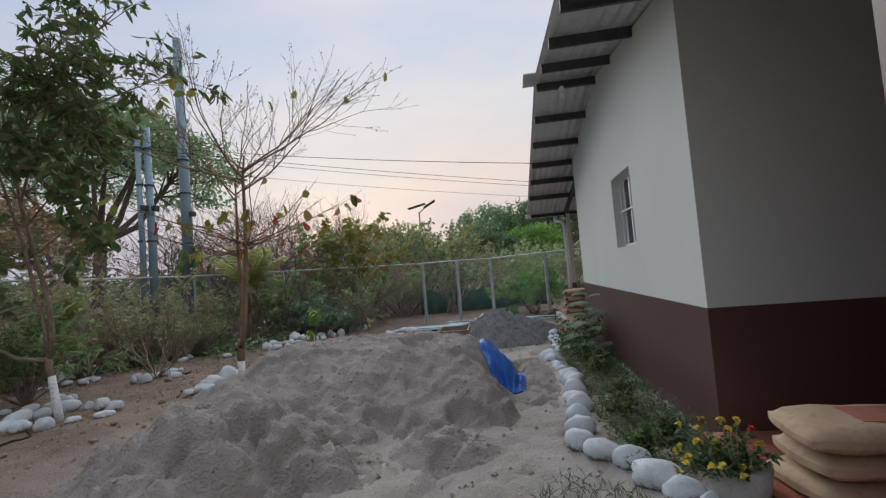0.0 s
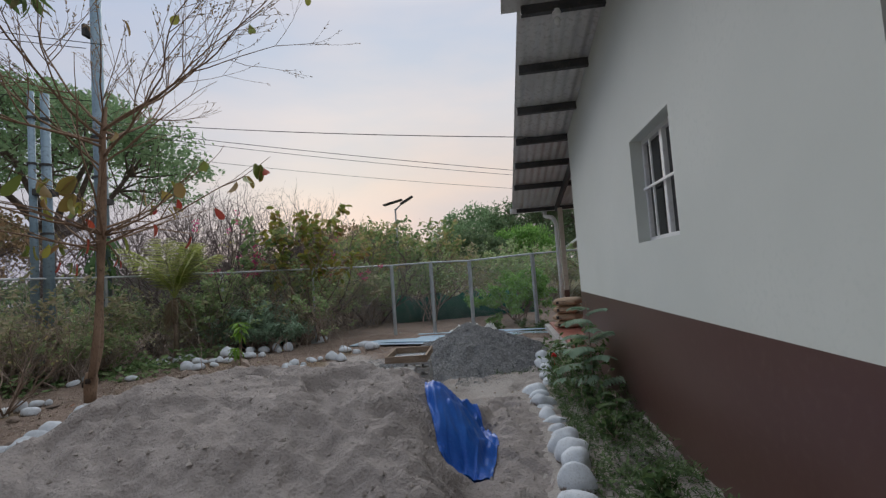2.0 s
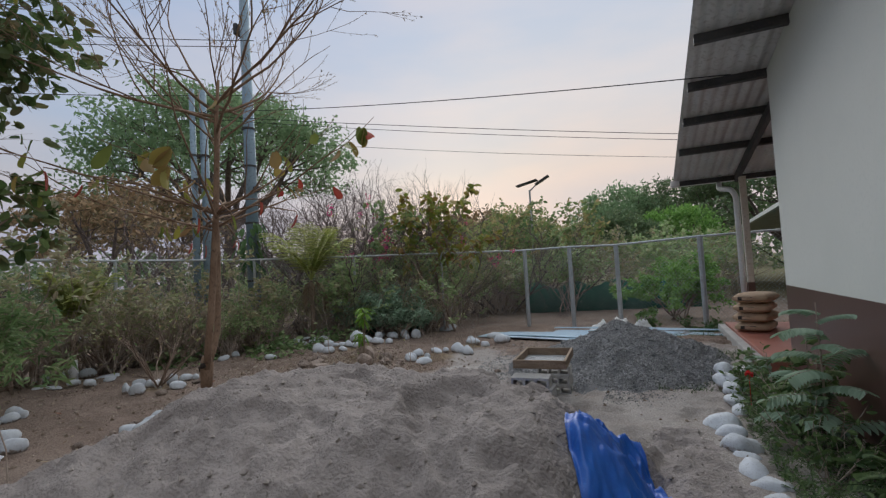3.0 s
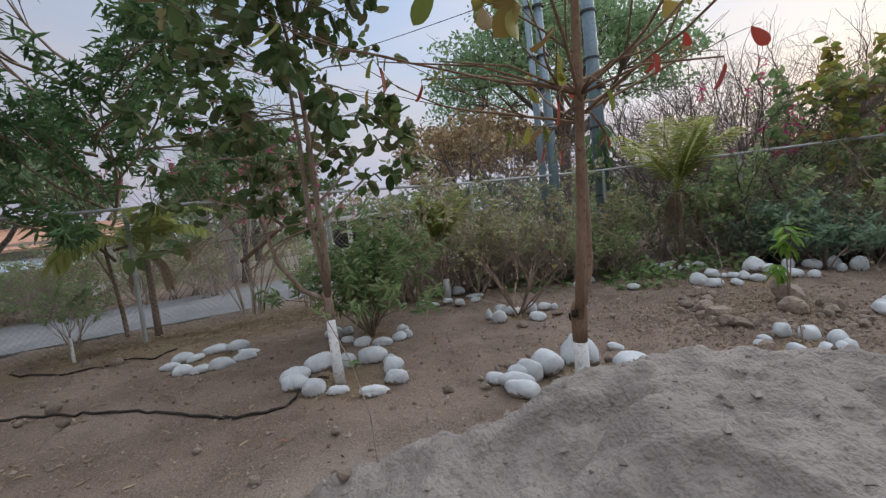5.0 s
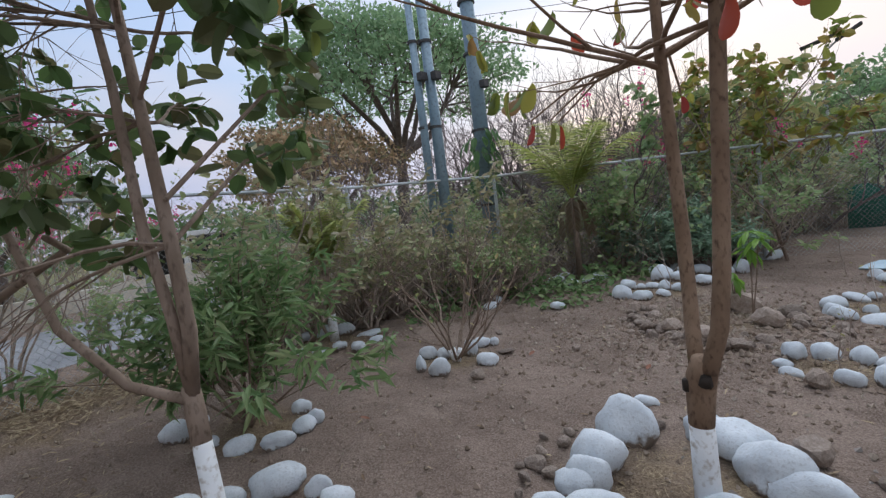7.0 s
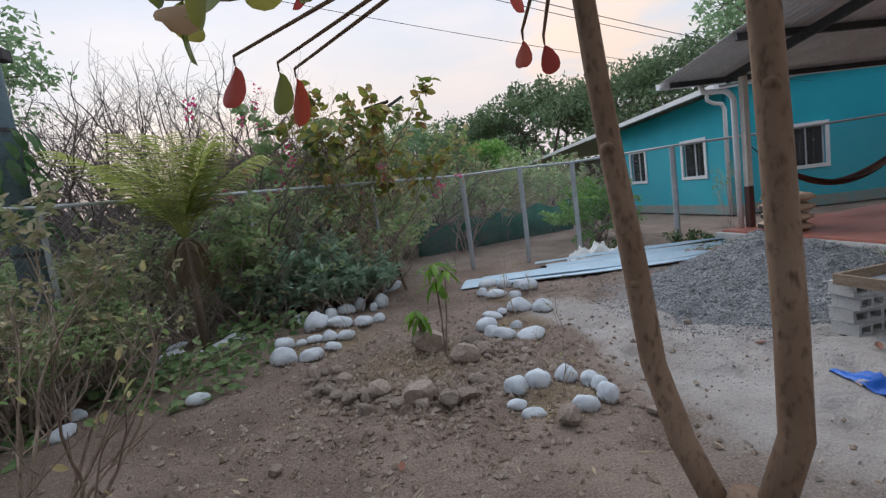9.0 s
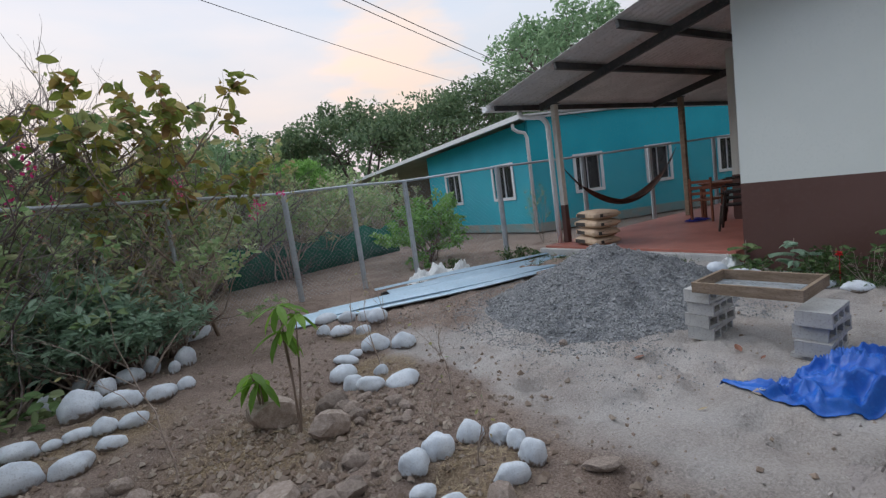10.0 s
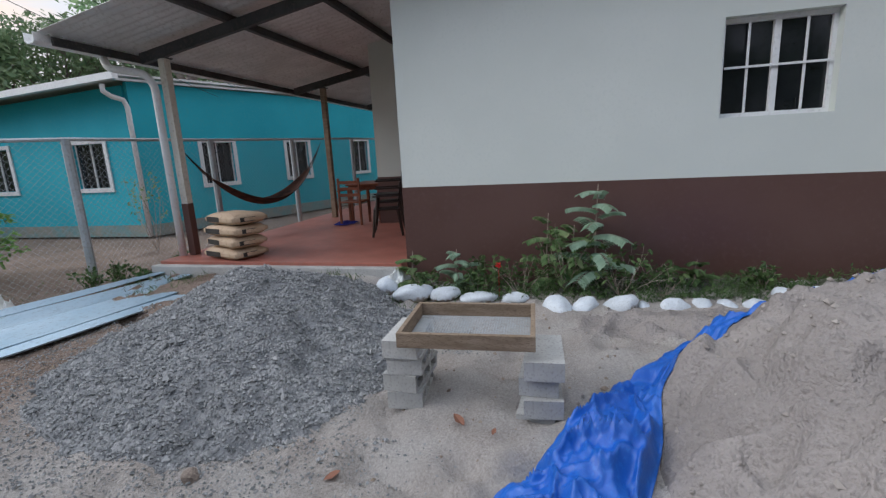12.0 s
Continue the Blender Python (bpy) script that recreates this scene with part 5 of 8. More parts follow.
def sieve():
    t = thing("sand_sieve", "wooden sand sieve frame lying across two block stacks", "sieve", at=(-1.20, 8.64, SZ))
    t.rotation_euler = (0, 0, radians(3))
    X, Y = 0.54, 0.79
    for nm, size, at in (("side_board", (0.028, Y, 0.09), (-X / 2, 0, 0.046)), ("side_board", (0.028, Y, 0.09), (X / 2, 0, 0.046)),
                         ("end_board", (X - 0.03, 0.028, 0.09), (0, -Y / 2 + 0.014, 0.046)), ("end_board", (X - 0.03, 0.028, 0.09), (0, Y / 2 - 0.014, 0.046))):
        part(nm, boxes((size, at), bevel=0.004), "board", t)
    s = Soup()
    for i in range(48):
        y_ = -Y / 2 + Y * (i + 0.5) / 48
        s.tube([(-X / 2, y_, 0.004), (X / 2, y_, 0.004)], [0.0018, 0.0018], 3, False)
    for i in range(32):
        x_ = -X / 2 + X * (i + 0.5) / 32
        s.tube([(x_, -Y / 2, 0.005), (x_, Y / 2, 0.005)], [0.0018, 0.0018], 3, False)
    tagged(mesh_part("wire_screen", s.mesh("wire_screen"), "galv", t, "fine grey wire screen"), kind="stuff")


sieve()


def tarp():
    """Crumpled blue tarpaulin: spread out north of the heap, a twisted strip along its foot, bunched up on its east side."""
    outer = [(-2.14, 8.52), (-1.92, 8.36), (-1.70, 8.18), (-1.36, 7.98), (-0.92, 7.68), (-0.46, 7.32), (-0.22, 7.02), (-0.04, 6.60), (0.03, 6.10), (0.0, 5.50)]
    inner = [(-2.20, 8.44), (-2.24, 8.12), (-2.12, 7.82), (-1.56, 7.60), (-1.16, 7.52), (-0.66, 7.16), (-0.46, 6.92), (-0.52, 6.52), (-0.52, 6.00), (-0.34, 5.46)]
    n, m = 220, 64
    rows_ = len(outer) - 1
    v, f = [], []

    def along(line, t):
        k = min(int(t), rows_ - 1)
        p = [Vector(line[min(max(k + q, 0), rows_)]) for q in (-1, 0, 1, 2)]
        u = t - k
        return 0.5 * ((2 * p[1]) + (p[2] - p[0]) * u + (2 * p[0] - 5 * p[1] + 4 * p[2] - p[3]) * u * u + (3 * p[1] - p[0] - 3 * p[2] + p[3]) * u ** 3)

    for i in range(n + 1):
        t = i / n * rows_
        a, b = along(outer, t), along(inner, t)
        w_ = (b - a).length
        for j in range(m + 1):
            q = j / m
            c = q + 0.05 * noise.noise(Vector((i * 0.05, 3.0 if q > 0.5 else 9.0, 0))) * math.sin(math.pi * min(1.0, 2 * abs(q - 0.5)) / 2)
            pt = a.lerp(b, c)
            x, y_ = pt.x, pt.y
            # folds: long ones along the sheet, sharp cross creases, small crinkles
            r1 = (1 - abs(noise.noise(Vector((t * 1.25 + 3, q * 2.6 + 0.6 * noise.noise(Vector((t * 1.3, q * 2, 4))), 1.7))))) ** 9
            r2 = (1 - abs(noise.noise(Vector((x * 4.4 + 1.5 * q, y_ * 4.4, 5.2))))) ** 14
            r3 = (1 - abs(noise.noise(Vector((x * 11.0, y_ * 11.0, 2.2))))) ** 9
            bunch = 0.10 * math.exp(-(((x + 0.32) / 0.22) ** 4 + ((y_ - 6.05) / 0.40) ** 4)) + 0.10 * math.exp(-(((x + 1.62) / 0.26) ** 2 + ((y_ - 7.86) / 0.20) ** 2))
            edge = smooth01(min(q, 1 - q) / 0.13)
            end = smooth01(min(i, n - i) / 8)
            lift = 0.010 + (0.10 * r1 + 0.055 * r2 + 0.024 * r3) * min(1.0, (w_ / 0.5) ** 2) * (1 - 0.55 * smooth01((t - 3.6) / 1.0)) + bunch
            v.append((x, y_, top_of(x, y_) + 0.012 + lift * (0.12 + 0.88 * edge) * (0.2 + 0.8 * end)))
    for i in range(n):
        for j in range(m):
            k = i * (m + 1) + j
            f.append((k, k + 1, k + m + 2, k + m + 1))
    t = thing("tarpaulin", "crumpled blue plastic tarpaulin lying on the sand", "tarpaulin", at=(-1.5, 7.95, 0))
    ob = mesh_part("sheet", raw_mesh("sheet", v, f, True), "tarp", t)
    ob.matrix_parent_inverse = Matrix.Translation((1.5, -7.95, 0))
    for q in (5 * (m + 1) + 3, 20 * (m + 1) + m - 4, (n - 5) * (m + 1) + 4):
        s = Soup()
        c = Vector(v[q]) + Vector((1.5, -7.95, 0.006))
        s.tube([c + Vector((0.014 * math.cos(k * 0.785), 0.014 * math.sin(k * 0.785), 0)) for k in range(9)], [0.004] * 9, 5)
        mesh_part("eyelet", s.mesh("eyelet", True), "galv", t, "small metal eyelet")
    so = ob.modifiers.new("thick", "SOLIDIFY")
    so.thickness = 0.003


tarp()


def zinc_sheets():
    a, b = Vector((-3.72, 13.95)), Vector((0.55, 12.62))
    d = (b - a).normalized()
    ang = math.atan2(d.y, d.x)

    def sheet(p, ln, wd, z, wave, label):
        k = 90
        v, f = [], []
        for j in range(k + 1):
            y_ = wd * (j / k - 0.5)
            dz = wave * (0.5 + 0.5 * math.cos(j * math.pi * 2 / 5))
            for i in range(7):
                x_ = ln * i / 6
                v.append((x_, y_, dz + 0.012 * math.sin(i * 1.3 + j * 0.05)))
        for j in range(k):
            for i in range(6):
                q = j * 7 + i
                f.append((q, q + 1, q + 8, q + 7))
        ob = mesh_part("zinc_sheet", raw_mesh("zinc_sheet", v, f), "newzinc")
        ob.matrix_world = pose(p.x, p.y, z, 0, -1.6, math.degrees(ang))
        ob.modifiers.new("thick", "SOLIDIFY").thickness = 0.004
        tagged(ob, label, "roof sheet", "new roof sheets on the ground")

    z0 = -0.16
    sd = Vector((-d.y, d.x))
    sheet(a, 4.45, 0.82, z0, 0.022, "long new blue-white zinc sheet lying on the soil")
    sheet(a + sd * 0.10 + d * 0.35, 4.30, 0.62, z0 + 0.030, 0.022, "long new blue-white zinc sheet lying on another")
    sheet(a + d * 1.55 + sd * 0.62, 3.55, 0.42, z0 + 0.07, 0.02, "narrow new zinc sheet with dark edges")
    sheet(a + d * 1.35 + sd * 0.95, 3.75, 0.24, z0 + 0.105, 0.012, "narrow folded zinc flashing")
    for off in (0.62, 0.98):
        ob = part("steel_channel", boxes(((3.7, 0.07, 0.07), (0, 0, 0)), bevel=0.004), "steel")
        p = a + d * 3.3 + sd * (off - 0.1)
        ob.matrix_world = pose(p.x, p.y, z0 + 0.02 + 0.04, 0, -1.6, math.degrees(ang))
        tagged(ob, "dark steel channel lying beside the zinc sheets", "steel channel", "steel channels on the ground")


zinc_sheets()


def cloth_heap(name, x, y, z, sx, sy, h, material, label, category, seed, n=36):
    v, f = [], []
    for j in range(n + 1):
        for i in range(n + 1):
            a, b = i / n * 2 - 1, j / n * 2 - 1
            d = math.hypot(a, b)
            c = Vector((a * 2.4 + seed, b * 2.4, seed))
            hh = h * max(0.0, 1 - d * 0.85) ** 0.7 * (0.55 + 0.9 * (1 - abs(noise.noise(c))) ** 3 + 0.4 * noise.noise(c * 2.2))
            k = 1 + 0.25 * noise.noise(c * 0.7)
            v.append((x + a * sx * k, y + b * sy * k, z + 0.006 + max(0.0, hh)))
    for j in range(n):
        for i in range(n):
            a_, b_ = (i + 0.5) / n * 2 - 1, (j + 0.5) / n * 2 - 1
            if math.hypot(a_, b_) < 1.02:
                q = j * (n + 1) + i
                f.append((q, q + 1, q + n + 2, q + n + 1))
    bm = bmesh.new()
    bm.from_mesh(raw_mesh("tmp", v, f, True))
    bmesh.ops.delete(bm, geom=[q for q in bm.verts if not q.link_faces], context="VERTS")
    return tagged(part(name, bm, material), label, category)


cloth_heap("plastic_sacks", -0.85, 14.55, ground_height(-0.85, 14.55), 0.55, 0.28, 0.30, "whiteplastic", "heap of empty white woven plastic sacks", "sacks", 3.3)
cloth_heap("plastic_sacks", -0.25, 14.38, ground_height(-0.25, 14.38), 0.22, 0.17, 0.27, "whiteplastic", "upright empty white plastic sack", "sacks", 8.1)
cloth_heap("floor_cloth", 4.4, 12.2, 0.182, 0.30, 0.2, 0.05, "bluecloth", "navy blue cloth dropped on the red floor", "cloth", 5.7, 24)
cloth_heap("white_rag", 1.0, 9.95, ground_height(1.0, 9.95), 0.25, 0.16, 0.16, "whiteplastic", "white plastic bag lying by the bed", "bag", 2.2, 24)


def bag_mesh(seed):
    rng = random.Random(seed)
    bm = bmesh.new()
    box(bm, (0.62, 0.40, 0.135))
    bmesh.ops.subdivide_edges(bm, edges=bm.edges[:], cuts=9, use_grid_fill=True)
    for v in bm.verts:
        x, y, z = v.co.x / 0.31, v.co.y / 0.20, v.co.z / 0.0675
        e = (1 - abs(x) ** 5) * (1 - abs(y) ** 4)
        v.co.z *= 0.28 + 0.72 * max(0.0, e) ** 0.45
        v.co.x *= 1 - 0.07 * abs(y) ** 3
        v.co.y *= 1 - 0.06 * abs(x) ** 3
        v.co += Vector((0, 0, 0.010 * noise.noise(v.co * 9 + Vector((seed, 0, 0)))))
    for f in bm.faces:
        f.smooth = True
    me = bpy.data.meshes.new("cement_bag")
    bm.to_mesh(me)
    bm.free()
    me.materials.append(M["bag"])
    return me


BAGS = [bag_mesh(i) for i in range(4)]


def bag(x, y, z, rz, k, group, printed, label, red=False, size=1.0):
    t = thing("cement_bag", label, "cement bag", group, (x, y, z))
    t.rotation_euler, t.scale = (0, 0, radians(rz)), (size * 1.14, size * 1.14, size)
    b = new("sack", BAGS[k % 4])
    b.parent = t
    b.location = (0, 0, 0.066)
    if printed:
        # black print on the long side towards the yard
        bm = boxes(((0.003, 0.16, 0.05), (-0.307, 0.04, 0.066)))
        part("printed_panel", bm, "bagprint", t, "black printed panel")
        part("printed_panel", boxes(((0.26, 0.003, 0.06), (0.1, 0.2, 0.066))), "bagprint", t, "black printed panel")
    if red:
        part("printed_panel", boxes(((0.22, 0.2, 0.003), (0.05, 0.0, 0.134))), "bagred", t, "faded red printed panel")


for k in range(4):
    bag(1.55 + 0.015 * (k % 2), 12.50 - 0.02 * k, 0.18 + 0.157 * k, 68 + (3, -4, 2, -2)[k], k, "cement bags on the porch", True, "brown paper cement bag stacked by the porch post", size=1.15)
for k in range(3):
    bag(1.80 + 0.04 * (k % 2), 2.92 - 0.05 * k, 0.135 + 0.15 * k - 0.03, 8 - 6 * k, k + 1, "cement bags in the shaded porch", False, "tan paper cement bag stacked on the red floor", red=(k == 2), size=1.12)


def hammock():
    t = thing("hammock", "dark red and black striped hammock slung between porch posts", "hammock", at=(1.68, 13.3, 1.72))
    n, m = 40, 10
    ln = Vector((3.68, -0.2, 0.1))
    v, f = [], []
    for i in range(n + 1):
        u = 0.14 + 0.72 * i / n
        sag = -1.05 * (1 - (2 * u - 1) ** 2)
        w_ = 0.16 * math.sin(math.pi * i / n) ** 0.7 + 0.02
        for j in range(m + 1):
            q = j / m * 2 - 1
            v.append(ln * u + Vector((0, q * w_, sag + 0.55 * w_ * q * q)))
    for i in range(n):
        for j in range(m):
            a = i * (m + 1) + j
            f.append((a, a + 1, a + m + 2, a + m + 1))
    cl = mesh_part("cloth", raw_mesh("cloth", v, f, True), "hammock", t)
    cl.modifiers.new("thick", "SOLIDIFY").thickness = 0.008
    for end in (0, 1):
        for k in range(5):
            s = Soup()
            u1 = 0.14 if end == 0 else 0.86
            w_ = 0.02 * (k - 2)
            pts = []
            for q in (0.0, 0.33, 0.66, 1.0):
                u = (u1 * q) if end == 0 else (1 - (1 - u1) * q)
                pts.append(ln * u + Vector((0, w_ * q, -1.05 * (1 - (2 * u - 1) ** 2))))
            s.tube(pts, [0.004] * 4, 4)
            mesh_part("cord", s.mesh("cord"), "hammock", t)


hammock()


def plastic_chair(x, y, z, rz, label, group):
    t = thing("plastic_chair", label, "chair", group, (x, y, z))
    t.rotation_euler = (0, 0, radians(rz))
    part("seat", boxes(((0.44, 0.42, 0.025), (0, 0, 0.43)), bevel=0.01), "chair", t)
    part("backrest", boxes(((0.42, 0.025, 0.42), (0, 0.22, 0.66), Matrix.Rotation(radians(-8), 4, "X")), bevel=0.01), "chair", t)
    for sx in (-1, 1):
        part("armrest", boxes(((0.045, 0.42, 0.025), (sx * 0.23, 0.0, 0.65)), bevel=0.008), "chair", t)
        for sy in (-1, 1):
            s = Soup()
            s.tube([(sx * 0.20, sy * 0.18, 0.43), (sx * 0.24, sy * 0.24, 0.0)], [0.028, 0.02], 6)
            mesh_part("leg", s.mesh("leg"), "chair", t)
    return t


def wooden_table(x, y, z, rz):
    t = thing("wooden_table", "reddish brown wooden table on the porch", "table", at=(x, y, z))
    t.rotation_euler = (0, 0, radians(rz))
    part("tabletop", boxes(((1.2, 0.75, 0.035), (0, 0, 0.74)), bevel=0.008), "darkwood", t)
    part("apron", boxes(((1.05, 0.6, 0.09), (0, 0, 0.675)), bevel=0.005), "darkwood", t)
    for sx in (-1, 1):
        for sy in (-1, 1):
            part("leg", boxes(((0.06, 0.06, 0.72), (sx * 0.52, sy * 0.3, 0.36)), bevel=0.006), "darkwood", t)


def wooden_chair(x, y, z, rz):
    t = thing("wooden_chair", "brown wooden chair with arms beside the porch table", "chair", "chairs on the porch", (x, y, z))
    t.rotation_euler = (0, 0, radians(rz))
    part("seat", boxes(((0.46, 0.44, 0.03), (0, 0, 0.44)), bevel=0.006), "darkwood", t)
    for k in range(3):
        part("back_slat", boxes(((0.42, 0.02, 0.06), (0, 0.21, 0.58 + 0.12 * k)), bevel=0.004), "darkwood", t)
    for sx in (-1, 1):
        part("armrest", boxes(((0.05, 0.44, 0.025), (sx * 0.23, 0, 0.66)), bevel=0.005), "darkwood", t)
        part("leg", boxes(((0.04, 0.04, 0.9), (sx * 0.21, 0.21, 0.45)), bevel=0.004), "darkwood", t)
        part("leg", boxes(((0.04, 0.04, 0.66), (sx * 0.21, -0.2, 0.33)), bevel=0.004), "darkwood", t)


wooden_table(5.3, 11.95, 0.18, 4)
wooden_chair(4.45, 12.0, 0.18, 90)
plastic_chair(3.22, 10.86, 0.18, 200, "dark brown plastic chair against the porch wall", "chairs on the porch")
plastic_chair(3.24, 10.82, 0.30, 200, "dark brown plastic chair stacked on another", "chairs on the porch")
plastic_chair(3.23, 10.80, 0.42, 200, "dark brown plastic chair stacked on another", "chairs on the porch")


def light_bulb():
    t = thing("light_bulb", "white light bulb in a holder under the ridge", "bulb", at=(0.95, RIDGE_Y + 0.10, RIDGE_Z - 0.16))
    s = Soup()
    s.tube([(0, 0, 0.06), (0, 0, 0.0), (0, 0, -0.01)], [0.045, 0.045, 0.03], 12)
    mesh_part("holder", s.mesh("holder"), "white", t)
    bm = bmesh.new()
    bmesh.ops.create_uvsphere(bm, u_segments=14, v_segments=10, radius=0.034)
    for v in bm.verts:
        v.co.z = v.co.z * 1.35 - 0.055
    part("bulb", bm, "bulb", t, "frosted glass bulb")


light_bulb()


def flower_pot():
    t = thing("flower_pot", "grey bucket planted with yellow and red flowers", "plant pot", at=(1.16, 2.88, ground_height(1.16, 2.88)))
    s = Soup()
    s.tube([(0, 0, 0), (0, 0, 0.26), (0, 0, 0.262), (0, 0, 0.2)], [0.13, 0.175, 0.155, 0.15], 20)
    mesh_part("bucket", s.mesh("bucket", True), "concrete", t)
    rng = random.Random(3)
    st_, lv, fl, fr = Soup(), Soup(), Soup(), Soup()
    for k in range(46):
        a, r = rng.uniform(0, 6.28), rng.uniform(0.05, 0.28)
        tip = Vector((r * math.cos(a) - 0.06, r * math.sin(a), rng.uniform(0.34, 0.56) - r * 0.4))
        st_.tube([(0.3 * tip.x, 0.3 * tip.y, 0.2), (tip.x * 0.7, tip.y * 0.7, tip.z * 0.8), tip], [0.004, 0.003, 0.002], 4)
        for _ in range(24):
            p = tip.lerp(Vector((tip.x * 0.4, tip.y * 0.4, 0.24)), rng.random())
            lv.leaf(p, Vector((rng.gauss(0, 1), rng.gauss(0, 1), rng.gauss(0.2, 0.6))), Vector((0, 0, 1)), rng.uniform(0.03, 0.06), 0.02, 0.2, "oval")
        if k < 34:
            dest = fr if tip.x > 0.06 and tip.z < 0.55 else fl
            for _ in range(12):
                dest.leaf(tip, Vector((rng.gauss(0, 1), rng.gauss(0, 1), rng.gauss(0.4, 0.6))), Vector((0, 0, 1)), 0.024, 0.022, 0.3, "round")
    mesh_part("stem", st_.mesh("stem"), "greytwig", t)
    mesh_part("foliage", lv.mesh("foliage"), "l_weed", t)
    tagged(mesh_part("bloom", fl.mesh("bloom"), "f_yellow", t, "yellow blossoms"), kind="stuff")
    if fr.v:
        tagged(mesh_part("bloom", fr.mesh("bloom"), "f_red", t, "red blossoms"), kind="stuff")


flower_pot()


def hose(pts, label):
    P = [Vector((x, y, top_of(x, y) + 0.014)) for x, y in pts]
    out = []
    for i in range(len(P) - 1):
        p0, p1, p2, p3 = P[max(i - 1, 0)], P[i], P[i + 1], P[min(i + 2, len(P) - 1)]
        for k in range(8):
            t = k / 8
            q = 0.5 * ((2 * p1) + (p2 - p0) * t + (2 * p0 - 5 * p1 + 4 * p2 - p3) * t * t + (3 * p1 - p0 - 3 * p2 + p3) * t ** 3)
            q.z = top_of(q.x, q.y) + 0.014
            out.append(q)
    s = Soup()
    s.tube(out, [0.0125] * len(out), 8)
    tagged(mesh_part("garden_hose", s.mesh("garden_hose", True), "hose"), label, "hose")


hose([(-8.6, 1.2), (-7.43, 2.16), (-6.97, 2.91), (-6.52, 3.55), (-5.95, 4.10), (-5.68, 4.42), (-5.85, 4.72), (-6.25, 4.92), (-6.12, 5.12)], "black garden hose winding over the soil")
hose([(-9.6, 1.6), (-8.9, 2.4), (-9.15, 2.93), (-8.8, 3.3), (-9.1, 3.6)], "black garden hose coiled by the fence")

# ---- plants ----
UP = Vector((0, 0, 1))


def wander(p, d, length, r0, r1, rng, bend=0.15, lift=0.0, n=5):
    """Points and radii of one crooked branch."""
    pts, rad = [Vector(p)], [r0]
    d = Vector(d).normalized()
    for i in range(n):
        d = (d + Vector((rng.gauss(0, bend), rng.gauss(0, bend), rng.gauss(0, bend) + lift))).normalized()
        pts.append(pts[-1] + d * length / n)
        rad.append(r0 + (r1 - r0) * (i + 1) / n)
    return pts, rad, d


def branch(s, p, d, length, r, depth, rng, tips, kids=(2, 4), spread=0.6, lift=0.05, shrink=0.62, bend=0.13, sides=5):
    """A branch with side branches; collects twig ends in tips."""
    pts, rad, last = wander(p, d, length, r, r * 0.55, rng, bend, lift, 5 if depth > 1 else 3)
    s.tube(pts, rad, sides if depth > 1 else 4, depth > 2)
    if depth == 0:
        tips.append((pts[-1], last))
        tips.append((pts[len(pts) // 2], last))
        return
    for _ in range(rng.randint(*kids)):
        t = rng.uniform(0.35, 1.0)
        k = min(int(t * (len(pts) - 1)), len(pts) - 2)
        q = pts[k].lerp(pts[k + 1], t * (len(pts) - 1) - k)
        a = Vector((rng.gauss(0, 1), rng.gauss(0, 1), rng.gauss(0, 0.6))).normalized()
        nd = (last + a * spread).normalized()
        branch(s, q, nd, length * shrink * rng.uniform(0.75, 1.2), rad[k] * 0.62, depth - 1, rng, tips, kids, spread, lift, shrink, bend, sides)
    branch(s, pts[-1], last, length * shrink, r * 0.55, depth - 1, rng, tips, kids, spread, lift, shrink, bend, sides)


def rnd_dir(rng, z=0.0, sz=1.0):
    return Vector((rng.gauss(0, 1), rng.gauss(0, 1), rng.gauss(z, sz))).normalized()


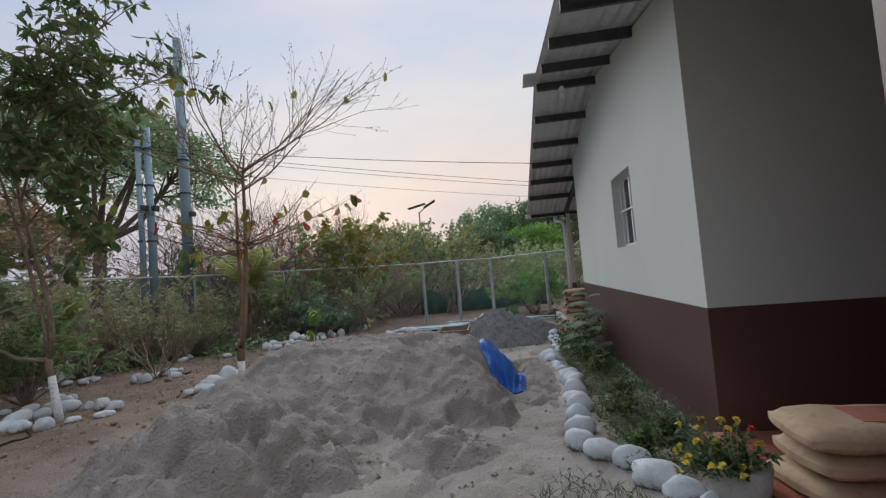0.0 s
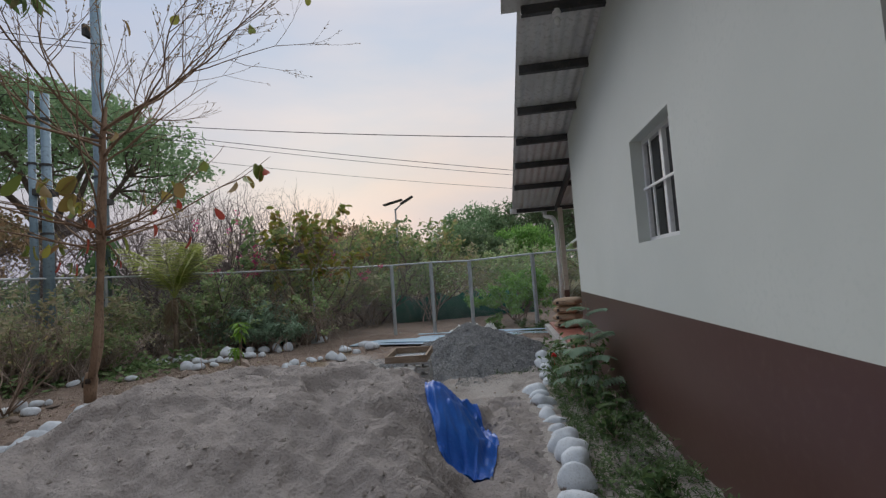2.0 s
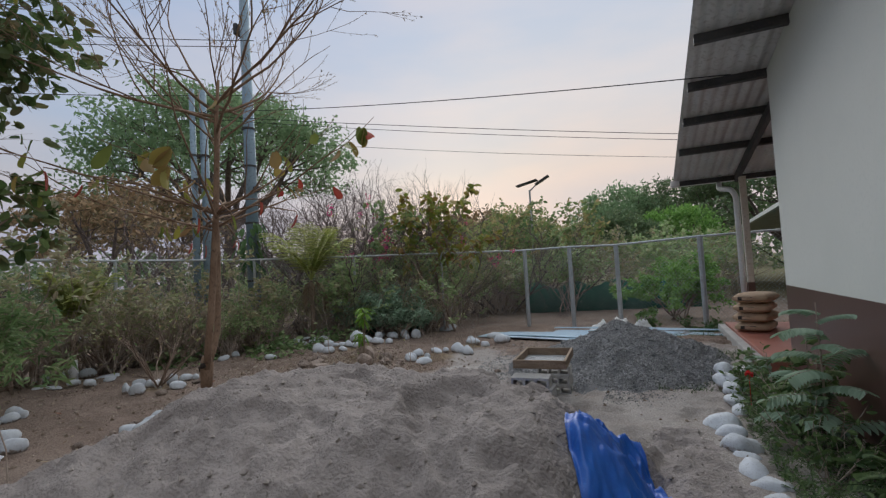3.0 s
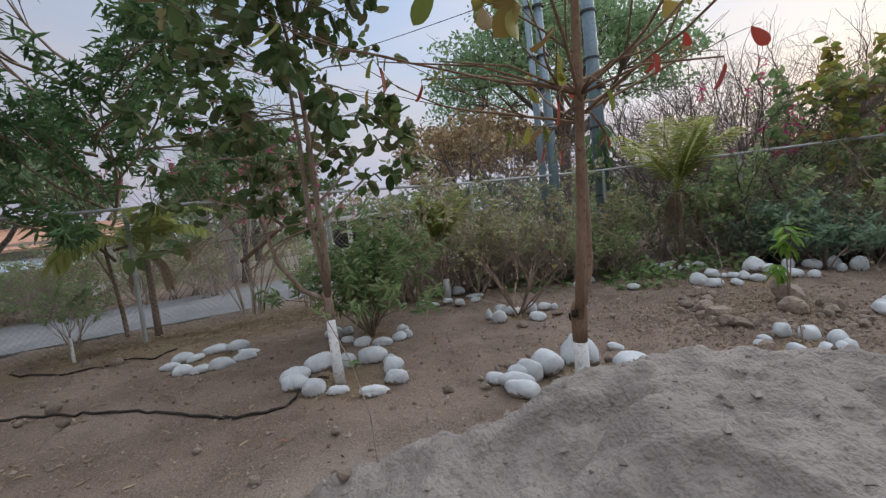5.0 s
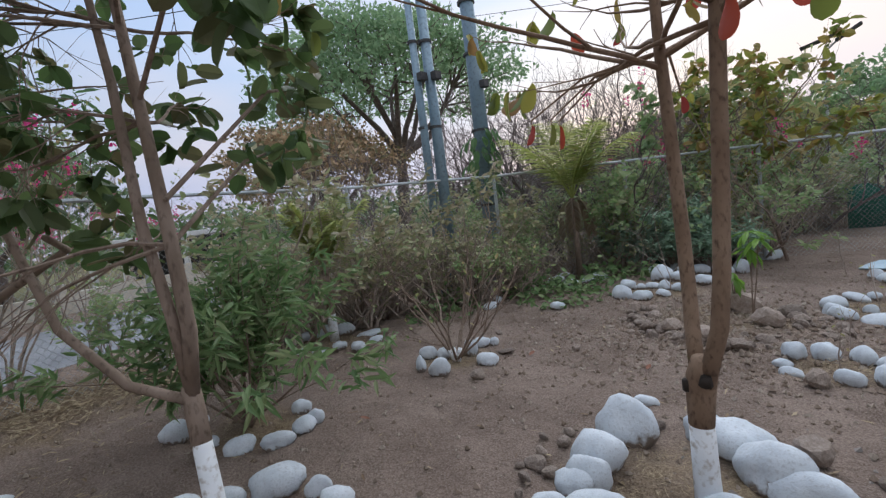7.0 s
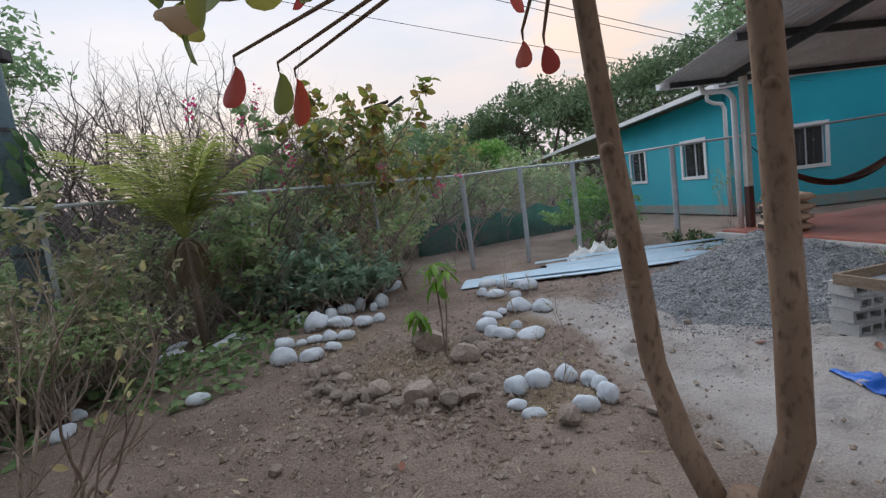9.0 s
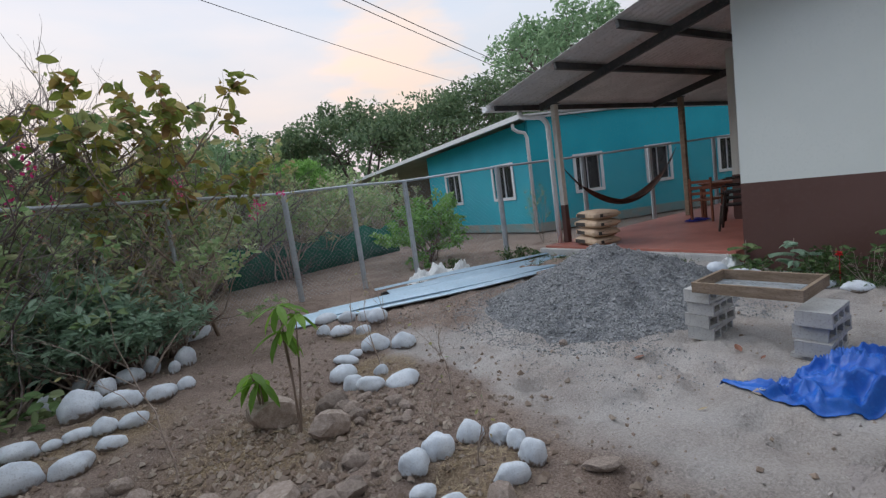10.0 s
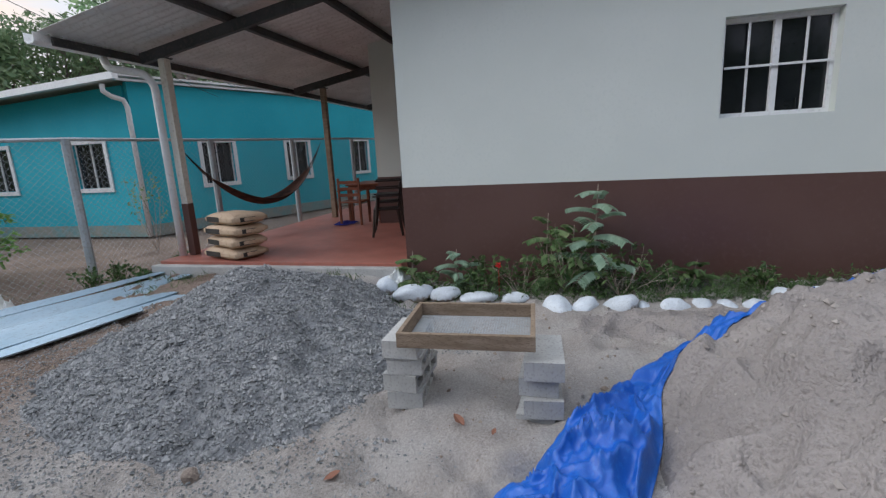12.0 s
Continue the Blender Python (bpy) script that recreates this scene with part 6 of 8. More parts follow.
def almond_tree():
    rng = random.Random(5)
    z0 = top_of(-4.37, 6.72)
    t = thing("almond_tree", "young tropical almond tree with bare twigs and few red leaves", "tree", at=(-4.37, 6.72, z0))
    o = Vector((-4.37, 6.72, z0))
    loc = lambda *p: Vector(p) - o
    s = Soup()
    s.tube([loc(-4.36, 6.70, z0 - 0.05), loc(-4.37, 6.72, 0.15), loc(-4.375, 6.725, 0.40)], [0.062, 0.057, 0.054], 14)
    mesh_part("painted_foot", s.mesh("painted_foot", True), "paint_trunk", t, "lime-washed foot of the trunk")
    s = Soup()
    s.tube([loc(-4.375, 6.725, 0.38), loc(-4.37, 6.73, 0.52), loc(-4.36, 6.73, 0.62), loc(-4.35, 6.72, 0.70)], [0.055, 0.062, 0.066, 0.045], 14)
    s.tube([loc(-4.34, 6.71, 0.58), loc(-4.265, 6.68, 0.85), loc(-4.245, 6.70, 1.1), loc(-4.23, 6.73, 1.5), loc(-4.21, 6.78, 2.2), loc(-4.22, 6.82, 2.8), loc(-4.23, 6.84, 3.3), loc(-4.2, 6.86, 3.7)], [0.038, 0.036, 0.035, 0.034, 0.032, 0.029, 0.024, 0.013], 12)
    s.tube([loc(-4.38, 6.75, 0.58), loc(-4.42, 6.87, 0.78), loc(-4.44, 6.94, 0.97), loc(-4.455, 6.965, 1.25), loc(-4.475, 6.995, 1.55), loc(-4.49, 7.015, 1.8), loc(-4.51, 7.03, 2.15), loc(-4.54, 7.09, 2.8), loc(-4.58, 7.18, 3.4)], [0.035, 0.035, 0.034, 0.034, 0.032, 0.031, 0.028, 0.022, 0.012], 12)
    for p, r in ((loc(-4.477, 6.997, 1.57), 0.022), (loc(-4.452, 6.96, 1.2), 0.017), (loc(-4.225, 6.74, 1.65), 0.02)):
        s.tube([p, p + Vector((-0.019, -0.019, 0.0)), p + Vector((-0.0245, -0.0245, 0.0)), p + Vector((-0.026, -0.026, 0.0))], [r * 1.1, r * 0.95, r * 0.6, r * 0.2], 10)
    mesh_part("trunk", s.mesh("trunk", True), "almond_bark", t)
    s = Soup()
    s.tube([loc(-4.33, 6.66, 0.60), loc(-4.325, 6.65, 0.64)], [0.03, 0.022], 9)
    mesh_part("scar", s.mesh("scar", True), "wetdark", t, "black scar at the fork")
    s = Soup()
    s.tube([loc(-4.415, 6.70, 0.55), loc(-4.42, 6.69, 0.60)], [0.022, 0.015], 9)
    mesh_part("scar", s.mesh("scar", True), "wetdark", t, "black scar at the fork")
    s, tips = Soup(), []
    top = loc(-4.23, 6.84, 3.25)
    for k in range(9):
        a = k * 6.283 / 9 + rng.uniform(-0.12, 0.12)
        e = (0.12, 0.5, 0.22)[k % 3] + rng.uniform(-0.06, 0.12)
        branch(s, top + UP * rng.uniform(-0.15, 0.25), Vector((math.cos(a), math.sin(a), e)), rng.uniform(1.1, 1.4), 0.018, 3, rng, tips, (2, 3), 0.75, 0.06, 0.64, 0.10)
    top2 = loc(-4.58, 7.15, 3.1)
    for k in range(5):
        a = k * 6.283 / 5 + 0.4
        branch(s, top2 + UP * rng.uniform(-0.1, 0.3), Vector((math.cos(a), math.sin(a), 0.8)), 0.9, 0.014, 2, rng, tips, (1, 2), 0.42, 0.04, 0.66, 0.09)
    low = []
    for c, n, ln in ((loc(-4.21, 6.79, 2.2), 6, 1.0), (loc(-4.51, 7.03, 2.12), 6, 1.0)):
        for k in range(n):
            a = k * 6.283 / n + rng.uniform(-0.3, 0.3)
            branch(s, c + UP * rng.uniform(-0.06, 0.1), Vector((math.cos(a), math.sin(a), rng.uniform(0.12, 0.4))), ln * rng.uniform(0.8, 1.25), 0.015, 2, rng, low, (1, 2), 0.5, 0.03, 0.6, 0.08)
    hang = [(-5.51, 7.46, 2.02, 1), (-5.38, 7.50, 2.0, 0), (-5.33, 7.52, 1.98, 1), (-4.56, 7.34, 1.98, 1), (-4.50, 7.31, 1.95, 1), (-3.63, 6.83, 2.28, 1), (-3.33, 7.03, 2.14, 1), (-4.54, 5.86, 2.48, 0),
            (-3.89, 6.70, 2.15, 0), (-4.13, 6.50, 2.14, 1), (-4.71, 5.48, 2.52, 1), (-5.07, 5.96, 2.52, 1)]
    for x_, y_, z_, _c in hang:
        a_, b_ = (loc(-4.51, 7.03, 2.14) if y_ > 7.1 else loc(-4.21, 6.78, 2.2)), loc(x_, y_, z_)
        s.tube([a_, a_.lerp(b_, 0.5) + UP * 0.10, b_ + UP * 0.03, b_], [0.011, 0.008, 0.005, 0.003], 6)
    mesh_part("crown_wood", s.mesh("crown_wood", True), "almond_bark", t)
    buds, green, red = Soup(), Soup(), Soup()
    for p, d in tips:
        for _ in range(3):
            buds.leaf(p - d * rng.uniform(0, 0.12), (d + rnd_dir(rng) * 0.6), UP, rng.uniform(0.02, 0.05), 0.014, 0.2, "thin")
        if rng.random() < 0.006:
            (red if rng.random() < 0.4 else green).leaf(p, Vector((rng.gauss(0, 0.4), rng.gauss(0, 0.4), -1)), rnd_dir(rng), 0.15, 0.09, 0.2, "almond")
    for p, d in low:
        if rng.random() < 0.34:
            for _ in range(rng.randint(1, 2)):
                dest = red if rng.random() < 0.10 else green
                dest.leaf(p, (Vector((d.x, d.y, 0)) * 0.6 + Vector((rng.gauss(0, 0.4), rng.gauss(0, 0.4), -0.9))), rnd_dir(rng), rng.uniform(0.13, 0.24), rng.uniform(0.09, 0.14), 0.25, "almond")
    for x_, y_, z_, c_ in hang:
        for k_ in range(1):
            dest = red if c_ and k_ == 0 else green
            dest.leaf(loc(x_, y_, z_), Vector((rng.gauss(0, 0.25), rng.gauss(0, 0.25), -1)), Vector((0.6, 0.8, rng.gauss(0, 0.3))), rng.uniform(0.14, 0.19) * (0.6 if y_ > 7.28 and x_ > -4.6 else 1), rng.uniform(0.085, 0.11) * (0.6 if y_ > 7.28 and x_ > -4.6 else 1), 0.15, "almond")
    mesh_part("bud_growth", buds.mesh("bud_growth"), "l_dry", t, "small dry buds")
    mesh_part("foliage", green.mesh("foliage", True), "l_yellow", t, "yellow-green leaves")
    mesh_part("foliage", red.mesh("foliage", True), "l_red", t, "red leaves")


almond_tree()


def round_leaf_tree():
    rng = random.Random(15)
    o = Vector((-5.97, 5.18, top_of(-5.97, 5.18)))
    t = thing("round_leaved_tree", "young tree with big round dark leaves and lime-washed foot", "tree", at=o)
    loc = lambda *p: Vector(p) - o
    s = Soup()
    s.tube([loc(-5.96, 5.18, -0.05), loc(-6.0, 5.18, 0.2), loc(-6.08, 5.19, 0.58)], [0.052, 0.047, 0.043], 12)
    mesh_part("painted_foot", s.mesh("painted_foot", True), "paint_trunk", t, "lime-washed foot of the trunk")
    s = Soup()
    s.tube([loc(-6.08, 5.19, 0.57), loc(-6.13, 5.2, 0.72), loc(-6.14, 5.2, 0.84)], [0.044, 0.046, 0.04], 10)
    s.tube([loc(-6.13, 5.2, 0.8), loc(-6.08, 5.22, 1.1), loc(-6.12, 5.22, 1.55), loc(-6.35, 5.26, 2.2), loc(-6.62, 5.3, 3.0), loc(-6.75, 5.35, 3.8), loc(-6.7, 5.35, 4.4)], [0.036, 0.034, 0.031, 0.028, 0.024, 0.018, 0.008], 9)
    s.tube([loc(-6.12, 5.19, 0.85), loc(-6.13, 5.17, 1.2), loc(-6.2, 5.14, 1.6), loc(-6.42, 5.18, 2.3), loc(-6.72, 5.2, 3.1), loc(-7.0, 5.2, 3.9)], [0.026, 0.026, 0.025, 0.022, 0.017, 0.008], 8)
    s.tube([loc(-6.13, 5.18, 0.78), loc(-6.4, 5.02, 0.86), loc(-6.75, 4.85, 1.15), loc(-7.05, 4.75, 1.7), loc(-7.2, 4.7, 2.3), loc(-7.25, 4.68, 2.9)], [0.026, 0.024, 0.022, 0.02, 0.015, 0.008], 8)
    mesh_part("trunk", s.mesh("trunk", True), "bark", t)
    s, tips = Soup(), []
    starts = [((-6.12, 5.22, 1.5), 3), ((-6.35, 5.26, 2.1), 4), ((-6.5, 5.28, 2.6), 5), ((-6.62, 5.3, 3.0), 5), ((-6.72, 5.34, 3.5), 5), ((-6.75, 5.35, 4.0), 7), ((-6.7, 5.35, 4.4), 8), ((-7.05, 4.75, 1.7), 3), ((-7.2, 4.7, 2.3), 4), ((-7.25, 4.68, 2.8), 4), ((-6.9, 5.2, 3.6), 4)]
    for c, n in starts:
        for k in range(n):
            a = rng.uniform(0, 6.283) if c[2] > 2.4 else rng.uniform(1.9, 4.4)
            branch(s, loc(*c), Vector((math.cos(a), math.sin(a), rng.uniform(-0.15, 0.5))), rng.uniform(0.5, 0.9), 0.011, 2, rng, tips, (2, 3), 0.6, -0.03, 0.62, 0.14)
    over = []
    for c, e in (((-6.6, 5.3, 2.95), (-4.9, 4.6, 4.5)), ((-6.7, 5.33, 3.4), (-4.3, 5.25, 4.35)), ((-6.72, 5.34, 3.6), (-5.3, 4.9, 5.0)), ((-6.7, 5.3, 3.2), (-5.6, 4.2, 4.4)), ((-6.72, 5.34, 3.7), (-4.6, 4.9, 5.1))):
        a_, b_ = loc(*c), loc(*e)
        m_ = a_.lerp(b_, 0.5) + UP * 0.25
        s.tube([a_, m_, b_], [0.018, 0.013, 0.006], 7)
        for q in (0.35, 0.5, 0.62, 0.72, 0.82, 0.9, 1.0):
            st_ = a_.lerp(m_, q * 2) if q < 0.5 else m_.lerp(b_, q * 2 - 1)
            for _ in range(2):
                branch(s, st_, rnd_dir(rng, 0.1, 0.5), rng.uniform(0.35, 0.6), 0.007, 1, rng, over, (2, 3), 0.6, -0.05, 0.7, 0.14)
    mesh_part("crown_wood", s.mesh("crown_wood"), "bark", t)
    lv, dry, s = Soup(), Soup(), Soup()
    for p, d in over:
        for _ in range(rng.randint(2, 4)):
            lv.leaf(p - d * rng.uniform(0, 0.2), d * 0.4 + rnd_dir(rng, -0.7, 0.6), rnd_dir(rng, 0.6), rng.uniform(0.14, 0.20), rng.uniform(0.035, 0.06), 0.2, "oval")
    side = []
    for path in (((-6.12, 5.22, 1.5), (-6.6, 5.85, 1.95), (-7.3, 6.75, 2.25)), ((-6.1, 5.22, 1.7), (-6.3, 5.9, 2.3), (-6.7, 6.5, 2.5)), ((-6.35, 5.26, 2.2), (-5.7, 5.3, 2.62), (-5.25, 5.25, 2.3)), ((-6.5, 5.28, 2.6), (-5.8, 5.1, 3.0), (-5.35, 5.0, 2.75))):
        q_ = [loc(*c) for c in path]
        s.tube(q_, [0.013, 0.010, 0.004], 7)
        for u in (0.5, 0.65, 0.78, 0.88, 0.96, 1.0):
            side.append((q_[1].lerp(q_[2], u * 2 - 1), (q_[2] - q_[1]).normalized()))
    mesh_part("side_limb", s.mesh("side_limb"), "bark", t)
    for p, d in side:
        for _ in range(7):
            lv.leaf(p + rnd_dir(rng) * 0.12, d * 0.3 + rnd_dir(rng, -0.7, 0.6), rnd_dir(rng, 0.6), rng.uniform(0.13, 0.20), rng.uniform(0.08, 0.115), 0.2, "round")
    for x_, y_, z_ in ((-4.0, 5.3, 4.1), (-4.46, 5.39, 4.14), (-4.2, 5.3, 4.35)):
        for _ in range(3):
            dry.leaf(loc(x_, y_, z_), rnd_dir(rng, -0.8, 0.5), rnd_dir(rng), 0.19, 0.10, 0.2, "oval")
    for p, d in tips:
        if p.z + o.z < 1.35 or rng.random() < 0.45 or (p.x + o.x > -5.6 and p.z + o.z < 2.3):
            continue
        for _ in range(rng.randint(1, 3)):
            lv.leaf(p, (d * 0.4 + rnd_dir(rng, -0.25, 0.7)), rnd_dir(rng, 1.0), rng.uniform(0.11, 0.19), rng.uniform(0.075, 0.115), 0.15, "round")
        if rng.random() < 0.012:
            dry.leaf(p, Vector((0.1, 0.1, -1)), rnd_dir(rng), 0.13, 0.08, 0.2, "round")
    mesh_part("crown", lv.mesh("crown"), "l_round", t)
    mesh_part("dry_foliage", dry.mesh("dry_foliage"), "l_yellow", t, "single yellowed leaves")


round_leaf_tree()


def leafy(name, label, category, at, limbs, leaf_kind, rng, leaf_n, size, width, shape, wood="bark", group="", depth=2, droop=-0.3, kids=(2, 3), keep=1.0, spread=0.6, lift=0.05):
    """A plant of crooked limbs (start, direction, length, radius) with leaves near its twig ends."""
    t = thing(name, label, category, group, at)
    s, tips = Soup(), []
    for p, d, ln, r in limbs:
        branch(s, Vector(p), Vector(d), ln, r, depth, rng, tips, kids, spread, lift)
    mesh_part("trunk", s.mesh("trunk", True), wood, t)
    lv = Soup()
    for p, d in tips:
        if rng.random() > keep:
            continue
        for _ in range(leaf_n):
            lv.leaf(p - d * rng.uniform(0, size * 1.2) + rnd_dir(rng) * size * 0.35, d * 0.5 + rnd_dir(rng, droop, 0.7), rnd_dir(rng, 0.8), size * rng.uniform(0.7, 1.2), width * rng.uniform(0.8, 1.2), 0.2, shape)
    mesh_part("crown", lv.mesh("crown"), leaf_kind, t)
    return t


prng = random.Random(31)
gz = top_of
# bushy young mango in its ring
leafy("mango_bush", "bushy young mango plant with narrow green leaves", "bush", (-7.42, 5.95, gz(-7.42, 5.95)),
      [((0, 0, 0), (prng.gauss(0, .5), prng.gauss(0, .5), 1), prng.uniform(0.66, 0.92), 0.014) for _ in range(18)], "l_bush", prng, 9, 0.15, 0.034, "thin", depth=2, kids=(1, 3), droop=-0.55)
# large mango with dark hanging leaves by the fence
leafy("mango_tree", "leafy mango tree with long dark hanging leaves", "tree", (-10.7, 2.75, gz(-10.7, 2.75)),
      [((0, 0, 0), (0.02, 0.02, 1), 2.0, 0.042)] + [((0, 0, 1.3 + 0.17 * k), (math.cos(k * 2.3) * 0.9 + 0.25, math.sin(k * 2.3) * 0.9, 0.4), 1.65, 0.028) for k in range(19)], "l_mango", prng, 12, 0.22, 0.05, "thin", depth=2, kids=(3, 4), droop=-0.7)
leafy("mango_tree", "second mango tree with long dark hanging leaves", "tree", (-8.6, 0.6, gz(-8.6, 0.6)),
      [((0, 0, 0), (0.02, 0.02, 1), 1.5, 0.05)] + [((0, 0, 1.3 + 0.2 * k), (math.cos(k * 2.3) * 0.9, math.sin(k * 2.3) * 0.9 + 0.1, 0.5), 1.1, 0.028) for k in range(12)], "l_mango", prng, 13, 0.22, 0.05, "thin", depth=2, kids=(3, 4), droop=-0.7)
# dry shrub in its ring
dry_ = leafy("dry_shrub", "nearly leafless shrub with grey forking stems", "shrub", (-6.93, 7.9, gz(-6.93, 7.9)),
      [((0, 0, 0), (math.cos(k) * 0.85, math.sin(k) * 0.85, 1), prng.uniform(0.6, 0.85), 0.015) for k in range(11)], "l_hedge", prng, 1, 0.06, 0.03, "oval", "bark", depth=3, kids=(1, 2), keep=0.25)
s_ = Soup()
for k in range(5):
    s_.tube([(-6.93 + 0.02 * math.cos(k), 7.9 + 0.02 * math.sin(k), gz(-6.93, 7.9) - 0.02), (-6.93 + 0.06 * math.cos(k * 1.3), 7.9 + 0.06 * math.sin(k * 1.3), gz(-6.93, 7.9) + 0.13)], [0.024, 0.021], 8)
mesh_part("painted_foot", s_.mesh("painted_foot", True), "paint_trunk", dry_, "lime-washed foot of the stems").matrix_parent_inverse = Matrix.Translation((6.93, -7.9, -gz(-6.93, 7.9)))
# saplings
for x, y, h, lk, n in ((-4.66, 10.05, 0.86, "l_bright", 8), (-4.86, 10.25, 0.45, "l_bright", 5)):
    t = thing("mango_sapling", "bright green mango sapling on the mound", "sapling", "saplings of the yard", (x, y, gz(x, y)))
    s_, lv_ = Soup(), Soup()
    for k in range(3 if h > 0.4 else 2):
        tip = Vector((prng.gauss(0, 0.05), prng.gauss(0, 0.05), h * prng.uniform(0.85, 1.1)))
        s_.tube([(0, 0, 0), tip * 0.5 + Vector((0.01, 0, 0)), tip], [0.009, 0.007, 0.004], 6)
        for j in range(n):
            a = j * 6.283 / n + prng.uniform(-0.3, 0.3)
            lv_.leaf(tip, Vector((math.cos(a), math.sin(a), prng.uniform(-1.0, 0.1))), UP, prng.uniform(0.16, 0.25), 0.06, 0.35, "oval")
    mesh_part("stem", s_.mesh("stem"), "bark", t)
    mesh_part("foliage", lv_.mesh("foliage"), lk, t)
for x, y, h in ((-3.95, 8.92, 0.45), (-3.6, 9.75, 0.75), (-3.68, 10.85, 0.9), (-3.42, 12.25, 1.0), (-5.42, 10.05, 1.45), (-3.9, 9.5, 0.5), (-3.2, 11.6, 0.8), (-3.95, 12.9, 1.2)):
    leafy("bare_sapling", "thin bare sapling with few small leaves", "sapling", (x, y, gz(x, y)), [((0, 0, 0), (prng.gauss(0, .06), prng.gauss(0, .06), 1), h * 0.55, 0.007)], "l_hedge", prng, 1, 0.035, 0.018, "oval", "greytwig", "saplings of the yard", depth=2, kids=(1, 2), keep=0.25, spread=0.45)
leafy("leafy_sapling", "thin single-stemmed sapling with a tuft of leaves", "sapling", (-4.12, 4.98, gz(-4.12, 4.98)), [((0, 0, 0), (0.01, 0.0, 1), 0.98, 0.006)], "l_bush", prng, 5, 0.05, 0.02, "oval", "greytwig", "saplings of the yard", depth=0)


def palm(x, y, h, fronds, length, label, dead=0, seed=1, foot="", lean=0.9):
    rng = random.Random(seed)
    t = thing("palm", label, "palm", "palms of the yard", (x, y, gz(x, y)))
    s = Soup()
    s.tube([(0, 0, -0.03), (0.01, 0, h * 0.5), (0, 0, h)], [0.06, 0.05, 0.045], 10)
    mesh_part("trunk", s.mesh("trunk", True), "bark", t)
    if foot:
        s = Soup()
        s.tube([(0, 0, -0.03), (0.005, 0, 0.36)], [0.066, 0.058], 10)
        mesh_part("painted_foot", s.mesh("painted_foot", True), "paint_trunk", t, "lime-washed foot of the trunk")
    for k in range(fronds + dead):
        is_dead = k >= fronds
        a = k * 2.4 + rng.uniform(-0.3, 0.3)
        e = rng.uniform(1.5, 4.2) if not is_dead else 0.3
        d = Vector((math.cos(a), math.sin(a), e)).normalized()
        pts, p = [Vector((0, 0, h))], Vector((0, 0, h))
        ln = length * rng.uniform(0.8, 1.15) * (0.5 if is_dead else 1)
        for i in range(12):
            d = (d + Vector((0, 0, -0.13 * lean if not is_dead else -0.34))).normalized()
            p = p + d * ln / 12
            pts.append(p)
        fr, lf = Soup(), Soup()
        fr.tube(pts, [0.014 * (1 - i / 13) + 0.002 for i in range(13)], 5)
        for i in range(2, 12):
            q, dd = pts[i], (pts[min(i + 1, 12)] - pts[i - 1]).normalized()
            side = dd.cross(UP)
            side = side.normalized() if side.length > 1e-3 else Vector((1, 0, 0))
            for sub in range(4):
                qq = q.lerp(pts[min(i + 1, 12)], sub / 4 + 0.04)
                for sg in (1, -1):
                    ll = ln * 0.36 * math.sin(math.pi * (i + 1) / 14) ** 0.6
                    lf.leaf(qq, side * sg + dd * 0.7 + Vector((0, 0, -0.12 - rng.uniform(0, 0.18))), UP, ll * rng.uniform(0.9, 1.05), 0.05, 0.25, "thin")
        f_ob = mesh_part("frond", fr.mesh("frond"), "bark" if is_dead else "l_palm", t, "dry brown frond" if is_dead else "")
        mesh_part("frond_blade", lf.mesh("frond_blade"), "l_deadpalm" if is_dead else "l_palm", f_ob)
    return t


palm(-7.62, 12.25, 1.52, 9, 1.65, "young coconut palm with green and dry fronds", dead=3, seed=2, lean=0.6)
palm(-9.03, 7.85, 0.95, 8, 0.95, "small palm with a lime-washed foot", seed=4, foot="white", lean=0.5)
palm(-10.28, 3.24, 1.35, 10, 1.35, "small palm with drooping dusty fronds by the fence", seed=6, lean=1.35, dead=2)


def bougainvillea(x, y, h, n, label, seed, flowers=0.16):
    rng = random.Random(seed)
    t = thing("bougainvillea", label, "shrub", "flowering shrubs at the fence", (x, y, gz(x, y)))
    s, tips = Soup(), []
    for k in range(n):
        a = rng.uniform(0, 6.283)
        branch(s, Vector((0.15 * math.cos(a), 0.15 * math.sin(a), 0)), Vector((math.cos(a) * 0.25, math.sin(a) * 0.25, 1)), h * rng.uniform(0.4, 0.6), 0.014, 2, rng, tips, (2, 3), 0.45, 0.06)
    mesh_part("stem", s.mesh("stem"), "greytwig", t)
    lv, fl = Soup(), Soup()
    for p, d in tips:
        if rng.random() < flowers and p.z > h * 0.5:
            for _ in range(12):
                fl.leaf(p + rnd_dir(rng) * 0.07, rnd_dir(rng), rnd_dir(rng), 0.04, 0.035, 0.2, "round")
        elif rng.random() < 0.4:
            for _ in range(4):
                lv.leaf(p + rnd_dir(rng) * 0.08, rnd_dir(rng, -0.2), rnd_dir(rng), 0.07, 0.04, 0.2, "oval")
    mesh_part("foliage", lv.mesh("foliage"), "l_hedge", t)
    tagged(mesh_part("bloom", fl.mesh("bloom"), "f_pink", t, "magenta blossoms"), kind="stuff")


bougainvillea(-10.9, 4.7, 4.4, 15, "tall bougainvillea with thin bare stems and magenta blossoms", 3)
bougainvillea(-13.0, 5.9, 3.2, 10, "bougainvillea with magenta blossoms across the road", 5, 0.25)
bougainvillea(-7.4, 14.6, 3.4, 9, "bougainvillea with magenta blossoms in the hedge", 7, 0.22)
bougainvillea(-5.3, 15.6, 3.2, 8, "bougainvillea with magenta blossoms in the hedge", 9, 0.12)


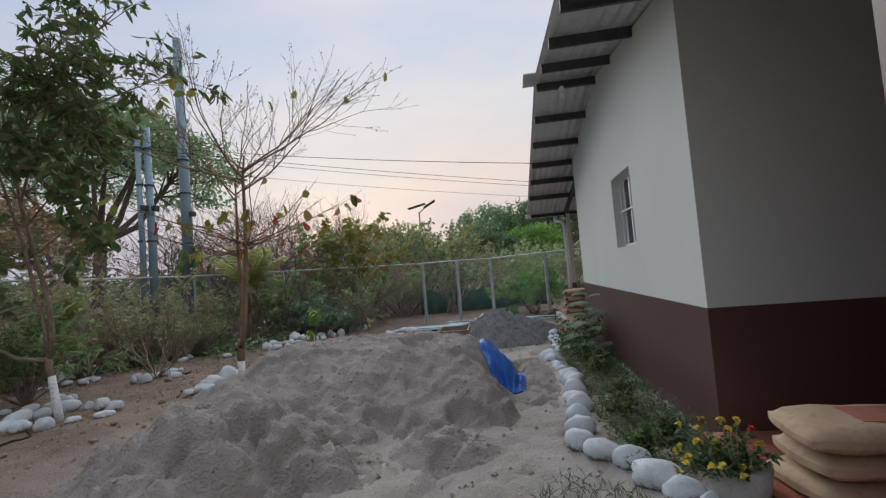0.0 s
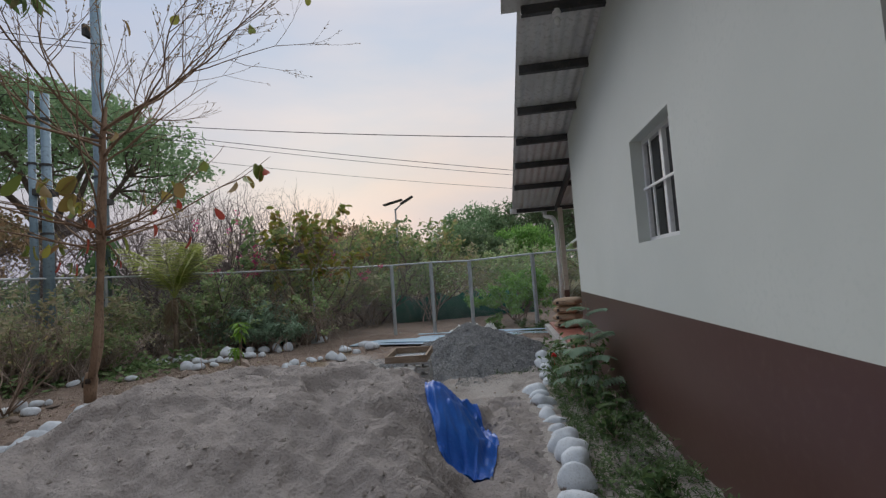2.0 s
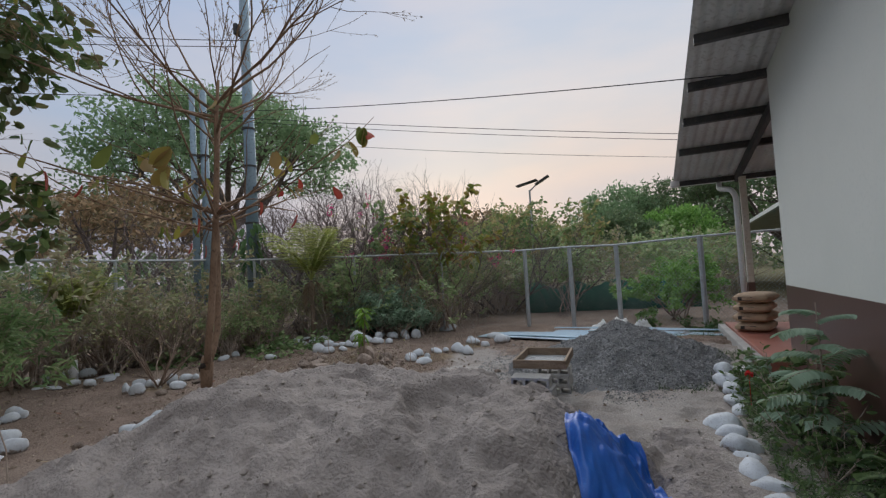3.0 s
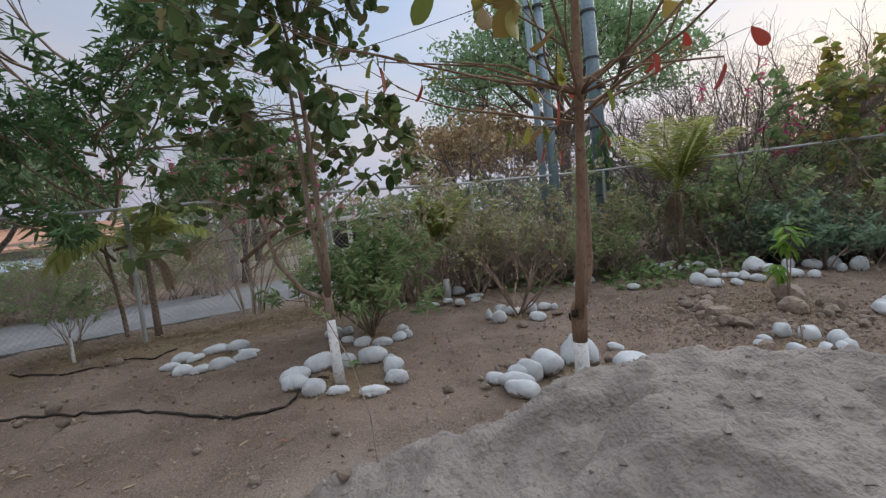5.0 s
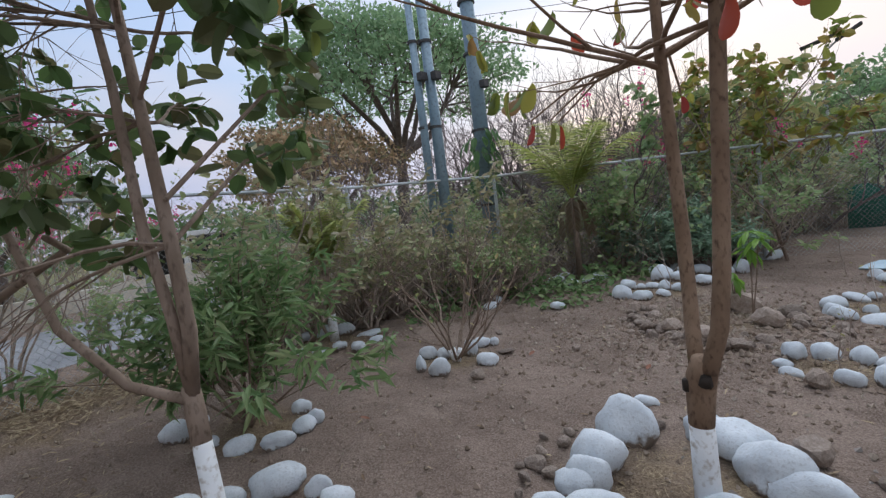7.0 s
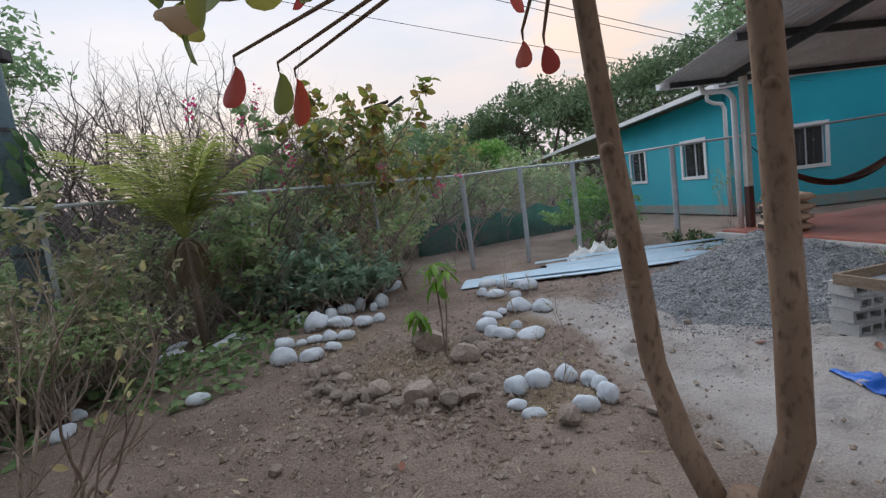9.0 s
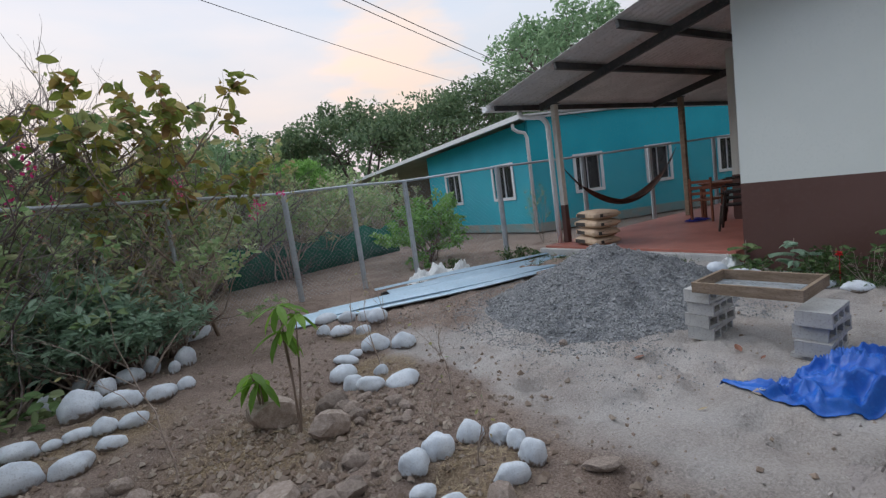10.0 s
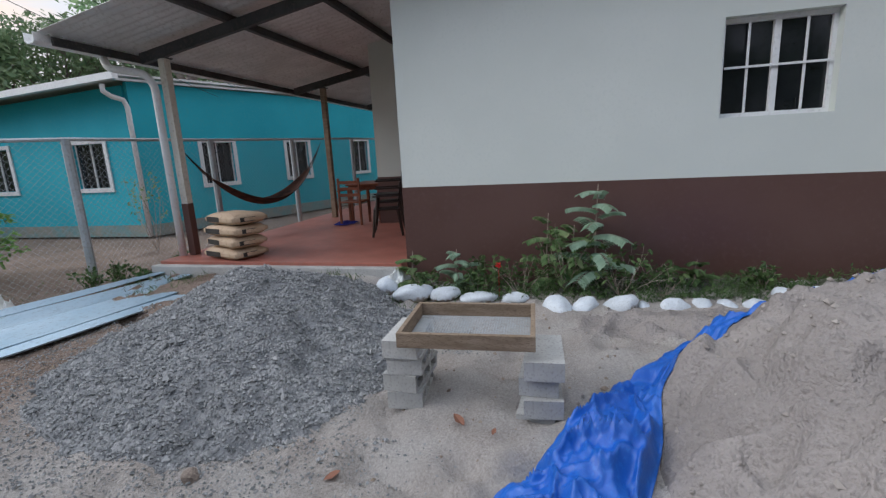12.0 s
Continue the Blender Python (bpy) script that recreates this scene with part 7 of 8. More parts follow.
def shrub_proto(seed, h, leaf_kind, wood, n_limb, leaf_n, size, width, shape="oval", keep=0.9, label="tangled green and brown shrub of the hedge"):
    rng = random.Random(seed)
    limbs = [((rng.gauss(0, 0.12), rng.gauss(0, 0.12), 0), (rng.gauss(0, .4), rng.gauss(0, .4), 1), h * rng.uniform(0.33, 0.5), 0.02) for _ in range(n_limb)]
    return leafy("hedge_shrub", label, "shrub", (0, 0, 0), limbs, leaf_kind, rng, leaf_n, size, width, shape, wood, "shrubs of the hedge", depth=3, kids=(1, 2), keep=keep, droop=-0.1)


def plant_hedge():
    rng = random.Random(77)
    protos = [shrub_proto(1, 2.6, "l_under", "greytwig", 9, 4, 0.11, 0.05, label="dry tangled tan and green shrub of the hedge"), shrub_proto(2, 2.4, "l_grove", "greytwig", 9, 3, 0.10, 0.05),
              shrub_proto(3, 2.5, "l_grove", "greytwig", 8, 4, 0.13, 0.065, label="green leafy shrub of the hedge"), shrub_proto(4, 2.8, "l_dry", "greytwig", 9, 2, 0.07, 0.03, keep=0.5, label="dry brown shrub of the hedge"),
              shrub_proto(5, 1.2, "l_sage", "greytwig", 10, 5, 0.14, 0.05, label="low shrub with grey-green narrow leaves"), shrub_proto(6, 1.55, "l_under", "greytwig", 18, 2, 0.07, 0.035, keep=0.55, label="dry twiggy undergrowth at the fence")]
    plan = []
    for i in range(9):
        plan.append((rng.choice((5, 5, 3)), -11.6 + 0.15 * i + rng.uniform(-0.3, 0.3), 8.2 + 0.45 * i, rng.uniform(0.45, 0.75)))
    line = [(-9.9, 12.4), (-7.8, 14.2), (-6.0, 15.6), (-5.2, 17.6), (-3.4, 20.6)]
    for (x0, y0), (x1, y1) in zip(line, line[1:]):
        n = int(math.hypot(x1 - x0, y1 - y0) / 0.62)
        for i in range(n):
            u = i / n
            for row in range(3 if y0 > 15 else 2):
                x, y = x0 + (x1 - x0) * u, y0 + (y1 - y0) * u
                dx, dy = (y0 - y1), (x1 - x0)
                q = math.hypot(dx, dy)
                off = 0.15 + 0.95 * row + rng.uniform(-0.3, 0.3)
                plan.append((rng.choice((0, 1, 3, 3, 1, 2) if y0 < 14 else (2, 1, 2, 0, 1, 2)), x + dx / q * off, y + dy / q * off, rng.uniform(0.75, 1.1) * (0.85 + 0.16 * row) * (0.8 if y0 < 14 else 1)))
    # undergrowth inside the fence
    for (x0, y0), (x1, y1) in (((-9.5, 6.7), (-9.5, 9.0)), ((-9.5, 9.0), (-8.3, 11.2)), ((-8.6, 11.7), (-6.9, 13.5)), ((-6.6, 13.4), (-5.1, 14.4))):
        n = int(math.hypot(x1 - x0, y1 - y0) / 0.5)
        for i in range(n):
            u = (i + 0.5) / n
            plan.append((rng.choice((5, 5, 0, 5) if y0 < 11 else (2, 1, 5, 2)), x0 + (x1 - x0) * u + rng.uniform(-0.2, 0.2), y0 + (y1 - y0) * u + rng.uniform(-0.2, 0.2), rng.uniform(0.8, 1.15) * (1.0 if y0 < 11 else 0.8)))
            plan.append((5, x0 + (x1 - x0) * u + rng.uniform(-0.5, 0.3), y0 + (y1 - y0) * u + rng.uniform(-0.3, 0.5), rng.uniform(0.6, 1.0)))
            if x0 > -9.4:
                for _k in range(1 if rng.random() < 0.45 else 0):
                    plan.append((rng.choice((3, 1, 2)), x0 + (x1 - x0) * u + 0.1 + rng.uniform(-0.35, 0.25), y0 + (y1 - y0) * u + 0.25 + rng.uniform(-0.35, 0.25), rng.uniform(0.75, 1.1)))
    for x, y, sc in ((-6.1, 13.4, 1.0), (-5.7, 13.1, 0.8), (-6.7, 13.0, 0.9), (-5.35, 13.6, 0.6), (-6.4, 13.7, 1.1), (-6.0, 13.9, 1.05), (-6.3, 13.1, 0.8)):
        plan.append((4, x, y, sc))
    for x, y, sc in ((-8.2, 10.2, 0.45), (-10.5, 5.6, 0.5), (-8.2, 11.0, 0.5), (-10.8, 2.0, 0.5), (-11.0, 0.5, 0.5)):
        plan.append((2, x, y, sc))
    # far side of the road and the lane corner
    for k in range(26):
        plan.append((rng.choice((0, 1, 3, 3)), rng.uniform(-17.5, -14.6), rng.uniform(-6, 4.5), rng.uniform(0.5, 0.9)))
    # beyond the north fence, towards the blue house
    for x, y, sc in ((-2.6, 19.2, 1.1), (-1.4, 20.2, 1.1), (-0.2, 21.4, 1.2), (1.0, 22.3, 1.1), (2.2, 23.4, 1.2), (3.2, 25.2, 1.1), (-3.0, 20.6, 1.2), (-1.8, 21.8, 1.3), (-0.4, 23.2, 1.3), (1.4, 24.4, 1.3), (2.6, 27.0, 1.2), (3.6, 29.0, 1.1), (-4.4, 20.6, 1.1)):
        plan.append((rng.choice((2, 0, 2)), x, y, sc))
    plan = [q for q in plan if math.hypot(q[1] + 7.35, q[2] - 11.9) > 1.15]            # the young palm stands free
    first = {}
    for k, x, y, sc in plan:
        m = pose(x, y, ground_height(x, y), 0, 0, rng.uniform(0, 360)) @ Matrix.Diagonal((sc * 1.1, sc * 1.1, sc, 1))
        if k not in first:
            first[k] = m
        else:
            copy_thing(protos[k], m)
    for k, m in first.items():
        protos[k].matrix_basis = m


plant_hedge()

# citrus bush inside the north fence, big-leaved young tree in the hedge
leafy("citrus_bush", "round green citrus bush behind the fence", "bush", (0.5, 17.0, -0.2),
      [((prng.gauss(0, .1), prng.gauss(0, .1), 0), (math.cos(k * 1.1) * 0.8, math.sin(k * 1.1) * 0.8, 1), 0.85, 0.025) for k in range(11)], "l_citrus", prng, 7, 0.11, 0.05, "oval", depth=3, kids=(2, 3), lift=0.0)
for x, y, h, kind, label in ((-4.75, 14.35, 1.75, "l_yellow", "young tree with large yellowing leaves in the hedge"), (-5.4, 14.9, 1.5, "l_hedge", "young tree with large green leaves in the hedge"),
                             (-5.75, 14.6, 1.7, "l_yellow", "young tree with large yellowing leaves in the hedge"), (-4.9, 19.4, 1.9, "l_hedge", "young tree with large green leaves in the hedge"),
                             (-3.6, 20.4, 1.9, "l_bush", "young tree with large pale green leaves behind the fence"), (-2.2, 21.0, 1.9, "l_hedge", "young tree with large green leaves behind the fence"),
                             (-6.6, 14.6, 1.5, "l_bush", "young tree with large pale green leaves in the hedge")):
    leafy("teak_sapling", label, "tree", (x, y, gz(x, y)),
          [((0, 0, 0), (0.02, 0, 1), h, 0.03)] + [((0, 0, h * 0.6 + 0.24 * k), (math.cos(k * 2.1), math.sin(k * 2.1), 1.1), 0.85, 0.015) for k in range(8)], kind, prng, 3, 0.20, 0.115, "oval", depth=2, kids=(1, 2), keep=0.9, droop=-0.6)
leafy("rose_stem", "thin climbing rose beside the blue house", "shrub", (3.2, 15.6, -0.15), [((0, 0, 0), (prng.gauss(0, .2), prng.gauss(0, .2), 1), 0.8, 0.008) for _ in range(5)], "l_bush", prng, 2, 0.07, 0.04, "oval", "greytwig", depth=2, kids=(1, 2), keep=0.6)
for x, y, sc in ((0.6, 14.0, 0.5), (1.1, 14.1, 0.45), (-0.1, 14.9, 0.4), (2.2, 14.0, 0.4), (0.95, 13.6, 0.35)):
    leafy("low_weeds", "low green weeds by the porch post", "weeds", (x, y, gz(x, y)), [((0, 0, 0), (prng.gauss(0, .5), prng.gauss(0, .5), 1), sc * 0.5, 0.006) for _ in range(9)], "l_weed", prng, 3, 0.07, 0.035, "oval", "greytwig", "weeds by the porch", depth=1, kids=(1, 2))


# ---- bed along the house ----
def bed_plants():
    rng = random.Random(41)
    s = Soup()
    for _ in range(7000):
        x, y = rng.uniform(0.66, 1.40), rng.uniform(3.3, 9.9)
        if y < 3.7 and x > 1.25:
            continue
        dense = 0.5 + 0.6 * noise.noise(Vector((x * 2.2, y * 1.3, 0)))
        if rng.random() > dense * 1.5 - 0.1:
            continue
        h = rng.uniform(0.02, 0.13) * (1.5 if 7 < y < 9.9 or y < 5.5 else 0.9)
        p = Vector((x, y, ground_height(x, y) + rng.uniform(0, h)))
        for _k in range(3):
            s.leaf(p, rnd_dir(rng, 0.4, 0.5), UP, rng.uniform(0.025, 0.065), rng.uniform(0.005, 0.018), 0.3, "oval")
    tagged(mesh_part("weed_carpet", s.mesh("weed_carpet"), "l_weed"), "low green weeds and grass in the bed along the wall", "weeds", kind="stuff")
    s = Soup()
    for cx, cy, r, n in ((0.2, 9.7, 0.5, 260), (0.9, 10.6, 0.3, 160), (0.7, 12.9, 0.5, 220), (-1.75, 7.95, 0.12, 40), (0.35, 3.0, 0.35, 260), (-9.0, 10.2, 0.4, 120), (1.2, 14.6, 1.2, 300)):
        for _ in range(n):
            a, k = rng.uniform(0, 6.283), r * math.sqrt(rng.random())
            x, y = cx + k * math.cos(a), cy + k * math.sin(a)
            s.leaf(Vector((x, y, top_of(x, y))), rnd_dir(rng, 1.2, 0.4), rnd_dir(rng), rng.uniform(0.04, 0.12), 0.007, 0.3, "thin")
    tagged(mesh_part("grass_tufts", s.mesh("grass_tufts"), "l_weed"), "sparse tufts of short grass", "grass", kind="stuff")


bed_plants()


def ferny(x, y, h, n, label, kind="l_sage"):
    """Upright plant with feathery compound leaves."""
    rng = random.Random(int(y * 100))
    t = thing("ferny_plant", label, "plant", "plants along the house", (x, y, ground_height(x, y)))
    s, lv = Soup(), Soup()
    s.tube([(0, 0, -0.02), (0.01, 0.02, h * 0.5), (0, 0, h)], [0.012, 0.009, 0.004], 6)
    for k in range(n):
        z = h * (0.12 + 0.86 * k / n)
        a = k * 2.4 + rng.uniform(-0.2, 0.2)
        d = Vector((math.cos(a) - 0.35, math.sin(a), 0.55)).normalized()
        ln = 0.40 * (1.05 - 0.5 * k / n) * rng.uniform(0.85, 1.15) * (h / 1.0) ** 0.5
        p = Vector((0, 0, z))
        pts = [p]
        for i in range(6):
            d = (d + Vector((0, 0, -0.13))).normalized()
            p = p + d * ln / 6
            pts.append(p)
        s.tube(pts, [0.004, 0.0035, 0.003, 0.003, 0.002, 0.002, 0.001], 4)
        for i in range(1, 7):
            dd = (pts[i] - pts[i - 1]).normalized()
            sd = dd.cross(UP).normalized()
            for sg in (1, -1):
                for q in (0.0, 0.5):
                    lv.leaf(pts[i - 1].lerp(pts[i], q), sd * sg + dd * 0.5 + Vector((0, 0, -0.25)), UP, ln * 0.30, 0.05, 0.2, "oval")
    mesh_part("stem", s.mesh("stem"), "greytwig", t)
    mesh_part("foliage", lv.mesh("foliage"), kind, t)


ferny(1.12, 7.72, 1.12, 15, "tall plant with feathery grey-green leaves against the wall")
ferny(1.16, 8.22, 0.92, 9, "thin plant with small leaves against the wall", "l_bush")
ferny(1.05, 9.22, 0.52, 10, "short plant with grey-green leaves against the wall")
ferny(1.0, 9.72, 0.45, 8, "short yellow-flowered plant at the wall corner", "l_bush")
ferny(1.15, 6.75, 0.28, 7, "low plant with small leaves against the wall", "l_weed")
ferny(1.15, 7.95, 0.70, 9, "leafy plant against the wall", "l_bush")
for x, y, sc in ((0.95, 7.5, 0.75), (1.0, 8.05, 0.9), (0.9, 8.5, 0.6), (0.95, 7.1, 0.5), (0.95, 9.0, 0.4), (1.0, 6.2, 0.3), (1.05, 5.2, 0.25), (0.9, 4.6, 0.28), (1.1, 4.1, 0.28), (0.9, 3.7, 0.25), (0.85, 9.5, 0.4), (1.1, 8.9, 0.5)):
    leafy("bed_plant", "low leafy plant in the bed along the wall", "plant", (x, y, ground_height(x, y)), [((0, 0, 0), (prng.gauss(0, .6), prng.gauss(0, .6), 1), sc * 0.5, 0.006) for _ in range(10)], "l_weed", prng, 3, 0.07, 0.035, "oval", "greytwig", "plants along the house", depth=1, kids=(1, 2))
s_ = Soup()
for k in range(14):
    s_.leaf(Vector((0.80, 8.72, 0.27)), rnd_dir(prng, 0.3, 0.6), UP, 0.04, 0.035, 0.3, "round")
s_.tube([(0.80, 8.72, -0.1), (0.80, 8.72, 0.27)], [0.004, 0.003], 4)
tagged(mesh_part("red_rose", s_.mesh("red_rose"), "f_red"), "single red rose on its stem in the bed", "flower")


# ---- trees behind ----
def canopy_tree(name, label, x, y, z, trunk_h, r, crown_h, n, leaf, kind, seed, wood="darkbark", clumps=40, flat=0.5, group="trees behind the yard", shape="far"):
    """A larger tree: trunk, limbs that reach the clumps, and clumps of leaves with gaps between."""
    rng = random.Random(seed)
    t = thing(name, label, "tree", group, (x, y, z))
    s, lv = Soup(), Soup()
    top = Vector((rng.gauss(0, 0.2), rng.gauss(0, 0.2), trunk_h))
    tr = 0.035 * (trunk_h + crown_h)
    s.tube([(0, 0, -0.3), top * 0.5, top], [tr, tr * 0.8, tr * 0.65], 9)
    per = n // clumps
    hubs = []
    for k in range(max(5, clumps // 8)):
        a, q = k * 2.39996 + 0.5, rng.uniform(0.25, 0.62)
        h = Vector((r * q * math.cos(a), r * q * math.sin(a), trunk_h + crown_h * (0.22 + 0.42 * (1 - q))))
        elbow = top.lerp(h, 0.45) + rnd_dir(rng) * 0.12 * r * 0.5 - Vector((0, 0, 0.06 * crown_h))
        s.tube([top * rng.uniform(0.8, 1.0), elbow, h], [tr * 0.5, tr * 0.36, tr * 0.22], 6, False)
        hubs.append(h)
    for k in range(clumps):
        a = k * 2.39996
        q = math.sqrt((k + 0.5) / clumps)
        c = Vector((r * q * math.cos(a), r * q * math.sin(a), trunk_h + crown_h * (0.30 + 0.62 * (1 - q * q) ** 0.6 + rng.uniform(-0.16, 0.10))))
        c += rnd_dir(rng) * r * 0.10
        hub = min(hubs, key=lambda p: (p - c).length)
        mid = hub.lerp(c, 0.5) + rnd_dir(rng) * 0.08 * r
        s.tube([hub, mid, c], [tr * 0.16, tr * 0.10, tr * 0.03], 5, False)
        cr = r * rng.uniform(0.20, 0.34)
        for _ in range(3):
            s.tube([mid.lerp(c, 0.6), c + rnd_dir(rng) * cr * 0.9], [tr * 0.06, tr * 0.02], 4, False)
        for _ in range(per):
            d = rnd_dir(rng)
            p = c + Vector((d.x, d.y, d.z * flat)) * cr * rng.uniform(0.25, 1.0) ** 0.5 * rng.uniform(0.7, 1.1)
            lv.leaf(p, rnd_dir(rng, -0.1), rnd_dir(rng, 0.8), leaf * rng.uniform(0.6, 1.3), leaf * 0.5 * rng.uniform(0.6, 1.2), 0.1, shape)
    mesh_part("trunk", s.mesh("trunk"), wood, t)
    mesh_part("crown", lv.mesh("crown"), kind, t)
    return t


canopy_tree("rain_tree", "spreading umbrella-shaped tree beyond the utility poles", -28.2, 27.3, -0.2, 6.0, 8.8, 9.2, 17000, 0.40, "l_rain", 1, clumps=90, flat=0.34)
canopy_tree("shade_tree", "leafy tree beyond the road", -19.5, 14.0, -0.2, 2.2, 2.6, 3.4, 3600, 0.24, "l_dry", 2, clumps=26)
canopy_tree("shade_tree", "leafy green tree beyond the road", -17.5, 4.8, -0.2, 1.6, 1.9, 3.2, 3200, 0.22, "l_far", 3, clumps=22)
canopy_tree("shade_tree", "leafy tree by the road", -16.5, -1.0, -0.2, 1.8, 2.2, 3.0, 3600, 0.22, "l_far", 4, clumps=22)
canopy_tree("shade_tree", "leafy tree by the road", -20, -7.0, -0.2, 2.0, 3.0, 4.0, 3600, 0.26, "l_far", 5, clumps=22)
for k, (x, y, th, r, ch, kd) in enumerate(((8, 38.5, 2.5, 5.0, 6.6, "l_far"), (14.5, 39, 3, 5.0, 6.6, "l_far"), (20, 38, 3, 5.5, 7.5, "l_far"), (3, 40, 2.0, 4.0, 5.2, "l_far"), (26, 36, 3, 6.0, 8.5, "l_far"),
                                           (-1.5, 41, 2, 3.6, 5.4, "l_rain"), (1.5, 33, 1.2, 2.6, 3.4, "l_citrus"), (-1.5, 30, 1.2, 2.4, 3.0, "l_far"), (-4, 28, 1.0, 2.2, 2.6, "l_hedge"), (-6, 26, 1.0, 2.4, 2.8, "l_hedge"),
                                           (-8, 31, 1.5, 3.2, 3.4, "l_hedge"), (-12, 36, 1.5, 3.6, 4.4, "l_dry"), (17.2, 26.5, 6.5, 4.2, 5.0, "l_rain"), (-28, 6, 2, 4, 5, "l_far"), (-30, -4, 2, 4, 5, "l_far"), (-26, 20, 2, 4, 5, "l_dry"))):
    canopy_tree("shade_tree", "rounded leafy tree in the distance", x, y, -0.3, th, r, ch, 6500, 0.12 * r ** 0.7, kd, 20 + k, clumps=34, flat=0.75)


def bare_tree(x, y, h, seed):
    rng = random.Random(seed)
    t = thing("bare_tree", "leafless twiggy grey tree behind the hedge", "tree", "leafless trees behind the yard", (x, y, -0.3))
    s, tips = Soup(), []
    for k in range(5):
        branch(s, Vector((rng.gauss(0, 0.15), rng.gauss(0, 0.15), 0)), Vector((rng.gauss(0, .55), rng.gauss(0, .55), 1.1)), h * 0.46, 0.052, 4, rng, tips, (2, 3), 0.85, 0.02, 0.62, 0.2, 4)
    mesh_part("crown_wood", s.mesh("crown_wood"), "twig", t)


for k, (x, y, h) in enumerate(((-9.3, 15.0, 4.9), (-8.0, 15.6, 5.2), (-6.7, 16.4, 4.8), (-7.2, 15.2, 4.2), (-9.5, 18.5, 6.0), (-7.2, 20.5, 5.6), (-12.5, 15.5, 4.6), (-5.0, 22.0, 4.2), (-14.5, 12.0, 4.8), (-11.0, 22.0, 6.2), (-16, 15, 5.6), (-8.6, 16.8, 5.2), (-6.7, 17.8, 5.0), (-4.8, 18.8, 4.2), (-3.4, 20.0, 3.8), (-10.2, 16.0, 5.6), (-12.2, 18.5, 6.0), (-10.6, 14.2, 5.2), (-13.0, 16.6, 6.4), (-14.6, 19.5, 7.2), (-9.2, 20.0, 6.2))):
    bare_tree(x, y, h, 60 + k)


# far woods that close the horizon
def far_woods():
    rng = random.Random(99)
    s = Soup()
    for k in range(150):
        a = k / 150 * 2 * math.pi
        for row in range(2):
            R = rng.uniform(58, 75) + 16 * row
            cx, cy = -3 + R * math.cos(a + 0.02 * row), 8 + R * math.sin(a + 0.02 * row)
            hh = rng.uniform(3.0, 5.5) + 2.0 * row + (3.0 if 0.6 < a < 1.5 else 0)
            for _ in range(170):
                d = rnd_dir(rng)
                p = Vector((cx + d.x * 3.2, cy + d.y * 3.2, hh * 0.5 + d.z * hh * 0.5))
                s.leaf(p, rnd_dir(rng), rnd_dir(rng), rng.uniform(0.5, 1.2), 0.6, 0.1, "far")
    tagged(mesh_part("far_woods", s.mesh("far_woods"), "l_far"), "belt of low woods in the distance", "woods", kind="stuff")


far_woods()


# ---- poles, wires and lamps ----
def utility_pole(x, y, h, r, label, steps=True):
    t = thing("utility_pole", label, "pole", "utility poles at the fence", (x, y, -0.15))
    s = Soup()
    s.tube([(0, 0, -0.2), (0.02, 0, h * 0.5), (0, 0, h)], [r, r * 0.85, r * 0.7], 14)
    mesh_part("shaft", s.mesh("shaft", True), "pole", t)
    for z in (1.6, 3.1, 4.6, 5.6):
        s = Soup()
        s.tube([(0, 0, z), (0, 0, z + 0.05)], [r * 1.04, r * 1.04], 14)
        mesh_part("band", s.mesh("band"), "steel", t)
    part("bracket", boxes(((0.12, 0.16, 0.14), (r + 0.05, 0, 4.0)), bevel=0.01), "steel", t)
    if h > 7:
        part("bracket", boxes(((0.10, 0.22, 0.30), (-r - 0.04, -0.05, h - 1.0)), bevel=0.02), "steel", t, "dark cable clamp near the top")


utility_pole(-9.40, 10.80, 6.2, 0.115, "slim blue-grey steel utility pole")
utility_pole(-9.53, 10.61, 6.2, 0.085, "slim blue-grey steel utility pole beside another")
utility_pole(-9.40, 12.15, 9.35, 0.17, "tall tapered blue-grey utility pole")


def climber(x, y, z0, z1):
    rng = random.Random(6)
    s = Soup()
    for _ in range(60):
        a = rng.uniform(0, 6.283)
        q = rng.uniform(0.12, 0.34)
        s.leaf(Vector((x + q * math.cos(a), y + q * math.sin(a), rng.uniform(z0, z1 + 0.3))), Vector((math.cos(a), math.sin(a), -1.2)), UP, rng.uniform(0.2, 0.36), 0.14, 0.3, "oval")
    tagged(mesh_part("climbing_plant", s.mesh("climbing_plant"), "l_mango"), "large-leaved climbing plant on the utility pole", "plant")


climber(-9.35, 12.0, 1.7, 2.7)


def cable(a, b, sag, r=0.012, label="thin black overhead cable"):
    a, b = Vector(a), Vector(b)
    s = Soup()
    pts = [a.lerp(b, i / 24) + Vector((0, 0, -sag * 4 * (i / 24) * (1 - i / 24))) for i in range(25)]
    s.tube(pts, [r] * 25, 5)
    tagged(mesh_part("overhead_cable", s.mesh("overhead_cable"), "wire"), label, "cable", "overhead cables")


cable((-9.4, 10.8, 5.55), (1.0, 9.5, 3.55), 0.10, 0.007)
cable((-9.4, 10.8, 5.45), (6.9, 16.2, 3.45), 0.14, 0.007)
cable((-9.4, 10.8, 5.38), (6.9, 16.2, 3.38), 0.20, 0.006)
cable((-9.4, 12.15, 5.2), (6.9, 16.75, 3.2), 0.22, 0.005)
for dz, dx in ((7.8, 0.6), (7.8, -0.6), (6.4, 0.0)):
    cable((-9.4 + dx * 0.5, 12.15, dz), (-24 + dx, 2, dz + 1.0), 0.4, 0.010)


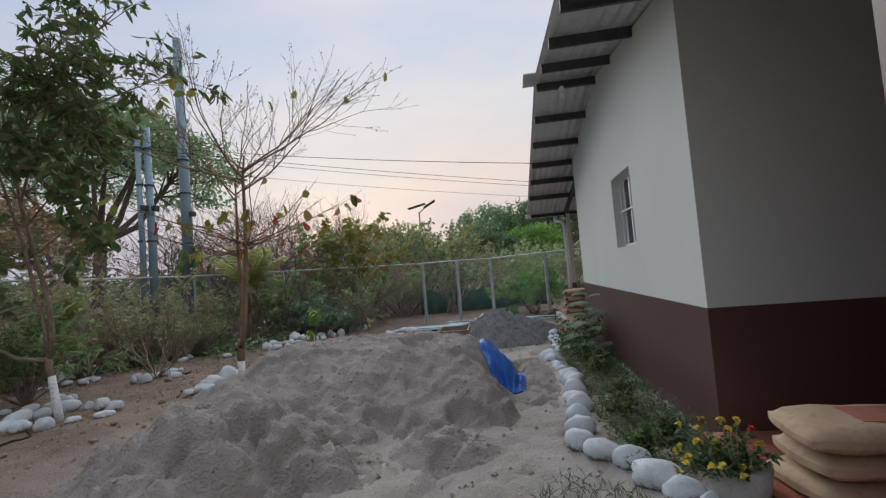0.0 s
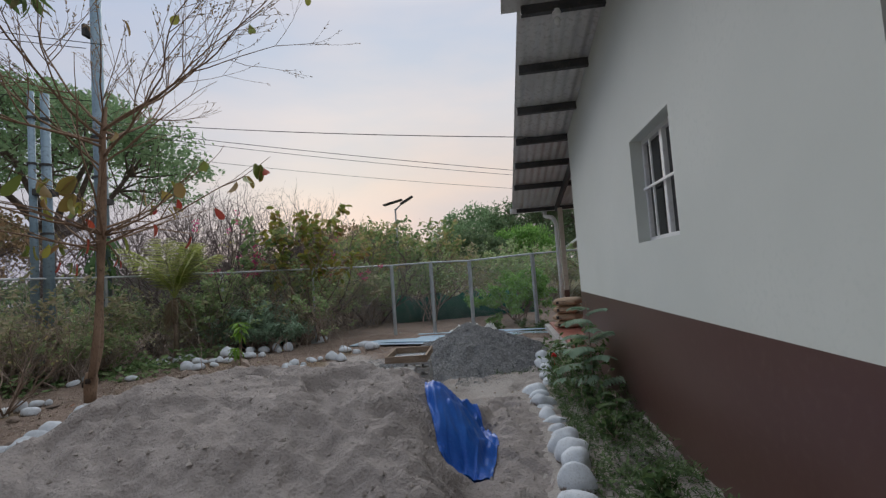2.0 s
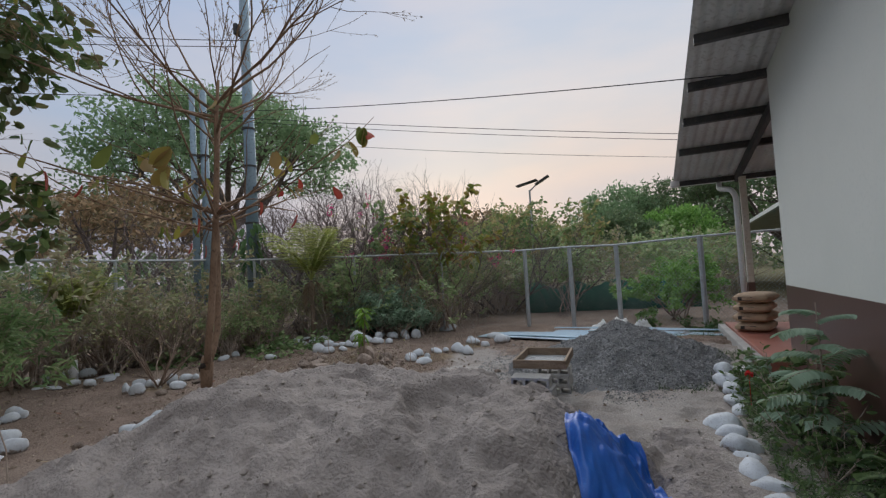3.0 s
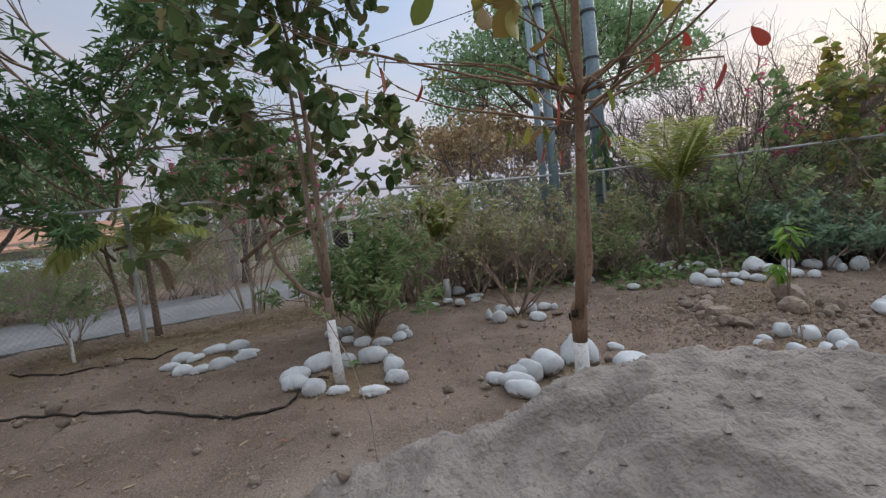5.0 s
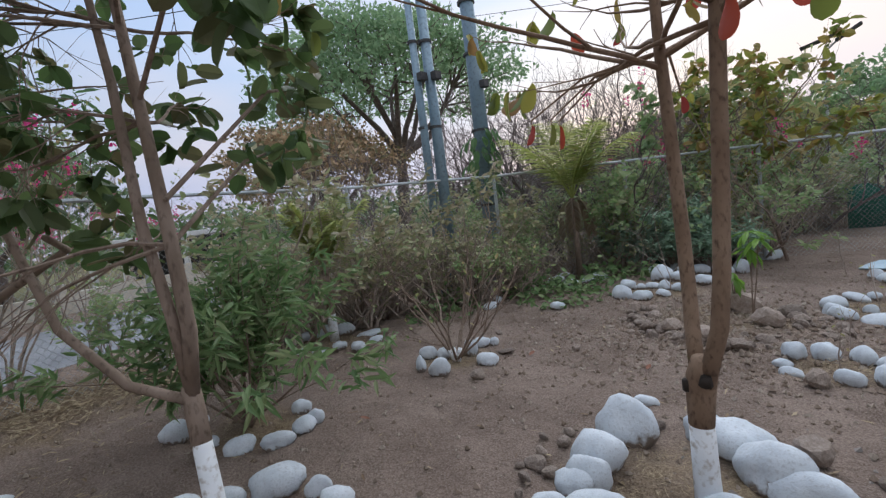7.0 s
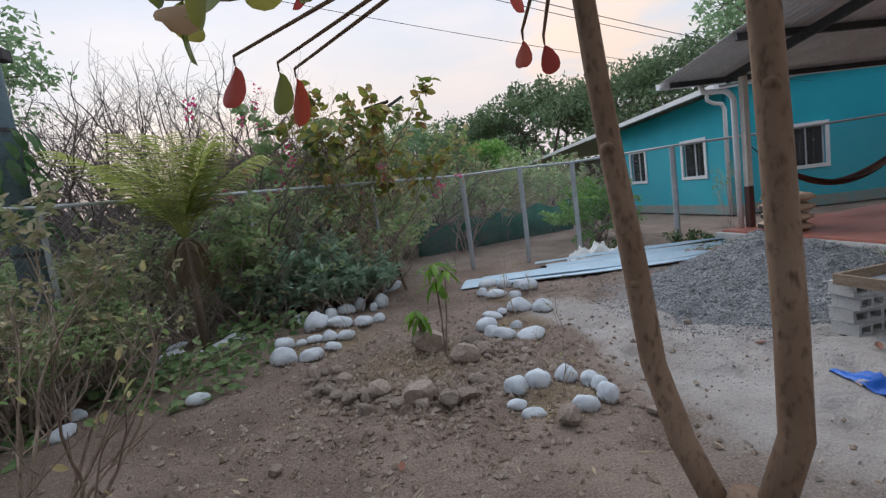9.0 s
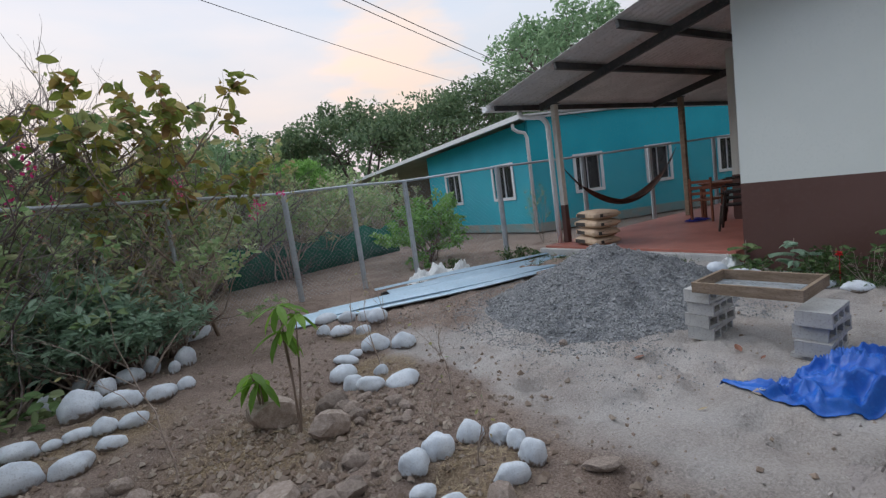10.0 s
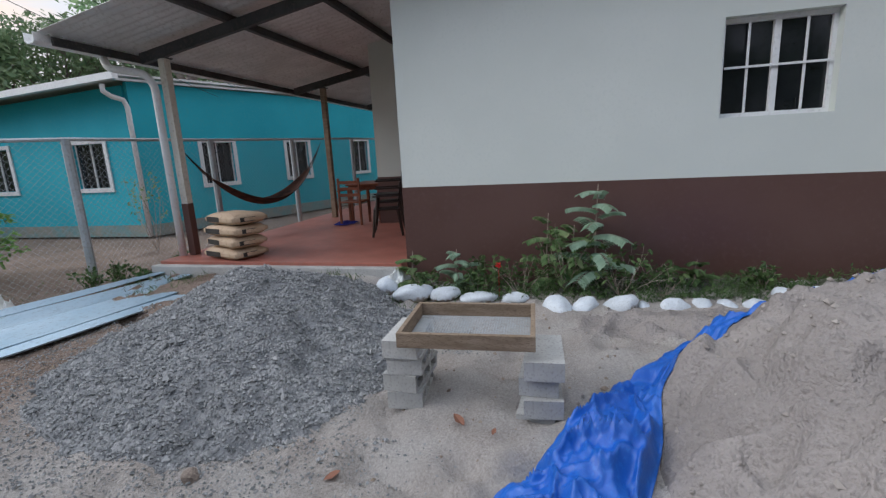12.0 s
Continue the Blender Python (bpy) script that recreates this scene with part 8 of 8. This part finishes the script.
def solar_lamp():
    t = thing("street_lamp", "solar street lamp on a thin pole beyond the fence", "street lamp", at=(-4.4, 22.4, -0.25))
    s = Soup()
    s.tube([(0, 0, 0), (0, 0, 4.9)], [0.05, 0.04], 8)
    mesh_part("pole", s.mesh("pole"), "galv", t)
    part("solar_panel", boxes(((0.9, 0.4, 0.04), (-0.1, 0, 5.2), Matrix.Rotation(radians(-12), 4, "Y")), bevel=0.008), "steel", t, "dark solar panel")
    part("lamp_head", boxes(((0.65, 0.24, 0.08), (0.55, 0, 5.25), Matrix.Rotation(radians(-28), 4, "Y")), bevel=0.02), "steel", t)
    s = Soup()
    s.tube([(0, 0, 4.85), (0.3, 0, 5.1)], [0.03, 0.03], 6)
    mesh_part("arm", s.mesh("arm"), "galv", t)


solar_lamp()

# green netting along the foot of the fence
def net_strip(a, b, h, label):
    s = Soup()
    a, b = Vector(a), Vector(b)
    n = 30
    d = (b - a).normalized()
    sd = Vector((-d.y, d.x, 0))
    for i in range(n + 1):
        p = a.lerp(b, i / n)
        w_ = 0.03 * math.sin(i * 1.9)
        hh = h * (1 + 0.12 * math.sin(i * 0.9))
        for q in (0.0, 0.5, 1.0):
            s.v.append(p + sd * (w_ * (1 + q)) + Vector((0, 0, ground_height(p.x, p.y) + hh * q)))
    for i in range(n):
        for q in (0, 1):
            k = 3 * i + q
            s.f.append((k, k + 3, k + 4, k + 1))
    ob = mesh_part("shade_net", s.mesh("shade_net", True), "green_net")
    ob.modifiers.new("thick", "SOLIDIFY").thickness = 0.006
    tagged(ob, label, "netting")


net_strip((-6.9, 13.45, 0), (-5.4, 14.43, 0), 0.45, "green shade netting along the foot of the fence")
net_strip((-4.0, 19.2, 0), (1.5, 20.6, 0), 0.95, "green shade netting behind the dog run")


# ---- far side of the road ----
def far_houses():
    t = thing("low_house", "low house with a faded orange roof beyond the road", "house", "houses beyond the road", (-24.0, -3.5, -0.2))
    part("wall", boxes(((5, 7, 2.3), (0, 0, 1.15))), "concrete", t)
    part("roof", boxes(((6.4, 8.4, 0.1), (0, 0, 2.55), Matrix.Rotation(radians(9), 4, "Y")), bevel=0.02), "orangeroof", t)
    part("awning", boxes(((2.4, 7.5, 0.06), (3.6, 0, 1.6), Matrix.Rotation(radians(10), 4, "Y"))), "newzinc", t, "pale zinc awning")
    t = thing("roadside_shed", "white flat-roofed shed on posts beyond the road", "shed", "houses beyond the road", (-22.6, 10.2, -0.2))
    t.rotation_euler = (0, 0, radians(-35))
    part("roof", boxes(((3.4, 4.2, 0.16), (0, 0, 1.95)), bevel=0.02), "white", t)
    part("back_wall", boxes(((0.12, 4.0, 1.9), (-1.5, 0, 0.95))), "steel", t, "dark back wall")
    for k in range(5):
        part("post", boxes(((0.16, 0.16, 1.87), (1.5, -1.9 + 0.95 * k, 0.935)), bevel=0.01), "white", t)
    t = thing("low_wall", "low cream garden wall with stub posts along the road", "wall", "", (-19.8, 8.9, -0.2))
    t.rotation_euler = (0, 0, radians(13))
    part("wall", boxes(((0.18, 9.0, 0.75), (0, 0, 0.37)), bevel=0.01), "postcream", t)
    for k in range(6):
        part("stub_post", boxes(((0.2, 0.2, 1.0), (0, -4.2 + 1.7 * k, 0.5)), bevel=0.01), "postcream", t)


far_houses()
for x, y, h in ((-18.6, 3.9, 2.7), (-18.4, 4.5, 2.8)):
    p_ = part("concrete_post", boxes(((0.32, 0.32, h), (0, 0, h / 2)), bevel=0.02), "concrete")
    p_.location = (x, y, -0.1)
    tagged(p_, "square grey concrete gate post by the road", "post", "concrete gate posts")
s_ = Soup()
s_.tube([(-8.15, 4.55, 1.15), (-7.85, 4.8, 1.35), (-7.55, 5.06, 1.55), (-7.0, 4.9, 1.62)], [0.03, 0.028, 0.024, 0.018], 8)
tagged(mesh_part("dry_branch", s_.mesh("dry_branch", True), "bark"), "pale dry branch propped beside the tree", "branch")
s_ = Soup()
s_.tube([(-9.55, 2.3, -0.1), (-9.55, 2.3, 0.35)], [0.024, 0.02], 8)
tagged(mesh_part("painted_stake", s_.mesh("painted_stake"), "paint_trunk"), "short white stake by the bed", "stake")


# ---- small things ----
def fallen_leaf(x, y, ln, kind, seed):
    rng = random.Random(seed)
    s = Soup()
    a = rng.uniform(0, 6.283)
    s.leaf(Vector((x, y, top_of(x, y) + 0.012)), Vector((math.cos(a), math.sin(a), 0.12)), UP, ln, ln * 0.55, -0.2, "oval")
    tagged(mesh_part("fallen_leaf", s.mesh("fallen_leaf"), kind), "curled dry almond leaf fallen on the ground", "leaf", "fallen leaves")


for k, (x, y, ln) in enumerate(((-2.06, 9.24, .09), (-1.55, 8.63, .10), (-1.62, 8.46, .05), (-6.3, 8.3, .09), (-5.2, 8.4, .08), (-6.6, 6.5, .08), (-5.0, 4.6, .08), (-7.3, 3.6, .09))):
    fallen_leaf(x, y, ln, "l_fallen", k)


def creeper():
    """Broad pale leaves creeping over the soil before the hedge."""
    rng = random.Random(12)
    s = Soup()
    for cx, cy, rx, ry, n in ((-7.2, 10.7, 0.7, 0.6, 170), (-7.9, 11.2, 0.7, 0.6, 160), (-6.9, 12.3, 0.8, 0.5, 160), (-8.6, 9.6, 0.5, 0.7, 130), (-6.9, 11.4, 0.4, 0.4, 60)):
        for _ in range(n):
            a, k = rng.uniform(0, 6.283), math.sqrt(rng.random())
            x, y = cx + rx * k * math.cos(a), cy + ry * k * math.sin(a)
            s.leaf(Vector((x, y, ground_height(x, y) + rng.uniform(0.03, 0.5) * (1.1 - k))), rnd_dir(rng, 0.1, 0.4), rnd_dir(rng, 1.5), rng.uniform(0.06, 0.15), rng.uniform(0.05, 0.09), 0.2, "round")
    tagged(mesh_part("creeper", s.mesh("creeper"), "l_bush"), "low creeper with broad pale leaves before the hedge", "creeper", kind="stuff")


creeper()
porch_post(3.9, 2.62, 0.135, roof_z(2.25) - 0.13, "board", "brown wooden post of the shaded porch")
